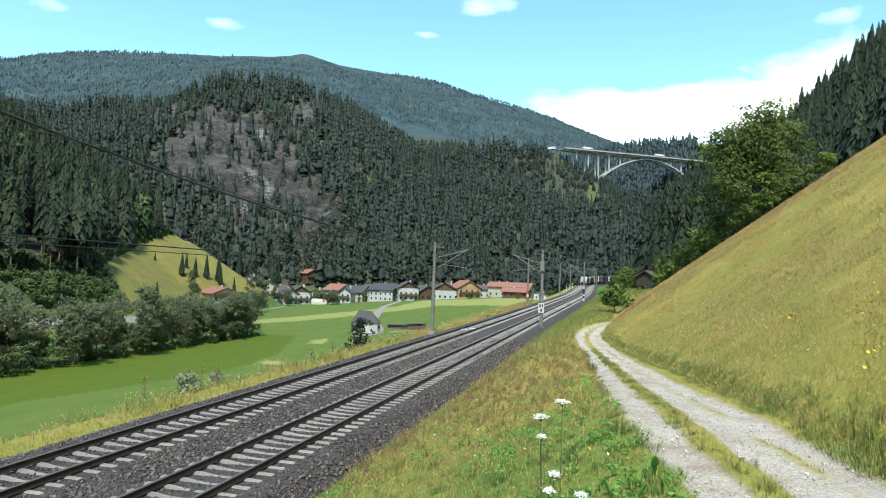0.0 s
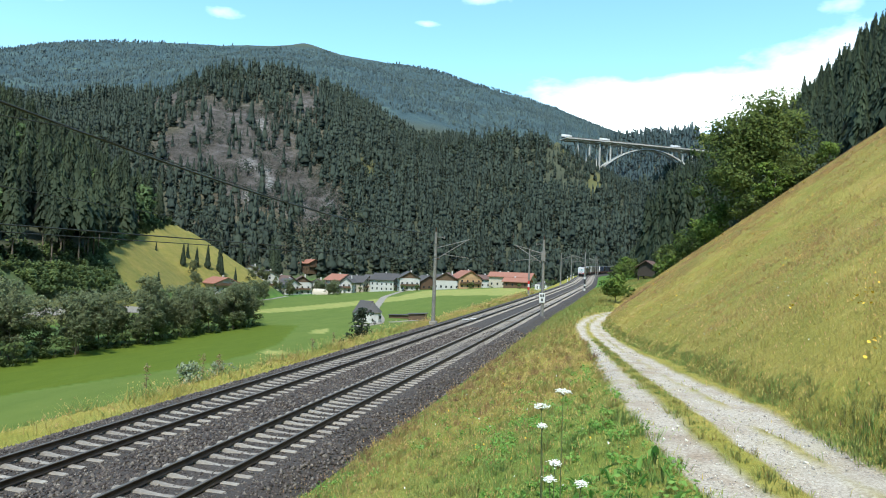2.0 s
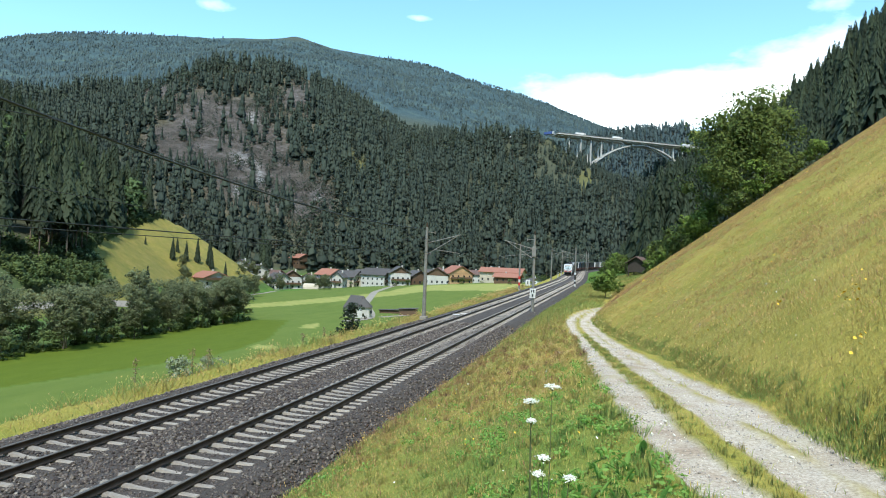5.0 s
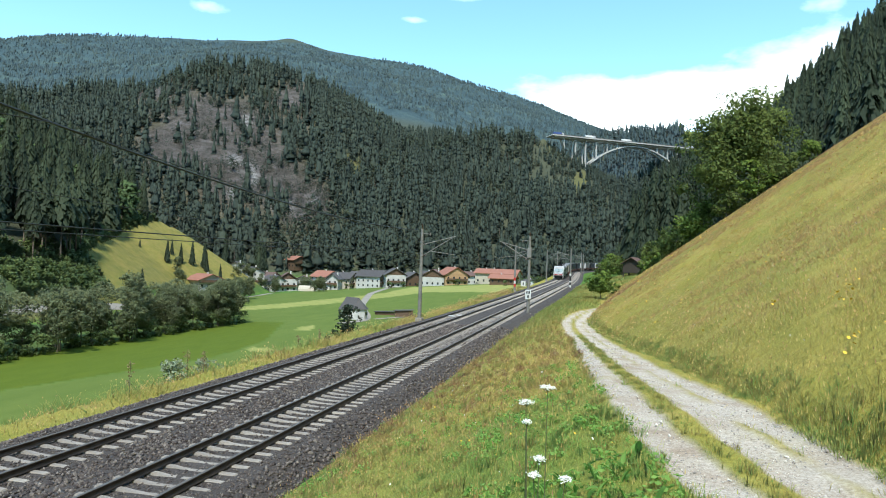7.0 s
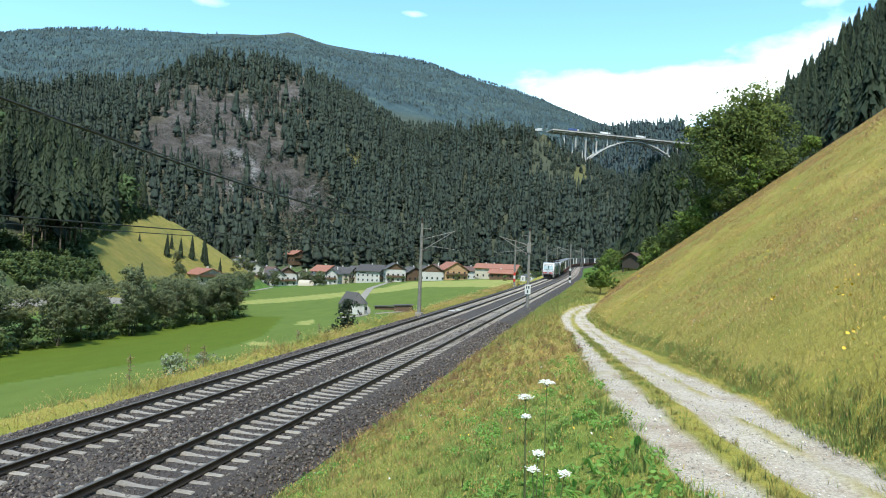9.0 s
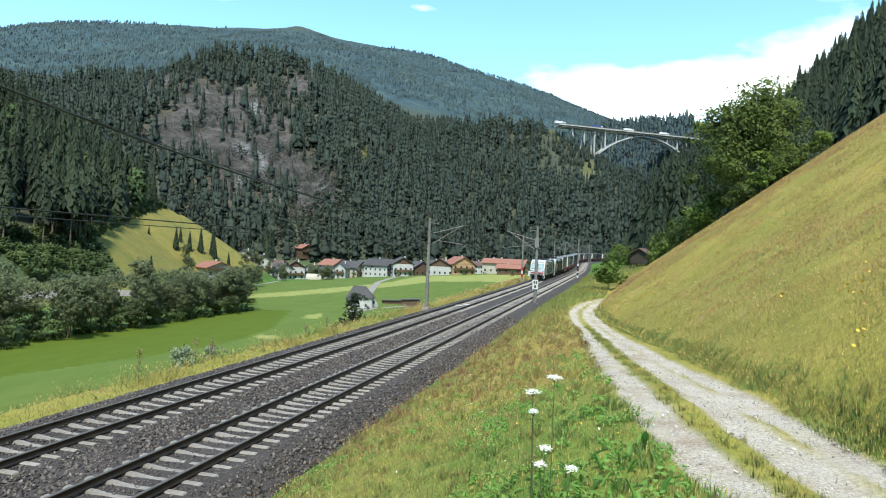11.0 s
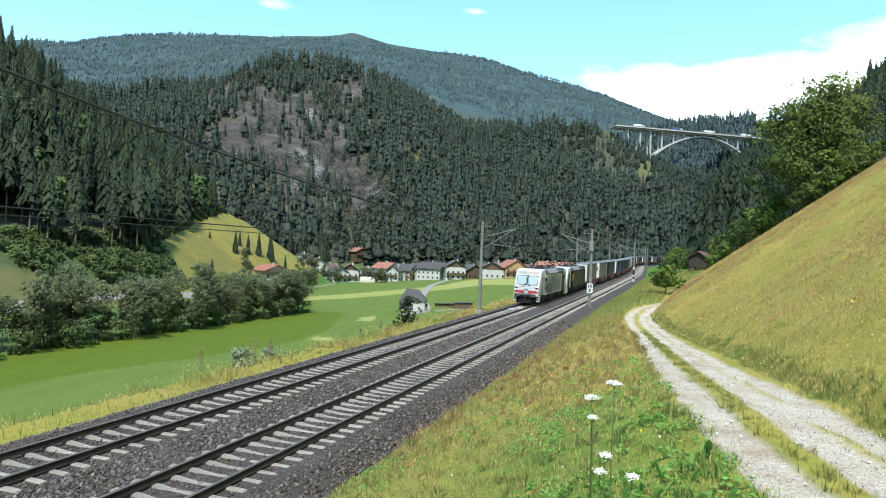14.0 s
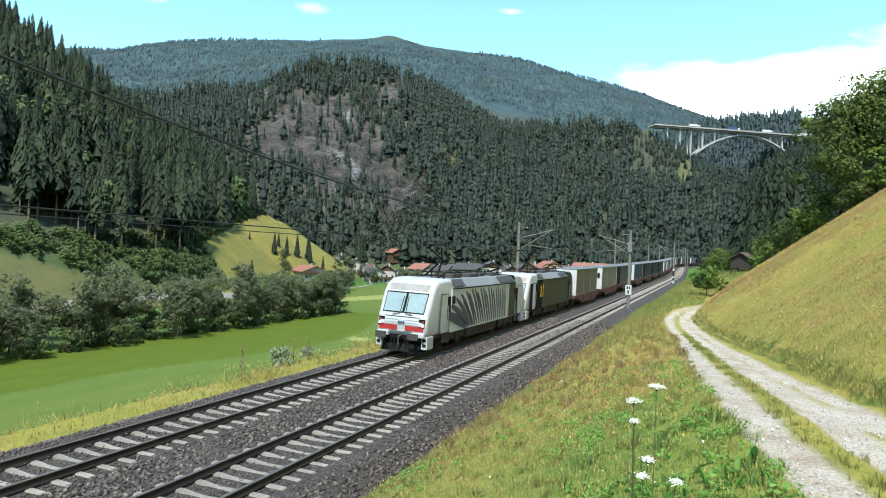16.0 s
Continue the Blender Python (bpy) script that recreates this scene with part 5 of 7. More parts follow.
def rounded(V, centre, clumps, per, g, up=0.35):
    """Directions for shading leaves: away from the crown's heart and from each clump's own."""
    P = V.reshape(-1, 4, 3).mean(1)
    a = P - centre
    a /= np.linalg.norm(a, axis=1)[:, None] + 1e-6
    b = P - np.repeat(clumps, per, 0)
    b /= np.linalg.norm(b, axis=1)[:, None] + 1e-6
    n = 0.7 * a + 0.8 * b + g.normal(0, 0.3, P.shape) + [0, 0, up]
    return np.repeat(n, 4, 0)


def tree_kind(seed, height, radius, clumps, per, size, mat, low=0.25, trunk=0.16, lobes=6):
    """Meshes of trunk and crown: leaf clumps spread over a few uneven lobes."""
    g = np.random.default_rng(seed)
    C, Rr = [], []
    for i in range(lobes):
        a = g.uniform(0, 6.283)
        f = g.uniform(low, 0.9)
        off = radius * g.uniform(0.1, 0.62) * (1.15 - 0.75 * max(0, f - 0.45))
        c = np.array([off * math.cos(a), off * math.sin(a), height * f])
        lr = radius * g.uniform(0.35, 0.6)
        m = clumps // lobes
        d = g.normal(size=(m, 3)); d /= np.linalg.norm(d, axis=1)[:, None]
        C.append(c + d * (lr * g.uniform(0.45, 1.0, m) ** 0.6)[:, None] * np.array([1, 1, 0.8]))
        Rr.append(np.full(m, radius * 0.17) * g.uniform(0.6, 1.4, m))
    C, Rr = np.concatenate(C), np.concatenate(Rr)
    C[:, 2] = np.clip(C[:, 2], height * 0.06, height * 1.02)
    V, F, tone = leaves(C, Rr, per, size, g)
    stem, boughs = trunk_mesh(height, trunk, 2, g, radius)
    return stem, boughs, crown_mesh("crown", V, F, tone, mat, rounded(V, np.array([0, 0, height * 0.5]), C, per, g))


def plant_tree(kind, x, y, name, label, category, scale=1.0, group="", z=None, turn=None):
    t = thing(name, label, category, None, group)
    gz = land1(x, y) if z is None else z
    t.matrix_world = pose(x, y, gz - 0.1, 0, 0, rng.uniform(0, 360) if turn is None else turn)
    stem, boughs, crown = kind
    tall = scale * rng.uniform(0.92, 1.08)
    for nm, me in [("trunk", stem)] + [("limb", b) for b in boughs] + [("crown", crown)]:
        ob = new(nm, me)
        ob.parent = t
        ob.scale = (scale, scale, tall)
    return t


WILLOWS = [tree_kind(200 + i, 11.8, 4.5, 190, 24, 0.215, M_WILLOW, 0.18, lobes=8) for i in range(4)]
ALDERS = [tree_kind(230 + i, 14.0, 3.4, 160, 24, 0.20, M_WILLOW, 0.22, lobes=9) for i in range(3)]
SHRUBS = [tree_kind(260 + i, 4.0, 2.6, 60, 14, 0.22, M_BUSH, 0.1, 0.06, 5) for i in range(4)]

LW = "grey-green willow with a loose crown on the river bank"
LA = "tall narrow alder in the row along the river"
for i in range(46):
    y = 36 + i * 2.65 + rng.normal(0, 0.8)
    x = -94.5 + rng.normal(0, 1.6) + 1.5 * math.sin(i * 0.9)
    if rng.random() < 0.62:
        plant_tree(WILLOWS[i % 4], x, y, "willow", LW, "tree", rng.uniform(0.72, 1.05), "riverside trees")
    else:
        plant_tree(ALDERS[i % 3], x, y, "alder", LA, "tree", rng.uniform(0.7, 1.0), "riverside trees")
for i in range(20):
    y = 40 + i * 6.5 + rng.normal(0, 1.5)
    plant_tree(WILLOWS[(i + 1) % 4], -106 + rng.normal(0, 3), y, "willow", LW, "tree", rng.uniform(0.7, 1.0), "riverside trees")
for i in range(40):
    plant_tree(SHRUBS[i % 4], -91.5 + rng.normal(0, 0.9), 38 + i * 3.0 + rng.normal(0, 1), "willow_shrub", "low willow shrub at the foot of the river trees", "shrub", rng.uniform(0.6, 1.0), "riverside shrubs")
# the end of the row and the orchard by the village
for x, y, k, s in ((-96, 158, 0, 0.95), (-101, 166, 1, 0.9), (-108, 175, 2, 0.85), (-116, 190, 3, 0.8), (-124, 205, 0, 0.8), (-131, 222, 1, 0.8), (-138, 240, 2, 0.75), (-150, 262, 3, 0.7)):
    plant_tree(WILLOWS[k], x, y, "willow", LW, "tree", s, "riverside trees")
for i in range(22):
    x, y = -176 + i * 1.75 + rng.normal(0, 1.5), 300 + i * 0.9 + rng.normal(0, 3)
    if -158 < x < -146:
        y += 22
    plant_tree(WILLOWS[i % 4], x, y, "fruit_tree", "round fruit tree in the orchard before the houses", "tree", rng.uniform(0.45, 0.75), "orchard trees")
for i, (x, y) in enumerate(((-152, 236), (-157, 231), (-162, 229), (-149, 246), (-147, 253), (-166, 233), (-170, 238), (-150, 262), (-156, 268), (-162, 274), (-168, 280))):
    plant_tree(WILLOWS[i % 4], x, y, "fruit_tree", "round fruit tree in the orchard before the houses", "tree", rng.uniform(0.4, 0.62), "orchard trees")
for x, y, s in ((-113, 346, 0.7), (-106, 350, 0.6), (-76, 352, 0.7), (-65, 356, 0.5), (-98, 352, 0.5), (-48, 338, 0.6), (-38, 262, 0.9), (-32, 240, 0.8), (-140, 350, 0.6)):
    plant_tree(SHRUBS[int(s * 10) % 4], x, y, "garden_shrub", "green garden shrub beside the village houses", "shrub", s * 1.2, "garden shrubs")

# the big maple above the meadow and the shrubs round it
MAPLE = tree_kind(300, 16.2, 6.3, 640, 34, 0.19, M_MAPLE, 0.34, 0.42, 20)
plant_tree(MAPLE, 15.2, 86.5, "maple", "large full-crowned maple at the top of the meadow", "tree", 1.0, z=10.2, turn=20)
THICKET = [tree_kind(320 + i, 5.0, 3.2, 110, 18, 0.20, M_MAPLE if i % 2 else M_HAZEL, 0.12, 0.08, 6) for i in range(4)]
for i, (x, y, s) in enumerate(((12.5, 88, 1.0), (9.5, 92, 0.9), (17, 80.5, 0.9), (20, 82, 0.7), (23.5, 84, 0.6), (14.5, 82.5, 0.85), (7.5, 97, 0.8), (9, 101, 1.1), (12, 99, 1.2), (8.5, 112, 1.0), (11.5, 118, 1.2), (12, 140, 1.1), (10.5, 152, 0.75), (14, 160, 1.2))):
    plant_tree(THICKET[i % 4], x, y, "hazel_shrub", "leafy hazel shrub along the meadow's edge", "shrub", s, "meadow edge shrubs")
HAZEL = tree_kind(340, 4.2, 2.0, 120, 20, 0.15, M_HAZEL, 0.15, 0.06, 7)
plant_tree(HAZEL, 0.1, 73.5, "young_tree", "young bright green tree between the track and meadow", "tree", 0.9)
for i, (x, y, s) in enumerate(((1.5, 188, 0.9), (3.5, 182, 1.0), (5.2, 177, 0.8), (6.8, 205, 1.3), (3.2, 208, 1.2), (0.2, 204, 0.8), (8.5, 172, 0.7))):
    plant_tree(THICKET[i % 4], x, y, "hedge_shrub", "dense green hedge shrub behind the hay hut", "shrub", s, "hedge shrubs")
plant_tree(HAZEL, -0.8, 84, "young_shrub", "low bright green shrub beside the cart track", "shrub", 0.5)


def lone_spruce(x, y, h, seed, label):
    t = thing("spruce", label, "tree", pose(x, y, land1(x, y) - 0.2, 0, 0, seed * 40.0), "single spruces")
    V, F, stem = conifer(seed, 40, 12, 0.15, 0.04, 0.55)
    me = np_mesh("crown", V[5:] * h, F[stem:] - 5, [M_SPRUCE])
    at = me.attributes.new("tone", "FLOAT", "POINT")
    at.data.foreach_set("value", np.random.default_rng(seed).uniform(0.1, 0.6, len(V) - 5).astype(np.float32))
    out = V[5:] * [1, 1, 0] / (np.hypot(V[5:, 0], V[5:, 1])[:, None] + 1e-3) + [0, 0, 0.5]
    set_lobe(me, out + np.random.default_rng(seed).normal(0, 0.3, out.shape))
    ob = new("crown", me); ob.parent = t
    bm = bmesh.new(); rod(bm, (0, 0, 0), (0, 0, h * 0.8), h * 0.014, h * 0.004, 6); part("trunk", bm, M_BARK, t)


for i, (x, y, h) in enumerate(((-175.8, 239.4, 10), (-174.7, 247, 9), (-174, 254, 11), (-172.8, 261.6, 14), (-170, 259, 9), (-180, 248, 7), (-112, 143, 14), (-185, 234, 4), (-165, 262, 8))):
    lone_spruce(x, y, h, 400 + i, "single dark spruce on the sunny meadow slope" if i != 6 else "slender spruce among the river trees")
for i, (x, y, h) in enumerate(((12.2, 168, 25), (14.5, 172, 26), (10.5, 176, 25), (17, 178, 26), (13, 186, 27), (9.5, 190, 24), (19, 165, 22), (16, 192, 26), (21, 176, 23), (8.6, 160, 9), (12, 158, 12), (24, 170, 20), (7.8, 181, 23), (9.6, 171, 22), (11.5, 163, 18), (15.5, 166, 22))):
    lone_spruce(x, y, h, 420 + i, "tall dark spruce on the slope above the hut")


def leaning_pine():
    x, y = -22.0, 55.5
    t = thing("dwarf_pine", "dark dwarf pine on the embankment", "shrub", pose(x, y, land1(x, y) - 0.2))
    g = np.random.default_rng(9)
    C = np.stack([g.normal(0, 0.8, 70), g.normal(0, 0.7, 70), g.uniform(0.3, 3.6, 70)], -1)
    C[:, :2] *= (1.1 - C[:, 2:] / 4.5)
    V, F, tone = leaves(C, np.full(70, 0.35), 16, 0.14, g)
    ob = new("crown", crown_mesh("crown", V, F, tone * 0.5, M_SPRUCE, rounded(V, np.array([0, 0, 1.5]), C, 16, g))); ob.parent = t
    bm = bmesh.new(); rod(bm, (0, 0, 0), (0.2, 0.1, 3.2), 0.08, 0.02, 6); part("trunk", bm, M_BARK, t)


leaning_pine()
M_SAGE = leaf_material("grey_sage_leaves", (0.13, 0.165, 0.10), (0.28, 0.32, 0.21))
SAGE = tree_kind(350, 1.7, 1.1, 60, 16, 0.07, M_SAGE, 0.15, 0.02, 6)
plant_tree(SAGE, -20.4, 29.0, "sage_shrub", "grey-green shrub on the shoulder of the embankment", "shrub", 1.0)
plant_tree(SAGE, -20.2, 31.2, "sage_shrub", "grey-green shrub on the shoulder of the embankment", "shrub", 0.7)


def dock(x, y, h, seed):
    """A dry brown dock stalk with clustered seeds."""
    t = thing("dock_stalk", "dry brown dock stalk with seed clusters beside the ballast", "weed", pose(x, y, land1(x, y)), "dock stalks")
    g = np.random.default_rng(seed)
    bm = bmesh.new(); rod(bm, (0, 0, 0), (g.normal(0, .05), g.normal(0, .05), h), 0.012, 0.006, 5); part("stem", bm, M_BARK, t)
    C = np.stack([g.normal(0, 0.07, 30), g.normal(0, 0.07, 30), g.uniform(0.3, 1.0, 30) * h], -1)
    V, F, tone = leaves(C, np.full(30, 0.07), 6, 0.035, g)
    ob = new("seeds", crown_mesh("seeds", V, F, tone, M_DOCK)); ob.parent = t


M_DOCK = leaf_material("dry_seed", (0.15, 0.115, 0.06), (0.30, 0.235, 0.13))
for i, (x, y, h) in enumerate(((-19.0, 23.8, 1.5), (-19.3, 28.2, 1.3), (-19.6, 30.0, 1.1), (-19.2, 40.0, 0.9), (-19.5, 44, 0.9))):
    dock(x, y, h, 500 + i)


def shrub_cover():
    """Low scrub along the foot of the spur and round the village: too many to count."""
    g = np.random.default_rng(77)
    C0 = g.normal(0, 0.42, (5, 3)) * [1, 1, 0.5] + [0, 0, 0.5]
    V0, F0, t0 = leaves(C0, np.full(5, 0.5), 6, 0.26, g)
    N0 = rounded(V0, np.array([0, 0, 0.3]), C0, 6, g, 0.6)
    xs, ys = [], []
    x, y = g.uniform(-270, -132, 29000), g.uniform(40, 330, 29000)
    z = land(x, y)
    az = np.degrees(np.arctan2(x, y))
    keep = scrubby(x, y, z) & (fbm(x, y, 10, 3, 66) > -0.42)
    keep |= (z > 4) & (z < 30) & (az > -43) & (az < -37) & (np.abs(z - 9 - (az + 42) * 3.2) < 4)
    xs.append(x[keep]); ys.append(y[keep])
    x, y = g.uniform(-290, -20, 2600), g.uniform(330, 520, 2600)
    z = land(x, y)
    keep = (z > -7) & (z < 14) & (fbm(x, y, 22, 3, 67) > 0.05) & (np.hypot(x, y) > 400)
    xs.append(x[keep]); ys.append(y[keep])
    x, y = np.concatenate(xs), np.concatenate(ys)
    s = g.uniform(0.9, 2.6, len(x))
    V = np.stack([x[:, None] + s[:, None] * V0[:, 0], y[:, None] + s[:, None] * V0[:, 1], land(x, y)[:, None] + s[:, None] * V0[:, 2]], -1).reshape(-1, 3)
    F = (F0[None] + (np.arange(len(x)) * len(V0))[:, None, None]).reshape(-1, 3)
    tone = (np.repeat(g.uniform(0.0, 0.6, len(x)), len(V0)) + np.tile(t0, len(x)) * 0.5)
    tagged(new("hillside_scrub", crown_mesh("hillside_scrub", V, F, tone, M_BUSH, np.tile(N0, (len(x), 1)))), "low green scrub covering the foot of the slope", "scrub", kind="stuff")


shrub_cover()

# ---------------------------------------------------------------- grass
def grass_material():
    m = bpy.data.materials.new("meadow_grass")
    m.use_nodes = True
    nt = m.node_tree
    N, L = nt.nodes.new, nt.links.new
    b = nt.nodes["Principled BSDF"]
    b.inputs["Roughness"].default_value = 0.7
    b.inputs["Specular IOR Level"].default_value = 0.2
    a = N("ShaderNodeAttribute"); a.attribute_name = "tone"
    r = N("ShaderNodeValToRGB")
    stops = [(0.0, (0.24, 0.41, 0.095)), (0.25, (0.42, 0.455, 0.13)), (0.45, (0.53, 0.44, 0.13)), (0.7, (0.63, 0.455, 0.17)), (0.88, (0.61, 0.38, 0.19)), (1.0, (0.18, 0.09, 0.055))]
    while len(r.color_ramp.elements) < len(stops):
        r.color_ramp.elements.new(0.5)
    for e, (p, c) in zip(r.color_ramp.elements, stops):
        e.position, e.color = p, (*c, 1)
    L(a.outputs["Fac"], r.inputs[0]); L(r.outputs[0], b.inputs["Base Color"])
    see_through(m, r.outputs[0], 0.3)
    soften(m)
    return m


M_GRASS = grass_material()


def blades(name, x, y, h, w, tone, label, seed, heads=0.0, lean=None, aim=None):
    """Thin bent blades, one triangle each but for the nearest; some carry a seed head."""
    g = np.random.default_rng(seed)
    n = len(x)
    z = land(x, y) - 0.03
    a = g.uniform(0, 6.283, n) if aim is None else aim
    lean = g.uniform(0.15, 1.3, n) if lean is None else lean
    dx, dy = np.cos(a), np.sin(a)
    b = g.uniform(0, 6.283, n)
    sx, sy = np.cos(b) * w, np.sin(b) * w
    P = []
    for f, k, s in ((0.0, 0.0, 1.0), (0.0, 0.0, -1.0), (0.6, 0.3, 0.8), (0.6, 0.3, -0.8), (1.0, 1.0, 0.0)):
        P.append(np.stack([x + dx * lean * h * k + sx * s, y + dy * lean * h * k + sy * s, z + h * f * (1 - 0.35 * np.minimum(lean, 1.4) * k)], -1))
    V = np.stack(P, 1).reshape(-1, 3)
    i = np.arange(n)[:, None] * 5
    close = np.hypot(x, y) < 9
    F = np.concatenate([i[close] + [0, 1, 3], i[close] + [0, 3, 2], i[close] + [2, 3, 4], i[~close] + [0, 1, 4]])
    T = np.repeat(tone, 5)
    # mostly upward shading, as of a sward, each blade tipped its own way
    NB = np.repeat(np.stack([dx * 0.35 + np.cos(b) * 0.45, dy * 0.35 + np.sin(b) * 0.45, np.full(n, 0.8)], -1), 5, 0)
    if heads:
        s = np.where(g.random(n) < heads)[0]
        tip = P[4][s]
        hh, ww = 0.02 + 0.03 * g.random(len(s)), np.maximum(w[s] * 1.6, 0.005)
        V2 = np.stack([tip + np.stack([-ww, 0 * ww, 0 * ww], -1), tip + np.stack([ww, 0 * ww, 0 * ww], -1), tip + np.stack([0 * ww, ww, hh], -1), tip + np.stack([0 * ww, -ww, -0.4 * hh], -1)], 1).reshape(-1, 3)
        j = len(V) + np.arange(len(s))[:, None] * 4
        V, F = np.concatenate([V, V2]), np.concatenate([F, j + [0, 1, 2], j + [0, 3, 1]])
        T = np.concatenate([T, np.repeat(np.clip(tone[s] + 0.28, 0, 1), 4)])
        NB = np.concatenate([NB, np.tile([0.0, 0.0, 1.0], (len(s) * 4, 1))])
    tagged(new(name, crown_mesh(name, V, F, T, M_GRASS, NB)), label, "grass", kind="stuff")


def sow(n, az0, az1, r0, r1, power, seed):
    g = np.random.default_rng(seed)
    az = np.radians(g.uniform(az0, az1, n))
    k = 1 + power
    r = (g.uniform(r0 ** k, r1 ** k, n)) ** (1 / k)
    return r * np.sin(az), r * np.cos(az), r, g


def tufts(cx, cy, per, spread, high, tone, seed):
    """Blades that fan out from tuft centres; each tuft has its own height and colour."""
    g = np.random.default_rng(seed)
    n = len(cx)
    a = g.uniform(0, 6.283, n * per)
    d = np.abs(g.normal(0, 1, n * per)) * np.repeat(spread, per) * 0.6
    x, y = np.repeat(cx, per) + np.cos(a) * d, np.repeat(cy, per) + np.sin(a) * d
    h = np.repeat(high, per) * g.uniform(0.5, 1.1, n * per)
    lean = 0.15 + d / np.repeat(spread, per) * g.uniform(0.5, 1.2, n * per)
    t = np.repeat(tone, per) + g.normal(0, 0.06, n * per)
    return x, y, h, lean, a, np.clip(t, 0, 0.98)


def on_bank(x, y, r):
    u = x - track_x(y)
    edge = -7.2 + 0.6 * fbm(x, y, 2.5, 3, 71)
    return (u > edge) & (x < path_x(y) - 0.74 + 0.12 * fbm(x, y, 0.6, 3, 72)) & ~((r < 2.6) & (np.abs(x) < 1.2))


def bank_tone(x, y, r):
    far = np.clip((r - 6) / 16, 0, 1)
    lush = np.exp(-((x - path_x(y) + 1.9) / 1.5) ** 2) * np.clip((11 - r) / 5, 0, 1)
    verge = np.exp(-((x - track_x(y) + 6.4) / 0.9) ** 2)
    return 0.24 + 0.30 * far + 0.30 * fbm(x, y, 2.2, 4, 73) - 0.16 * lush + 0.25 * verge, far, lush, verge


def build_grass():
    # bank between the ballast and the cart track: a low sward, tufts, and seeding stalks
    x, y, r, g = sow(150000, -52, 12, 2.3, 62, -0.2, 601)
    k = on_bank(x, y, r); x, y, r = x[k], y[k], r[k]
    n = len(x)
    tone, far, lush, verge = bank_tone(x, y, r)
    h = g.uniform(0.04, 0.15, n) * (1 + 0.7 * far)
    w = np.maximum(0.0026, r * 0.00034) * g.uniform(0.7, 1.5, n)
    blades("bank_grass", x, y, h, w, np.clip(tone + g.normal(0, 0.09, n), 0, 0.98), "short mixed green and straw grass on the bank", 1, 0.05)
    x, y, r, g = sow(4200, -52, 12, 2.6, 50, -0.15, 611)
    k = on_bank(x, y, r); x, y, r = x[k], y[k], r[k]
    tone, far, lush, verge = bank_tone(x, y, r)
    n = len(x)
    x, y, h, lean, aim, tone = tufts(x, y, 42, g.uniform(0.06, 0.22, n), g.uniform(0.10, 0.32, n) * (0.8 + 0.6 * far), tone + g.normal(0.02, 0.22, n), 12)
    r = np.hypot(x, y)
    blades("bank_tufts", x, y, h, np.maximum(0.0026, r * 0.00032) * g.uniform(0.7, 1.4, len(x)), tone, "tufts of longer grass on the bank", 13, 0.06, lean, aim)
    x, y, r, g = sow(9000, -52, 12, 3.0, 60, 0.1, 612)
    k = on_bank(x, y, r); x, y, r = x[k], y[k], r[k]
    tone, far, lush, verge = bank_tone(x, y, r)
    k = g.random(len(x)) < (0.10 + 0.5 * far + 0.5 * verge) * np.clip((path_x(y) - 1.0 - x) / 1.5, 0.05, 1)
    x, y, r, far = x[k], y[k], r[k], far[k]
    n = len(x)
    blades("seeding_grass", x, y, g.uniform(0.28, 0.62, n), np.maximum(0.0016, r * 0.00028), np.clip(0.72 + g.normal(0, 0.12, n), 0.4, 1), "tall seeding grass stalks with reddish brown heads", 14, 0.9, g.uniform(0.05, 0.4, n))
    # low herbs among the grass
    x, y, r, g = sow(1500, -48, 10, 2.6, 24, -0.1, 613)
    k = on_bank(x, y, r); x, y, r = x[k], y[k], r[k]
    k = fbm(x, y, 1.6, 3, 88) + 0.5 * np.exp(-((x - path_x(y) + 1.8) / 1.3) ** 2) > 0.12
    x, y, r = x[k], y[k], r[k]
    for j, (size, seed) in enumerate(((0.016, 5), (0.026, 6))):
        s = slice(j, None, 2)
        c = np.stack([x[s], y[s], land(x[s], y[s]) + 0.05 + 0.06 * g.random(len(x[s]))], -1)
        V, F, t = leaves(c, g.uniform(0.06, 0.16, len(c)), 34, size, np.random.default_rng(seed), 0.3)
        tagged(new("bank_herbs", crown_mesh("bank_herbs", V, F, t * 0.9, M_BROAD)), "low clumps of fresh green herbs in the grass", "herbs", kind="stuff")
    # hillside
    x, y, r, g = sow(330000, -2, 24, 4.5, 96, 0.1, 602)
    foot = soft_interp(y, FOOT, 1.5)
    keep = (x > foot - 0.25 + 0.25 * fbm(x, y, 0.8, 3, 74)) & (y < 93) & (x < 48)
    x, y, r, foot = x[keep], y[keep], r[keep], foot[keep]
    n = len(x)
    low = np.exp(-np.maximum(0, x - foot) / 0.9)
    patch, broad = fbm(x, y, 1.6, 4, 75), fbm(x, y, 7, 4, 76)
    tone = 0.53 - 0.30 * low + 0.16 * patch + 0.24 * broad + 0.24 * np.clip((y - 14) / 40, 0, 1) + g.normal(0, 0.06, n)
    h = g.uniform(0.04, 0.13, n) * (1 + 0.5 * (patch > 0.15))
    w = np.maximum(0.003, r * 0.00036) * g.uniform(0.7, 1.5, n)
    blades("meadow_grass", x, y, h, w, np.clip(tone, 0.02, 0.93), "yellowing hay grass on the steep meadow", 2, 0.02)
    k = (g.random(n) < 0.012) & (r < 45)
    blades("meadow_stalks", x[k], y[k], g.uniform(0.2, 0.42, k.sum()), np.maximum(0.0016, r[k] * 0.00026), np.clip(0.7 + g.normal(0, 0.14, k.sum()), 0.3, 1), "taller seeding stalks in the hay meadow", 15, 0.8, g.uniform(0.05, 0.5, k.sum()))
    # fringe of rank grass at the foot of the hill, hanging over the wheel rut
    y = 4.2 + 50 * g.random(900) ** 1.5
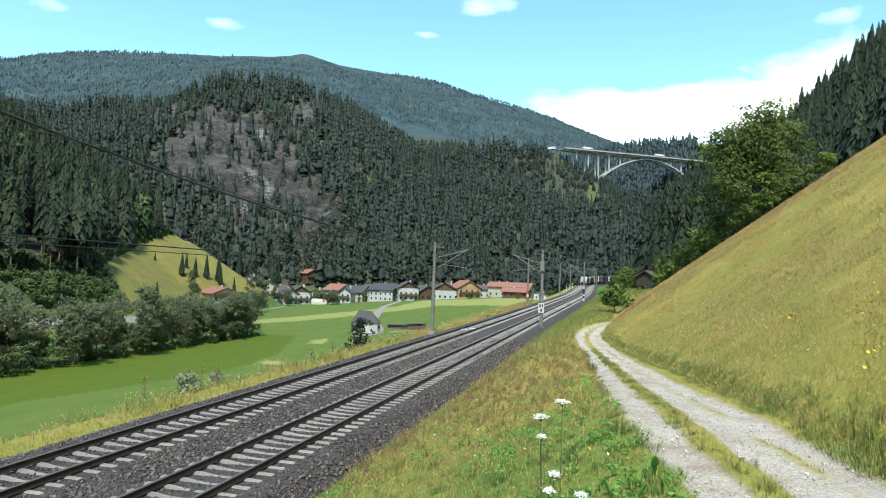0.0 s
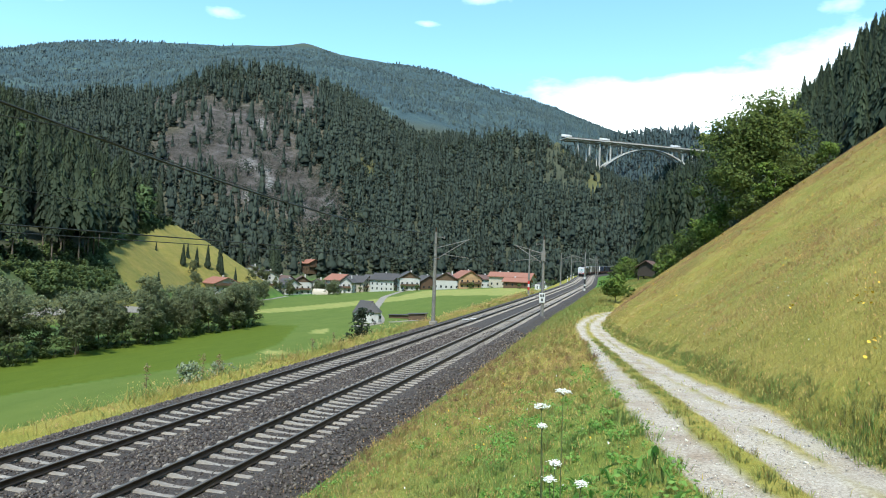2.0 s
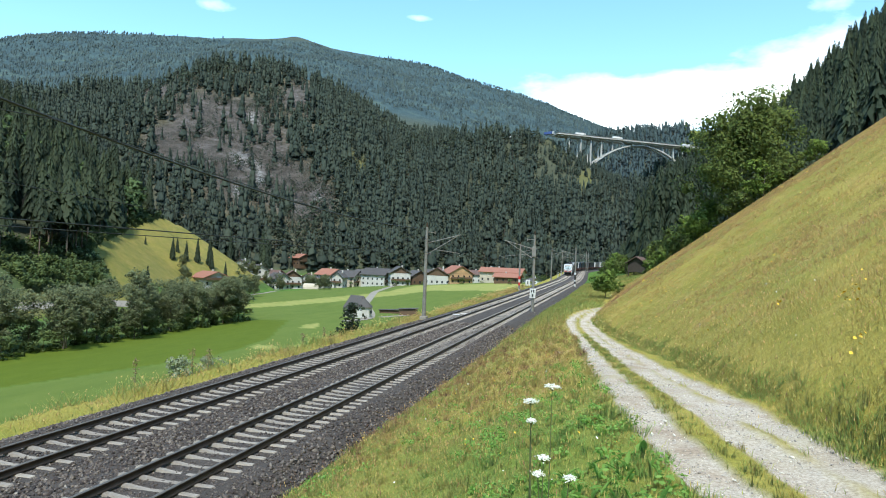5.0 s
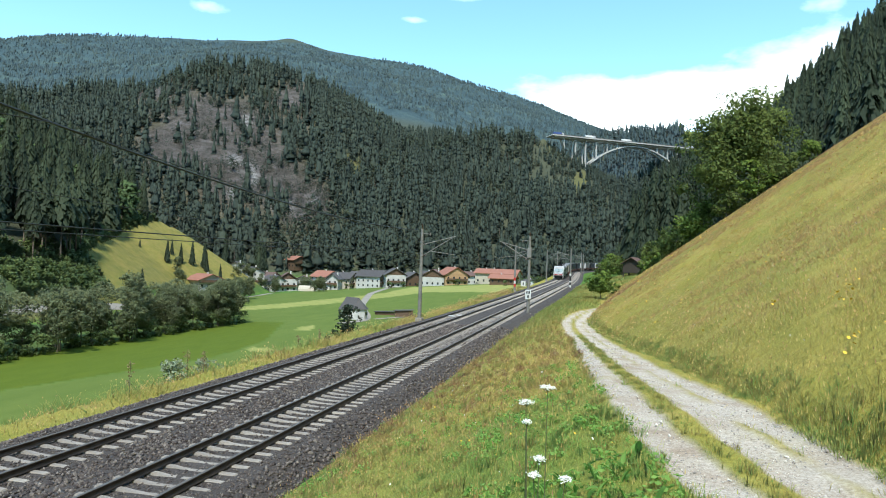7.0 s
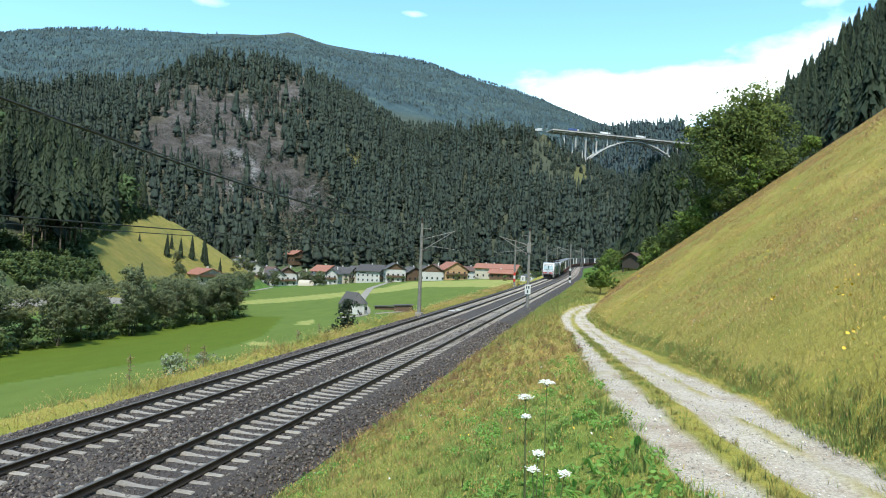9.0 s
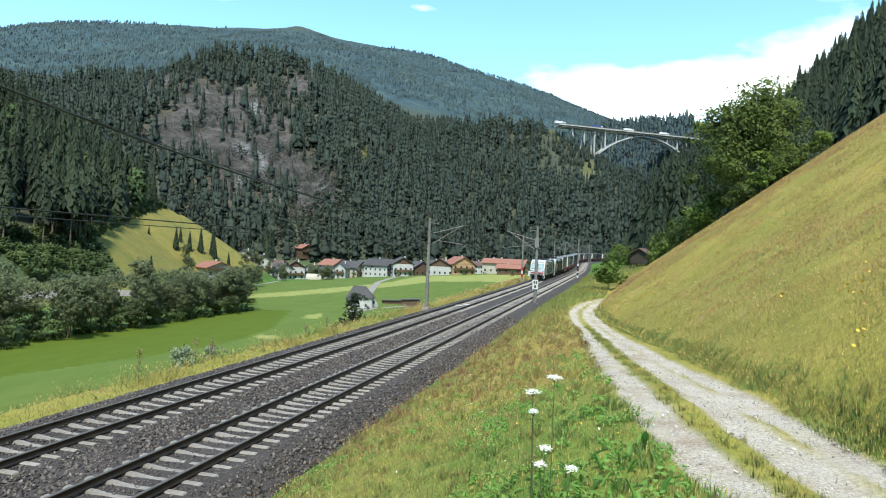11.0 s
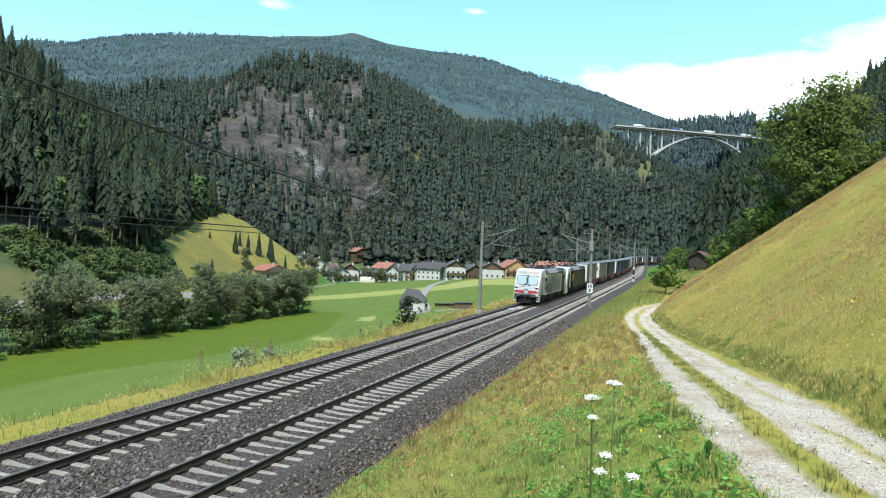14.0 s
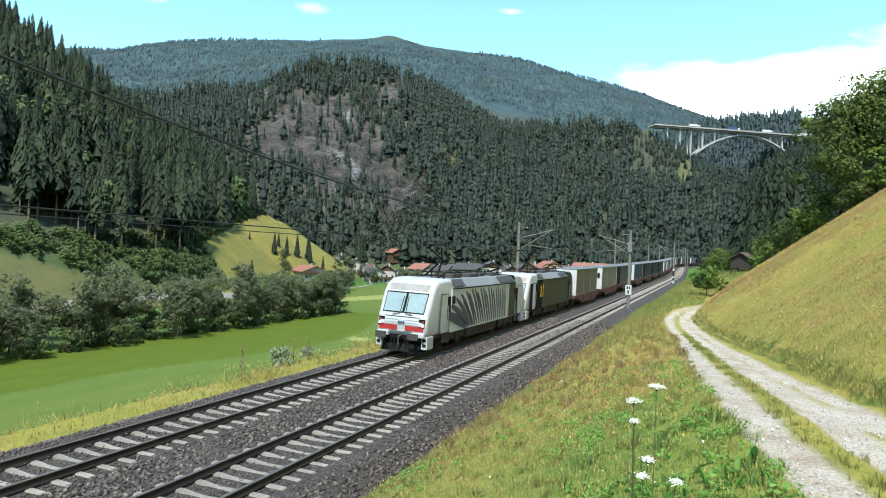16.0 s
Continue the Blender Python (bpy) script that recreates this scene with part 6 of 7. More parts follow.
    x = soft_interp(y, FOOT, 1.5) + g.normal(0.06, 0.13, 900)
    x, y, h, lean, aim, tone = tufts(x, y, 34, g.uniform(0.08, 0.2, 900), g.uniform(0.10, 0.26, 900), 0.20 + g.normal(0, 0.13, 900), 16)
    r = np.hypot(x, y)
    blades("verge_tufts", x, y, h, np.maximum(0.0026, r * 0.00034), tone, "tufts of rank grass hanging over the edge of the cart track", 17, 0.04, lean, aim)
    # strip between the wheel ruts and their ragged edges
    x, y, r, g = sow(90000, -12, 40, 3.5, 68, -0.1, 603)
    u = x - path_x(y)
    m = path_mask(x, y)
    inside = (u > -0.82) & (x < soft_interp(y, FOOT, 1.5))
    keep = inside & (m < 0.5) & (y < 66)
    keep |= inside & (g.random(len(x)) < 0.05) & (fbm(x, y, 0.7, 3, 77) > 0.12)
    x, y, r = x[keep], y[keep], r[keep]
    n = len(x)
    tone = 0.30 + 0.3 * fbm(x, y, 0.6, 3, 78) + g.normal(0, 0.1, n)
    blades("track_grass", x, y, g.uniform(0.03, 0.12, n), np.maximum(0.003, r * 0.0004) * g.uniform(0.7, 1.4, n), np.clip(tone, 0, 0.9), "short trodden grass between the wheel ruts", 3)
    y = 4.0 + 36 * g.random(420) ** 1.5
    x = path_x(y) + g.normal(-0.02, 0.09, 420)
    edge = g.random(420) < 0.35
    x = np.where(edge, path_x(y) - 0.76 + g.normal(0, 0.07, 420), x)
    x, y, h, lean, aim, tone = tufts(x, y, 26, g.uniform(0.06, 0.15, 420), g.uniform(0.06, 0.17, 420), 0.24 + g.normal(0, 0.12, 420), 18)
    blades("track_tufts", x, y, h, np.maximum(0.0028, np.hypot(x, y) * 0.00036), tone, "small green tufts along the ruts of the cart track", 19, 0.0, lean, aim)
    # far shoulder of the railway
    g = np.random.default_rng(604)
    n = 42000
    y = g.uniform(8, 150, n) ** 1.0
    x = track_x(y) + g.uniform(-25, -17.5, n)
    tone = 0.34 + 0.5 * fbm(x, y, 4, 3, 79) + g.normal(0, 0.14, n)
    r = np.hypot(x, y)
    blades("shoulder_grass", x, y, g.uniform(0.2, 0.7, n) * (0.6 + 0.8 * (fbm(x, y, 3, 2, 70) > 0)), r * 0.00042 * g.uniform(0.7, 1.5, n), np.clip(tone, 0, 0.95), "tall dry grass and weeds along the ballast", 4, 0.2)
    # grass between the line and the young trees further on
    n = 30000
    y = g.uniform(40, 170, n)
    x = track_x(y) - 7.0 + g.uniform(0, 1, n) * np.maximum(1, soft_interp(y, FOOT, 1.5) + 6.5)
    tone = 0.28 + 0.2 * fbm(x, y, 5, 3, 80) + g.normal(0, 0.1, n)
    r = np.hypot(x, y)
    keep = (x - track_x(y) > -7.0) & ~((np.abs(x - path_x(y) - 0.3) < 1.25) & (y < 70))
    blades("hollow_grass", x[keep], y[keep], g.uniform(0.2, 0.5, keep.sum()), (r * 0.0005 * g.uniform(0.7, 1.4, n))[keep], np.clip(tone, 0, 0.9)[keep], "fresh green grass in the hollow beside the line", 5)


M_BROAD = leaf_material("broad_leaves", (0.17, 0.32, 0.06), (0.34, 0.53, 0.14), 0.5)
build_grass()

# ---------------------------------------------------------------- flowers and big leaves
M_UMBEL = plain("umbel_white", (0.82, 0.82, 0.74), 0.8, 0.06, 40)
M_STEM = plain("plant_stem", (0.10, 0.12, 0.04), 0.7, 0.2, 20)
M_PETAL = plain("yellow_petal", (0.75, 0.48, 0.03), 0.6, 0.1, 20)
M_DAISY = plain("white_petal", (0.8, 0.8, 0.76), 0.6, 0.05, 20)


def umbel(x, y, top, width, lean, seed):
    """A hogweed plant: stem, rays, and a flat head of many small flowers."""
    gz = land1(x, y)
    t = thing("hogweed", "white-flowered hogweed with a tall thin stem in the grass", "flower", pose(x, y, gz), "hogweed plants")
    g = np.random.default_rng(seed)
    h = top - gz
    bend = Vector((lean, 0, 0))
    bm = bmesh.new()
    rod(bm, (0, 0, -0.05), bend * 0.4 + Vector((0, 0, h * 0.55)), 0.006, 0.005, 6)
    rod(bm, bend * 0.4 + Vector((0, 0, h * 0.55)), bend + Vector((0, 0, h - 0.05)), 0.005, 0.003, 6)
    part("stem", bm, M_STEM, t)
    bm = bmesh.new()
    heads = []
    for i in range(16):
        a, rr = i * 2.4, width * math.sqrt((i + 0.5) / 16)
        e = bend + Vector((rr * math.cos(a), rr * math.sin(a), h - 0.005 - 0.02 * (rr / width) ** 2))
        rod(bm, bend + Vector((0, 0, h - 0.05)), e, 0.0012, None, 4)
        heads.append(e)
    part("rays", bm, M_STEM, t)
    bm = bmesh.new()
    for e in heads:
        for _ in range(9):
            p = e + Vector((g.normal(0, 0.012), g.normal(0, 0.012), g.normal(0.004, 0.004)))
            bmesh.ops.create_icosphere(bm, subdivisions=1, radius=g.uniform(0.004, 0.007), matrix=Matrix.Translation(p) @ Matrix.Diagonal((1, 1, 0.6, 1)))
    part("flower_head", bm, M_UMBEL, t, "flat white flower head")
    return t


umbel(-0.37, 5.25, 4.35, 0.058, 0.0, 1)
umbel(-0.51, 5.2, 4.23, 0.05, -0.02, 2)
umbel(-0.49, 5.1, 4.10, 0.022, -0.02, 6)
umbel(-0.38, 4.75, 3.93, 0.034, 0.0, 3)
umbel(-0.36, 4.6, 3.86, 0.03, -0.04, 4)
umbel(-0.24, 4.65, 3.84, 0.036, 0.05, 5)
umbel(-0.22, 4.35, 3.68, 0.03, 0.02, 7)


def broad_leaf(x, y, length, width, yaw, tilt, tone):
    """One big upright leaf with a midrib fold."""
    gz = land1(x, y)
    t = thing("dock_leaf", "broad fresh green dock leaf among the grass", "leaf", pose(x, y, gz, 0, 0, yaw), "dock leaves")
    n = 7
    V, F = [], []
    for i in range(n):
        f = i / (n - 1)
        w = width * math.sin(math.pi * min(0.98, 0.08 + 0.9 * f)) ** 0.8
        yy, zz = length * f * math.sin(tilt * (0.5 + 0.8 * f)), length * f * math.cos(tilt * (0.5 + 0.8 * f))
        V += [(-w, yy - 0.012, zz), (0, yy + 0.012, zz), (w, yy - 0.012, zz)]
    for i in range(n - 1):
        a = i * 3
        F += [(a, a + 1, a + 4, a + 3), (a + 1, a + 2, a + 5, a + 4)]
    me = crown_mesh("blade", np.array(V), np.array(F), np.full(len(V), tone), M_BROAD)
    ob = new("blade", me); ob.parent = t


g4 = np.random.default_rng(8)
broad_leaf(0.08, 4.7, 0.26, 0.05, 150, 0.25, 0.9)
for i in range(300):
    x, y = g4.normal(-0.15, 0.48), g4.uniform(3.4, 6.8)
    if x > path_x(y) - 0.85 or np.hypot(x, y) < 3.3:
        continue
    broad_leaf(x, y, g4.uniform(0.08, 0.22), g4.uniform(0.014, 0.036), g4.uniform(0, 360), g4.uniform(0.3, 1.2), g4.uniform(0.0, 0.7))


def small_flowers(name, x, y, size, mat, label, seed, lift=(0.25, 0.5)):
    """Small flower heads over the grass, too many to count."""
    g = np.random.default_rng(seed)
    n = len(x)
    z = land(x, y) + g.uniform(lift[0], lift[1], n)
    V, F = [], []
    k = 6
    ang = np.arange(k) / k * 6.283
    c = np.stack([x, y, z], -1)
    tilt = g.normal(0, 0.5, (n, 2))
    ring = [np.stack([x + size * np.cos(a), y + size * np.sin(a), z + size * (0.35 + tilt[:, 0] * np.cos(a) + tilt[:, 1] * np.sin(a))], -1) for a in ang]
    V = np.stack([c] + ring, 1).reshape(-1, 3)
    i = np.arange(n)[:, None] * (k + 1)
    F = np.concatenate([i + [0, 1 + j, 1 + (j + 1) % k] for j in range(k)])
    tagged(new(name, np_mesh(name, V, F, [mat])), label, "flowers", kind="stuff")


def build_flowers():
    g = np.random.default_rng(81)
    x, y, r, _ = sow(420, 1, 24, 7, 60, 0.4, 82)
    keep = (x > soft_interp(y, FOOT, 1.5) + 0.6) & (fbm(x, y, 5, 2, 83) > -0.1)
    x, y, r = x[keep], y[keep], r[keep]
    cl = [(3.99, 12.75), (4.03, 12.5), (4.0, 12.1), (4.13, 12.4), (3.7, 11.6), (3.9, 16.7), (3.15, 9.3), (3.08, 9.2), (2.96, 20.5), (3.2, 18.5)]
    for a, b in cl:
        x, y = np.append(x, a + g.normal(0, 0.06, 3)), np.append(y, b + g.normal(0, 0.15, 3))
    r = np.hypot(x, y)
    small_flowers("yellow_flowers", x, y, np.where(np.arange(len(x)) >= len(x) - 30, 0.026, np.maximum(0.011, r * 0.0009)) * g.uniform(0.6, 1.1, len(x)), M_PETAL, "scattered small yellow flowers in the meadow", 1, (0.3, 0.5))
    x, y, r, _ = sow(260, -40, 2, 5, 30, 0.2, 84)
    keep = (x - track_x(y) > -6.2) & (x < path_x(y) - 1.2)
    x, y = x[keep], y[keep]
    x, y = np.append(x, -1.55 + g.normal(0, 0.16, 16)), np.append(y, 9.3 + g.normal(0, 0.3, 16))
    r = np.hypot(x, y)
    small_flowers("bank_yellow_flowers", x, y, np.maximum(0.010, r * 0.0009) * g.uniform(0.6, 1.1, len(x)), M_PETAL, "scattered yellow flowers on the grassy bank", 2, (0.25, 0.45))
    x, y, r, _ = sow(110, -40, 20, 4, 25, 0.2, 85)
    keep = ((x - track_x(y) > -6.2) & (x < path_x(y) - 1.2)) | (x > soft_interp(y, FOOT, 1.5) + 0.5)
    x, y = x[keep], y[keep]
    small_flowers("daisies", x, y, np.maximum(0.010, np.hypot(x, y) * 0.0008), M_DAISY, "scattered small white daisies in the grass", 3, (0.2, 0.4))
    g = np.random.default_rng(86)
    n = 110
    y = g.uniform(30, 130, n)
    x = track_x(y) + g.uniform(-22, -18, n)
    keep = fbm(x, y, 6, 3, 87) > 0.02
    small_flowers("shoulder_flowers", x[keep], y[keep], np.minimum(0.04, np.hypot(x, y) * 0.0007)[keep], M_PETAL, "yellow flowering weeds along the shoulder of the line", 4, (0.3, 0.8))


build_flowers()

# ---------------------------------------------------------------- loose stones
M_STONE = material("loose_ballast", [(0.2, (0.040, 0.032, 0.028)), (0.5, (0.075, 0.062, 0.055)), (0.8, (0.27, 0.235, 0.21))], 9.0, 0.9, 0.3, island=0.7)
M_GRIT = material("pale_gravel", [(0.25, (0.33, 0.30, 0.26)), (0.75, (0.62, 0.58, 0.52))], 14.0, 0.9, 0.3, island=0.6)


def stones(name, x, y, z, s, mat, label, seed):
    g = np.random.default_rng(seed)
    n = len(x)
    base = np.array([(1, 0, 0), (-1, 0, 0), (0, 1, 0), (0, -1, 0), (0, 0, 1), (0, 0, -1)], float)
    tri = np.array([(0, 2, 4), (2, 1, 4), (1, 3, 4), (3, 0, 4), (2, 0, 5), (1, 2, 5), (3, 1, 5), (0, 3, 5)])
    K = base[None] * (s[:, None, None] * g.uniform(0.55, 1.2, (n, 6, 1))) + g.normal(0, 0.25, (n, 6, 3)) * s[:, None, None]
    a = g.uniform(0, 6.283, n)
    ca, sa = np.cos(a)[:, None], np.sin(a)[:, None]
    V = np.stack([x[:, None] + K[..., 0] * ca - K[..., 1] * sa, y[:, None] + K[..., 0] * sa + K[..., 1] * ca, z[:, None] + K[..., 2] * 0.8], -1).reshape(-1, 3)
    F = (tri[None] + (np.arange(n) * 6)[:, None, None]).reshape(-1, 3)
    tagged(new(name, np_mesh(name, V, F, [mat])), label, "stones", kind="stuff")


def bed_height(u):
    xs = [-17.75, -17.3, -16.6, -16.2, -15.9, -8.3, -8.15, -7.8, -7.3, -6.9]
    return np.interp(u, xs, [-1.0, -0.72, -0.36, -0.245, -0.236, -0.236, -0.25, -0.42, -0.68, -0.95])


def build_stones():
    g = np.random.default_rng(91)
    n = 46000
    y = 8 + (g.random(n) ** 1.6) * 50
    u = g.uniform(-17.9, -6.7, n)
    z = bed_height(u) + 0.01
    keep = np.ones(n, bool)
    for c in (LEFT_TRACK, RIGHT_TRACK):
        for k in (-0.7525, 0.7525):
            keep &= np.abs(u - c - k) > 0.11
    # keep the tops of the sleepers clear
    for c, ph in ((LEFT_TRACK, 4.53), (RIGHT_TRACK, 4.17)):
        on = (np.abs(u - c) < 1.32) & (np.abs((y - ph + 0.3) % 0.6 - 0.3) < 0.17)
        keep &= ~(on & ((np.abs(u - c) > 0.5) | (g.random(n) < 0.75)))
    u, y, z = u[keep], y[keep], z[keep]
    s = g.uniform(0.026, 0.05, len(u)) * (1 + np.clip(y - 25, 0, 60) * 0.02)
    side = (u > -8.3) | (u < -16.1) | (np.abs(u + 12.14) < 0.75)
    s = np.where(side, s * g.uniform(1.1, 2.1, len(u)), s)
    stones("ballast_stones", u + track_x(y), y, z + track_z(y), s, M_STONE, "loose sharp grey ballast stones between the sleepers", 1)
    x, y, r, g = sow(36000, -10, 45, 3.2, 36, -0.1, 92)
    m = path_mask(x, y)
    keep = m > 0.2
    x, y, r = x[keep], y[keep], r[keep]
    s = g.uniform(0.005, 0.013, len(x)) * (1 + 1.1 * (g.random(len(x)) < 0.05)) * np.maximum(1, r / 17)
    stones("path_gravel", x, y, land(x, y) - 0.045, s, M_GRIT, "pale crushed gravel in the wheel ruts", 2)


build_stones()

# ---------------------------------------------------------------- train
RUN = [(0, 320), (3.5, 260), (7, 199), (8.5, 172), (11, 128), (12.5, 99.5), (13.5, 80), (14.5, 60.2), (16, 30.1)]
RUN_FIT = np.polyfit(*np.array(RUN, float).T, 3)


def head_y(t):
    """Where the front of the train stands at t seconds."""
    return float(np.polyval(RUN_FIT, t))


def rail_pose(y, half, dz=0.0):
    """The pose of a vehicle whose middle is at y and whose bogies stand half either way."""
    xa, xb = float(track_x(y - half)), float(track_x(y + half))
    za, zb = float(track_z(y - half)), float(track_z(y + half))
    yaw = -math.degrees(math.atan2(xb - xa, 2 * half))
    rise = math.degrees(math.atan2(zb - za, 2 * half))
    return pose((xa + xb) / 2 + LEFT_TRACK, y, (za + zb) / 2 + dz, rise, math.degrees(CANT), yaw)


M_WHITE = material("white_loco_paint", [(0.3, (0.45, 0.46, 0.47)), (0.7, (0.54, 0.55, 0.56))], 1.6, 0.35, 0.03, scale2=0.35, amount2=0.15)
M_STRIPE = plain("slate_blue_stripe", (0.028, 0.038, 0.09), 0.35, 0.08)
M_OLIVE = material("dull_olive_paint", [(0.3, (0.026, 0.025, 0.014)), (0.7, (0.044, 0.041, 0.023))], 1.2, 0.5, 0.04, scale2=0.3, amount2=0.3)
M_SOOT = plain("sooty_black", (0.012, 0.012, 0.012), 0.9, 0.2, spec=0.15)
M_UNDER = material("brake_dust_grey", [(0.3, (0.035, 0.03, 0.027)), (0.7, (0.075, 0.065, 0.056))], 4.0, 0.85, 0.2)
M_ROOFG = plain("grey_roof_paint", (0.22, 0.225, 0.235), 0.5, 0.1)
M_ROOFD = plain("dark_roof_grille", (0.06, 0.06, 0.062), 0.7, 0.15)
# pale cyan base colour stands in for sky mirrored in dark glass
M_SCREEN = plain("sky_pale_windscreen", (0.30, 0.38, 0.39), 0.08, 0.08, spec=1.0)
M_LRED = plain("red_front_band", (0.45, 0.035, 0.035), 0.4, 0.08)
M_STEEL = plain("worn_steel", (0.20, 0.20, 0.20), 0.45, 0.15, metal=0.7)
M_DUST = material("dusty_paint", [(0.3, (0.24, 0.225, 0.215)), (0.7, (0.36, 0.345, 0.335))], 3.0, 0.7, 0.05)
M_CHROME = plain("pale_grey_trim", (0.26, 0.27, 0.29), 0.4, 0.05)


def lamp_material():
    m = bpy.data.materials.new("headlight_glow")
    m.use_nodes = True
    b = m.node_tree.nodes["Principled BSDF"]
    b.inputs["Base Color"].default_value = (0.9, 0.9, 0.85, 1)
    b.inputs["Emission Color"].default_value = (1.0, 0.96, 0.85, 1)
    b.inputs["Emission Strength"].default_value = 0.35
    return m


M_LAMP = lamp_material()
NOSE = [(-9.33, 0.98), (-9.46, 1.25), (-9.48, 1.6), (-9.36, 2.02), (-8.78, 3.22), (-8.50, 3.58), (-7.95, 3.82), (-7.0, 3.86)]


def nose_y(z):
    return float(np.interp(z, [q[1] for q in NOSE], [q[0] for q in NOSE]))


def shell(bm, half, bevel):
    prof = NOSE + [(-y, z) for y, z in NOSE[::-1]]
    prism(bm, prof, -half, half, axis="x")
    es = [e for e in bm.edges if abs(e.verts[0].co.x - e.verts[1].co.x) < 1e-5]
    bmesh.ops.bevel(bm, geom=es, offset=bevel, segments=4, affect="EDGES", profile=0.6)
    for v in bm.verts:
        k = max(0.0, abs(v.co.y) - 8.0)
        v.co.x *= 1 - 0.055 * k
        if v.co.z > 3.0 and abs(v.co.y) < 9:
            v.co.x *= 1 - 0.10 * (v.co.z - 3.0)
    return bm


def cut(bm, axis, at, keep_above):
    n = [0, 0, 0]
    n[axis] = 1
    p = [0, 0, 0]
    p[axis] = at
    bmesh.ops.bisect_plane(bm, geom=bm.verts[:] + bm.edges[:] + bm.faces[:], plane_co=p, plane_no=n, clear_inner=keep_above, clear_outer=not keep_above)
    return bm


def ribbon(bm, pts, widths, x, thick=0.006):
    """A flat stripe on a side wall along points (y, z)."""
    L, R = [], []
    for i, (p, w) in enumerate(zip(pts, widths)):
        a, b = pts[max(0, i - 1)], pts[min(len(pts) - 1, i + 1)]
        d = Vector((b[0] - a[0], b[1] - a[1])).normalized()
        n = Vector((-d.y, d.x)) * w / 2
        L.append((p[0] + n.x, p[1] + n.y)); R.append((p[0] - n.x, p[1] - n.y))
    prism(bm, L + R[::-1], x - thick, x + thick, axis="x")


def pantograph(t, y, up):
    head = 5.68 if up else 4.5
    bm = bmesh.new()
    knee = Vector((0, y + 1.2, 3.98 + (head - 3.98) * 0.5))
    rod(bm, (-0.35, y - 0.3, 3.98), knee, 0.07, 0.055, 6)
    rod(bm, (0.35, y - 0.3, 3.98), knee, 0.07, 0.055, 6)
    rod(bm, knee, (-0.4, y - 0.1, head - 0.1), 0.05, 0.035, 6)
    rod(bm, knee, (0.4, y - 0.1, head - 0.1), 0.05, 0.035, 6)
    box(bm, -0.5, 0.5, y - 0.7, y + 0.5, 3.93, 3.99)
    p = part("pantograph", bm, M_SOOT, t)
    for dy in (-0.35, 0.15):
        bm = bmesh.new()
        rod(bm, (-0.6, y + dy, head), (0.6, y + dy, head), 0.04, None, 6)
        for s in (-1, 1):
            rod(bm, (0.6 * s, y + dy, head), (0.97 * s, y + dy, head - 0.25), 0.02, None, 6)
        part("collector_bow", bm, M_SOOT, p)


def bogie(t, y, r=0.625, wheelbase=3.0, half=1.15):
    bm = bmesh.new()
    for s in (-1, 1):
        box(bm, s * half - 0.1, s * half + 0.1, y - wheelbase / 2 - 0.8, y + wheelbase / 2 + 0.8, 0.5, 0.78, 0.03)
        for k in (-1, 0, 1):
            box(bm, s * half - 0.16, s * half + 0.16, y + k * wheelbase / 2 - 0.25, y + k * wheelbase / 2 + 0.25, 0.38, 0.95, 0.04)
    box(bm, -half, half, y - 0.5, y + 0.5, 0.55, 0.85)
    b = part("bogie", bm, M_UNDER, t)
    for k in (-1, 1):
        for s in (-1, 1):
            bm = bmesh.new()
            rod(bm, (s * 0.69, y + k * wheelbase / 2, r), (s * 0.82, y + k * wheelbase / 2, r), r, r, 18)
            part("wheel", bm, M_UNDER, b)
    return b


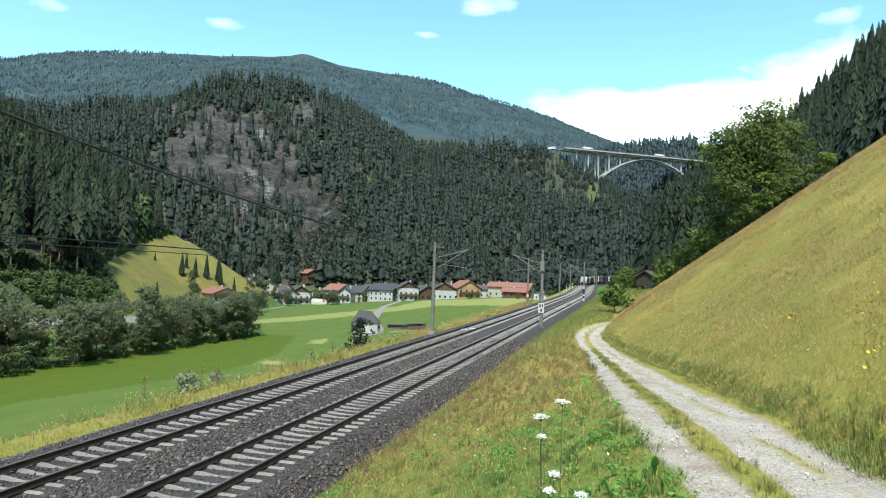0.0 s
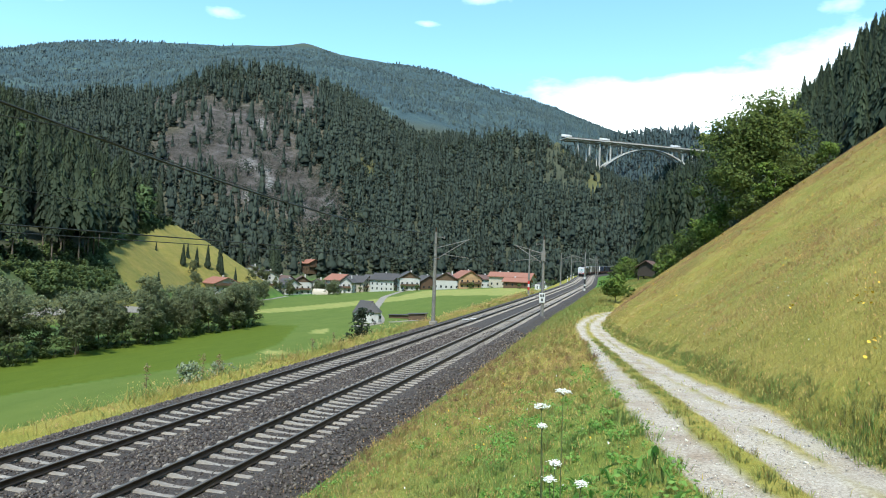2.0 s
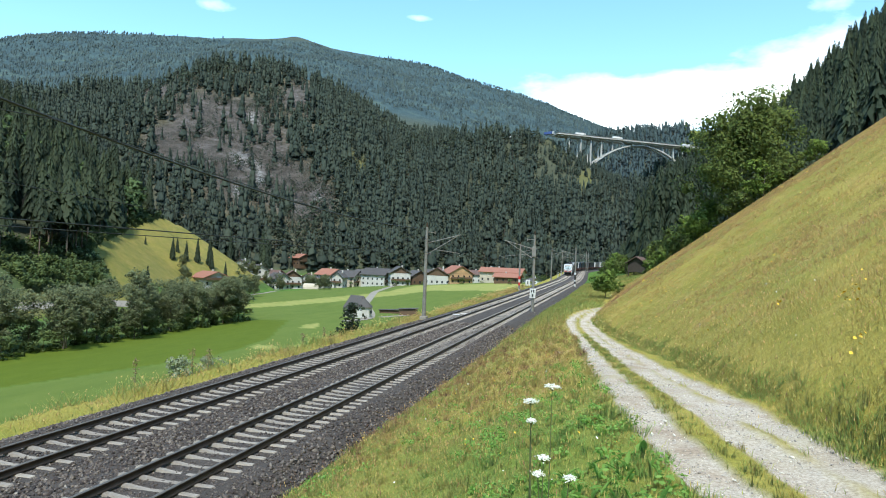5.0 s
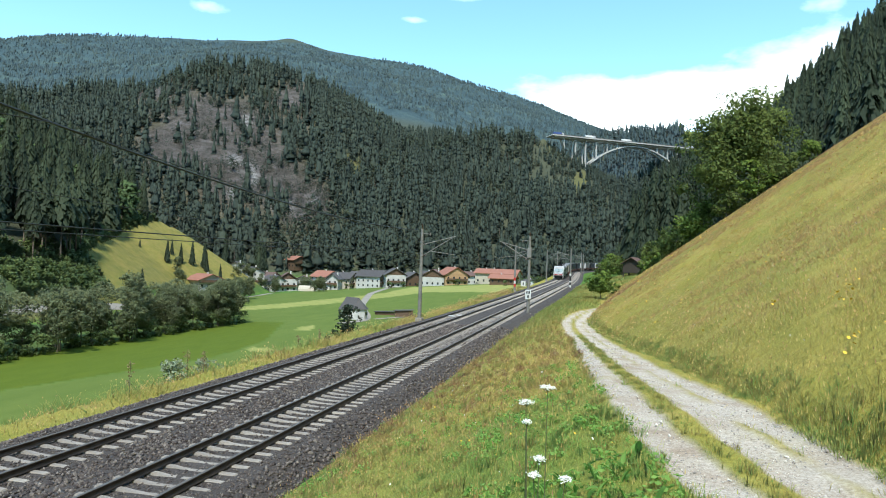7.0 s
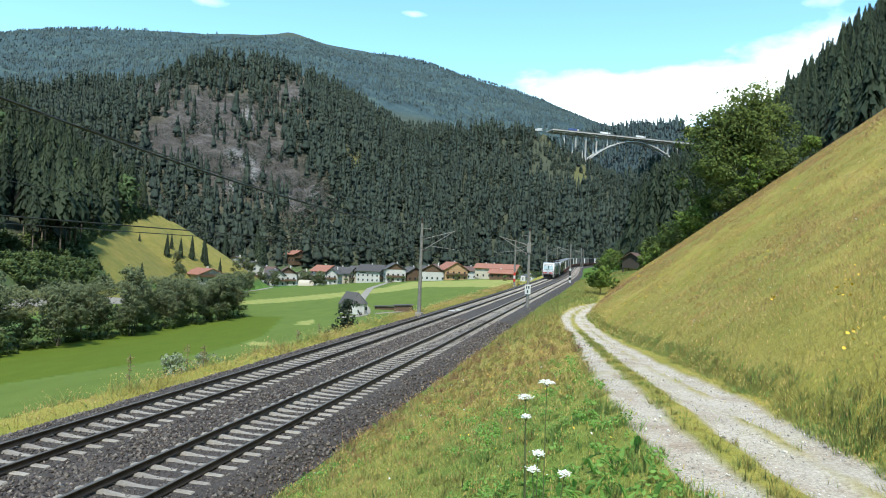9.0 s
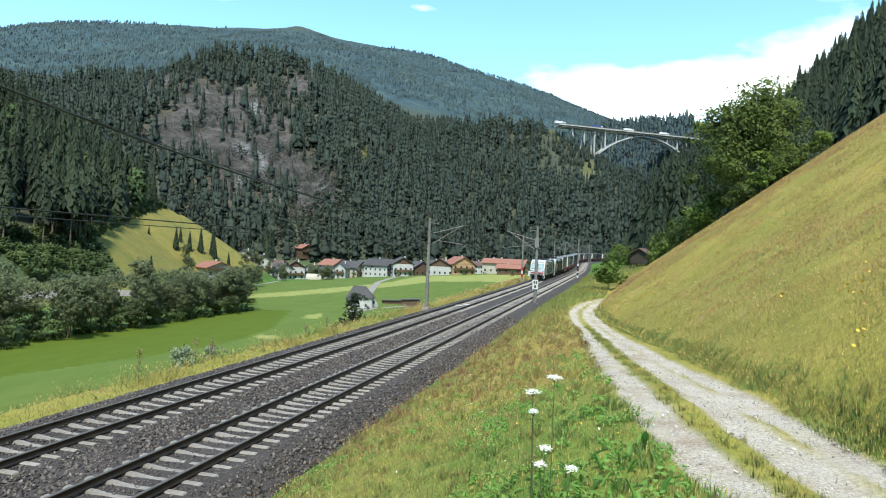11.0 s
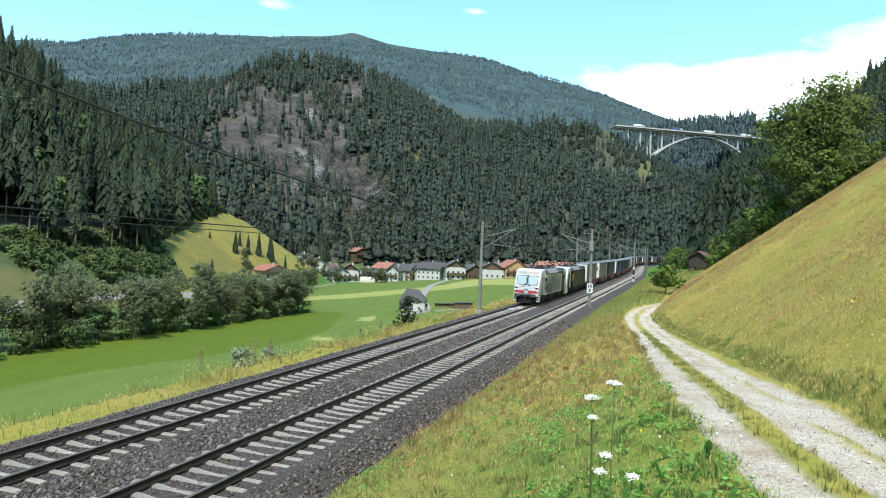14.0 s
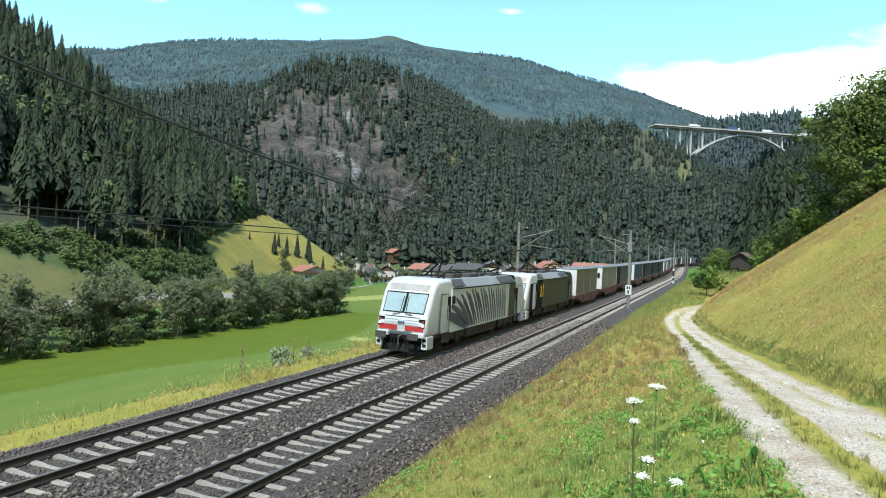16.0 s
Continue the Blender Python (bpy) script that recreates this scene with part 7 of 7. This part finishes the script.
def build_locomotive(label, striped):
    t = thing("locomotive", label, "locomotive", group="locomotives")
    side = M_WHITE if striped else M_OLIVE
    bm = shell(bmesh.new(), 1.5, 0.22); cut(bm, 1, -6.3, False)
    part("front_cab", bm, M_WHITE, t, "white cab end", True)
    bm = shell(bmesh.new(), 1.5, 0.22); cut(bm, 1, 6.3, True)
    part("rear_cab", bm, M_WHITE if striped else M_OLIVE, t, "", True)
    bm = bmesh.new(); box(bm, -1.49, 1.49, -6.3, 6.3, 0.98, 3.32)
    part("machine_room", bm, side, t, "white side with slate blue stripes" if striped else "dull olive side wall")
    bm = bmesh.new()
    prism(bm, [(-1.49, 3.32), (1.49, 3.32), (1.44, 3.42), (1.12, 3.80), (-1.12, 3.80), (-1.44, 3.42)], -6.3, 6.3)
    part("roof", bm, M_ROOFG, t, "grey roof")
    for s in (-1, 1):
        for y0, y1 in ((-6.0, -4.2), (2.5, 6.1)):
            bm = bmesh.new()
            prism(bm, [(s * 1.455, 3.43), (s * 1.15, 3.79), (s * 1.17, 3.82), (s * 1.475, 3.45)], y0, y1)
            part("roof_grille", bm, M_ROOFD, t)
        bm = bmesh.new(); box(bm, s * 1.5 - 0.012, s * 1.5 + 0.012, -6.3, 6.3, 3.30, 3.36); part("gutter", bm, M_SOOT, t)
    # roof gear
    g = np.random.default_rng(5)
    for i in range(16):
        y, x = -6.2 + i * 0.82, g.choice([-0.55, 0.0, 0.55])
        bm = bmesh.new()
        rod(bm, (x, y, 3.8), (x, y, 4.12), 0.055, 0.045, 7)
        for z in (3.88, 3.97, 4.06):
            rod(bm, (x, y, z), (x, y, z + 0.035), 0.10, None, 8)
        part("roof_insulator", bm, M_INSUL, t)
    bm = bmesh.new()
    rod(bm, (-0.5, -6.0, 4.14), (-0.5, 6.0, 4.14), 0.03, None, 6); rod(bm, (0.5, -5.4, 4.12), (0.4, 5.5, 4.12), 0.03, None, 6)
    part("busbar", bm, M_SOOT, t)
    for y0, y1, w in ((-3.6, -2.4, 0.5), (-1.2, 0.3, 0.6), (1.4, 2.2, 0.45), (3.6, 4.6, 0.5)):
        bm = bmesh.new(); box(bm, -w, w, y0, y1, 3.79, 4.02, 0.04); part("roof_box", bm, M_ROOFD, t)
    for y, up in ((-5.6, striped), (5.6, False)) if striped else ((-5.4, True), (5.6, False)):
        pantograph(t, y, up)
    # cab details, at the leading end and mirrored at the other
    for e in (-1, 1):
        white = striped or e < 0
        def at(y):
            return y * -e
        def slab(name, x0, x1, z0, z1, mat, out=0.012, label="", parent=t, bevel=0.0, inset=0.0):
            """A plate that follows the slope of the nose between two heights."""
            bm = bmesh.new()
            ya, yb = nose_y(z0) + inset, nose_y(z1) + inset
            k0, k1 = 1 - 0.055 * max(0, -ya - 8.0), 1 - 0.055 * max(0, -yb - 8.0)
            q = [(x0 * k0, ya - out, z0), (x1 * k0, ya - out, z0), (x1 * k1, yb - out, z1), (x0 * k1, yb - out, z1),
                 (x0 * k0, ya + 0.05, z0), (x1 * k0, ya + 0.05, z0), (x1 * k1, yb + 0.05, z1), (x0 * k1, yb + 0.05, z1)]
            v = [bm.verts.new((a, at(b), c)) for a, b, c in q]
            for f in ((0, 1, 2, 3), (7, 6, 5, 4), (0, 4, 5, 1), (1, 5, 6, 2), (2, 6, 7, 3), (3, 7, 4, 0)):
                bm.faces.new([v[i] for i in f])
            bmesh.ops.recalc_face_normals(bm, faces=bm.faces)
            return part(name, bm, mat, parent, label)
        slab("windscreen_surround", -1.24, 1.24, 2.12, 3.16, M_SOOT, 0.010)
        slab("windscreen", -1.19, -0.07, 2.18, 3.10, M_SCREEN, 0.022, "pale reflecting windscreen")
        slab("windscreen", 0.07, 1.19, 2.18, 3.10, M_SCREEN, 0.022, "pale reflecting windscreen")
        for s in (-1, 1):
            bm = bmesh.new()
            rod(bm, (s * 0.16, at(nose_y(2.1) - 0.05), 2.08), (s * 0.13, at(nose_y(2.95) - 0.06), 2.95), 0.018, None, 5)
            rod(bm, (s * 0.55, at(nose_y(2.05) - 0.05), 2.05), (s * 0.16, at(nose_y(2.1) - 0.06), 2.10), 0.02, None, 5)
            part("wiper", bm, M_SOOT, t)
        for z in (1.92, 1.76, 1.62, 1.52):
            slab("trim_line", -1.03, 1.03, z, z + 0.035, M_CHROME if z < 1.9 else M_SOOT, 0.012)
        slab("red_band", -1.34, -0.24, 1.255, 1.50, M_LRED, 0.016, "red band under the lamps")
        slab("red_band", 0.24, 1.34, 1.255, 1.50, M_LRED, 0.016, "red band under the lamps")
        slab("dusty_brow", -1.16, 1.16, 3.24, 3.57, M_DUST, 0.008, "grey dusty edge over the windscreens")
        slab("emblem_plate", -0.24, 0.24, 1.22, 1.80, M_WHITE, 0.02)
        for i in range(3):
            slab("number_bar", -0.2 + i * 0.14, -0.09 + i * 0.14, 1.58, 1.72, M_STRIPE, 0.026)
        for s in (-1, 1):
            h = slab("headlight_cluster", min(s * 1.04, s * 1.40), max(s * 1.04, s * 1.40), 1.44, 1.88, M_SOOT, 0.02, "dark lamp cluster")
            bm = bmesh.new(); rod(bm, (s * 1.20, at(-9.515), 1.56), (s * 1.20, at(-9.45), 1.56), 0.06, None, 12); part("headlight", bm, M_LAMP, h, "lit round headlight")
            bm = bmesh.new(); rod(bm, (s * 1.20, at(-9.50), 1.75), (s * 1.20, at(-9.40), 1.75), 0.05, None, 10); part("tail_light", bm, M_LRED, h)
            bm = bmesh.new(); box(bm, s * 0.98 - 0.34, s * 0.98 + 0.34, *sorted((at(-9.60), at(-9.2))), 0.95, 1.20, 0.05); part("buffer_box", bm, M_WHITE if white else M_SOOT, t)
            bm = bmesh.new()
            rod(bm, (s * 0.88, at(-9.6), 1.03), (s * 0.88, at(-9.92), 1.03), 0.12, None, 12)
            b = part("buffer", bm, M_UNDER, t)
            bm = bmesh.new(); box(bm, s * 0.88 - 0.30, s * 0.88 + 0.30, *sorted((at(-9.98), at(-9.92))), 0.86, 1.20, 0.03); part("buffer_plate", bm, M_UNDER, b)
            # steps under the corner of the cab
            bm = bmesh.new()
            box(bm, s * 1.27 - 0.16, s * 1.27 + 0.16, *sorted((at(-9.36), at(-8.55))), 0.36, 1.0, 0.03)
            st = part("step_skirt", bm, M_WHITE if white else M_SOOT, t)
            for z in (0.50, 0.76):
                bm = bmesh.new(); box(bm, s * 1.27 - 0.10, s * 1.27 + 0.10, *sorted((at(-9.375), at(-9.1))), z, z + 0.15); part("step_opening", bm, M_SOOT, st)
            # side of the cab
            bm = bmesh.new(); box(bm, s * 1.50 - 0.012, s * 1.50 + 0.016, *sorted((at(-6.95), at(-6.55))), 2.10, 2.95, 0.0); part("side_window", bm, M_SOOT, t)
            bm = bmesh.new(); box(bm, s * 1.50 - 0.012, s * 1.50 + 0.005, *sorted((at(-7.86), at(-6.98))), 1.02, 3.12, 0.0); part("door_seal", bm, M_SOOT, t)
            bm = bmesh.new(); box(bm, s * 1.50 - 0.012, s * 1.50 + 0.011, *sorted((at(-7.82), at(-7.02))), 1.06, 3.08, 0.0)
            d = part("cab_door", bm, M_WHITE if white else M_OLIVE, t)
            for y in (-7.92, -6.9):
                bm = bmesh.new(); rod(bm, (s * 1.53, at(y), 1.2), (s * 1.53, at(y), 2.5), 0.016, None, 6); part("handrail", bm, M_CHROME, d)
            bm = bmesh.new(); box(bm, s * 1.51 - 0.03, s * 1.51 + 0.12, *sorted((at(-6.35), at(-6.15))), 2.55, 2.95, 0.02); part("mirror", bm, M_SOOT, t)
        bm = bmesh.new(); box(bm, -1.12, 1.12, *sorted((at(-9.05), at(-8.7))), 0.2, 1.0, 0.03); part("front_bulkhead", bm, M_SOOT, t)
        bm = bmesh.new(); box(bm, -1.1, 1.1, *sorted((at(-9.35), at(-9.0))), 0.80, 1.05, 0.03); part("buffer_beam", bm, M_SOOT, t)
        bm = bmesh.new(); prism(bm, [(at(-9.55), 0.20), (at(-9.25), 0.55), (at(-9.12), 0.55), (at(-9.4), 0.20)], -1.05, 1.05, axis="x"); part("snow_plough", bm, M_SOOT, t)
        bm = bmesh.new(); rod(bm, (0, at(-9.4), 1.0), (0, at(-9.75), 0.95), 0.06, None, 8); rod(bm, (0, at(-9.75), 0.98), (0, at(-9.72), 0.55), 0.045, None, 8); part("screw_coupling", bm, M_UNDER, t)
        for x in (-0.45, -0.3, 0.3, 0.45):
            bm = bmesh.new(); rod(bm, (x, at(-9.4), 0.95), (x * 1.05, at(-9.62), 0.60), 0.03, None, 6); part("brake_hose", bm, M_SOOT, t)
    if striped:
        # zebra stripes fan out behind the leading cab
        rows = [(-7.3, 2.02, -3.9, 0.40), (-6.35, 2.42, -3.55, 0.30), (-5.7, 2.78, -3.2, 0.26), (-4.95, 3.0, -2.85, 0.22), (-4.55, 2.55, -2.6, 0.18), (-4.15, 3.12, -2.3, 0.20)]
        rows += [(-3.7 + 0.52 * i, 3.22 if i % 3 else 3.0, -1.95 + 0.42 * i, 0.17 + 0.02 * (i % 2)) for i in range(15)]
        for s in (-1, 1):
            for yt, zt, yb, w in rows:
                bm = bmesh.new()
                c = (yb - 0.46 * (yb - yt), zt - 0.34 * (zt - 1.1))
                P, Wd = [], []
                for j in range(9):
                    f = j / 8
                    P.append(((1 - f) ** 2 * yt + 2 * f * (1 - f) * c[0] + f * f * yb, (1 - f) ** 2 * zt + 2 * f * (1 - f) * c[1] + f * f * 1.1))
                    Wd.append(1.3 * w * (0.25 + 0.85 * math.sin(math.pi * min(1, 0.08 + 0.80 * f))))
                ribbon(bm, P, Wd, s * 1.495)
                part("stripe", bm, M_STRIPE, t)
            bm = bmesh.new(); box(bm, s * 1.492 - 0.006, s * 1.492 + 0.006, 4.75, 6.3, 1.0, 3.3); part("dark_panel", bm, M_OLIVE, t, "dark panel before the rear cab")
    else:
        for s in (-1, 1):
            bm = bmesh.new(); box(bm, s * 1.492 - 0.006, s * 1.492 + 0.006, -6.4, -4.6, 1.0, 3.3); part("dark_panel", bm, M_SOOT, t, "black panel behind the front cab")
            bm = bmesh.new(); box(bm, s * 1.492 - 0.012, s * 1.492 + 0.012, -8.6, -6.3, 1.0, 3.1); part("cab_side", bm, M_SOOT, t, "black cab side")
            for y in (-5.2, -5.0, -4.4):
                bm = bmesh.new(); box(bm, s * 1.50 - 0.008, s * 1.50 + 0.008, y, y + 0.07, 1.9, 2.9); part("yellow_bar", bm, M_PETAL, t)
    bm = bmesh.new()
    box(bm, -1.3, 1.3, -8.9, 8.9, 0.80, 1.02); box(bm, -1.25, 1.25, -2.6, 2.6, 0.35, 0.9, 0.05)
    part("underframe", bm, M_UNDER, t)
    for s in (-1, 1):
        for y in (-6.9, -3.2, -2.9, 3.1, 6.8):
            bm = bmesh.new(); box(bm, s * 1.38 - 0.1, s * 1.38 + 0.08, y - 0.3, y + 0.3, 0.5, 0.98, 0.04); part("equipment_case", bm, M_UNDER, t)
    bogie(t, -4.75); bogie(t, 4.75)
    return t


M_FRAME = material("red_brown_wagon", [(0.3, (0.075, 0.035, 0.028)), (0.7, (0.12, 0.055, 0.042))], 3.0, 0.85, 0.15, scale2=0.5, amount2=0.5)


def build_wagon():
    t = thing("pocket_wagon", "red-brown intermodal pocket wagon carrying a lorry trailer", "wagon", group="pocket wagons")
    for s in (-1, 1):
        bm = bmesh.new()
        prism(bm, [(-8.3, 0.95), (-8.3, 1.25), (8.3, 1.25), (8.3, 0.95), (5.6, 0.75), (4.6, 0.35), (-4.6, 0.35), (-5.6, 0.75)], s * 1.42 - 0.08, s * 1.42 + 0.08, axis="x")
        part("side_sill", bm, M_FRAME, t)
        for i in range(7):
            y = -4.2 + i * 1.4
            bm = bmesh.new(); box(bm, s * 1.51 - 0.03, s * 1.51 + 0.04, y - 0.06, y + 0.06, 0.4, 1.2); part("rib", bm, M_FRAME, t)
        for e in (-1, 1):
            bm = bmesh.new(); rod(bm, (s * 0.88, e * 8.2, 1.03), (s * 0.88, e * 8.52, 1.03), 0.2, None, 10); part("buffer", bm, M_UNDER, t)
    bm = bmesh.new(); box(bm, -1.35, 1.35, -8.3, 8.3, 0.9, 1.08); part("floor", bm, M_FRAME, t)
    for y in (-6.6, 6.6):
        bm = bmesh.new(); box(bm, -0.5, 0.5, y - 0.5, y + 0.5, 1.05, 1.25, 0.04); part("hitch", bm, M_UNDER, t)
        bogie(t, y, 0.46, 1.8, 1.0)
    return t


M_TARP = plain("grey_tarpaulin", (0.17, 0.175, 0.18), 0.6, 0.12, 1.0)


def build_trailer(colour, label, end, dark_door=False):
    t = thing("semi_trailer", label, "trailer", group="trailers on the train")
    skin = material("trailer_curtain", [(0.3, tuple(c * 0.85 for c in colour)), (0.7, colour)], 1.2, 0.55, 0.06, scale2=0.3, amount2=0.3)
    bm = bmesh.new(); box(bm, -1.26, 1.26, -6.7, 6.6, 1.30, 3.98); part("curtain_body", bm, skin, t)
    bm = bmesh.new(); box(bm, -1.30, 1.30, -6.85, 6.75, 3.93, 4.06, 0.03); part("roof", bm, M_TARP, t)
    for y0, y1 in ((-6.84, -6.68), (6.6, 6.74)):
        bm = bmesh.new(); box(bm, -1.29, 1.29, y0, y1, 1.2, 3.95, 0.02); f = part("end_frame", bm, end, t)
    if dark_door:
        bm = bmesh.new(); box(bm, -1.0, 1.0, -6.86, -6.83, 2.6, 3.3); part("dark_door", bm, M_SOOT, f)
    for s in (-1, 1):
        bm = bmesh.new(); box(bm, s * 1.28 - 0.02, s * 1.28 + 0.02, -6.7, 6.6, 1.22, 1.38); part("side_rail", bm, M_STEEL, t)
        for i in range(4):
            bm = bmesh.new(); box(bm, s * 1.275 - 0.012, s * 1.275 + 0.012, -6.6 + i * 4.3, -6.5 + i * 4.3, 1.3, 3.95); part("post", bm, skin, t)
    for i in range(3):
        for s in (-1, 1):
            bm = bmesh.new(); rod(bm, (s * 0.8, 2.4 + i * 1.3, 1.08), (s * 1.15, 2.4 + i * 1.3, 1.08), 0.42, None, 14); part("wheel", bm, M_SOOT, t)
    return t


FLEET = []
leader = build_locomotive("white electric locomotive with slate blue zebra stripes on the line", True)
helper = build_locomotive("dull olive electric locomotive with a white front end", False)
FLEET += [(leader, 9.5, 4.75, 0.0), (helper, 9.5 + 19.4, 4.75, 0.0)]
KHAKI, SAND, NAVY, BLUE, SLATE, PALE = (0.17, 0.15, 0.12), (0.24, 0.22, 0.19), (0.03, 0.04, 0.065), (0.03, 0.055, 0.14), (0.06, 0.07, 0.09), (0.26, 0.26, 0.255)
PAINTS = {"khaki": (KHAKI, M_BOARD), "sand": (SAND, M_BOARD), "navy": (NAVY, M_SOOT), "blue": (BLUE, M_BOARD), "slate": (SLATE, M_SOOT), "pale": (PALE, M_BOARD)}
ORDER = ["khaki", "sand", "slate", "blue", "navy", "navy", "slate", "pale", "pale", "slate", "pale", "navy", "khaki", "slate", "pale", "navy", "sand", "slate", "pale", "navy", "slate"]
wagon0 = build_wagon()
TRAILER = {k: build_trailer(c, {"khaki": "dull khaki curtain-sided semi-trailer with white end frame", "sand": "sand-coloured semi-trailer with white end frame", "navy": "dark navy curtain-sided semi-trailer", "blue": "blue curtain-sided semi-trailer with white end", "slate": "slate grey curtain-sided semi-trailer", "pale": "pale white box semi-trailer"}[k], e, k == "sand") for k, (c, e) in PAINTS.items()}
used = set()
for i, k in enumerate(ORDER):
    back = 38.6 + 8.75 + i * 17.3
    w = wagon0 if i == 0 else copy_thing(wagon0, Matrix())
    tr = TRAILER[k] if k not in used else copy_thing(TRAILER[k], Matrix())
    used.add(k)
    FLEET += [(w, back, 6.6, 0.0), (tr, back, 6.6, 0.0)]


def motions():
    ts = [i * 0.5 for i in range(33)]
    for ob, back, half, dz in FLEET:
        walk(ob, [(t, rail_pose(head_y(t) + back, half, dz)) for t in ts])
    base = Matrix.Translation(DECK_A) @ pose(0, 0, 0, 0, 0, DECK_YAW)
    for ob, start in TRUCKS:
        rows = []
        for i in range(17):
            s = (start + 12.75 * i + 60) * 0.815
            if s < -12:     # on the approach road behind the trees
                rows.append((i, Matrix.Translation(DECK_A) @ pose((s + 3) * 0.894, -3.5 - (s + 3) * 0.447, 0.08, 0, 0, -26.6)))
            else:
                rows.append((i, base @ pose(s, -3.5, 0.08)))
        walk(ob, rows)


motions()
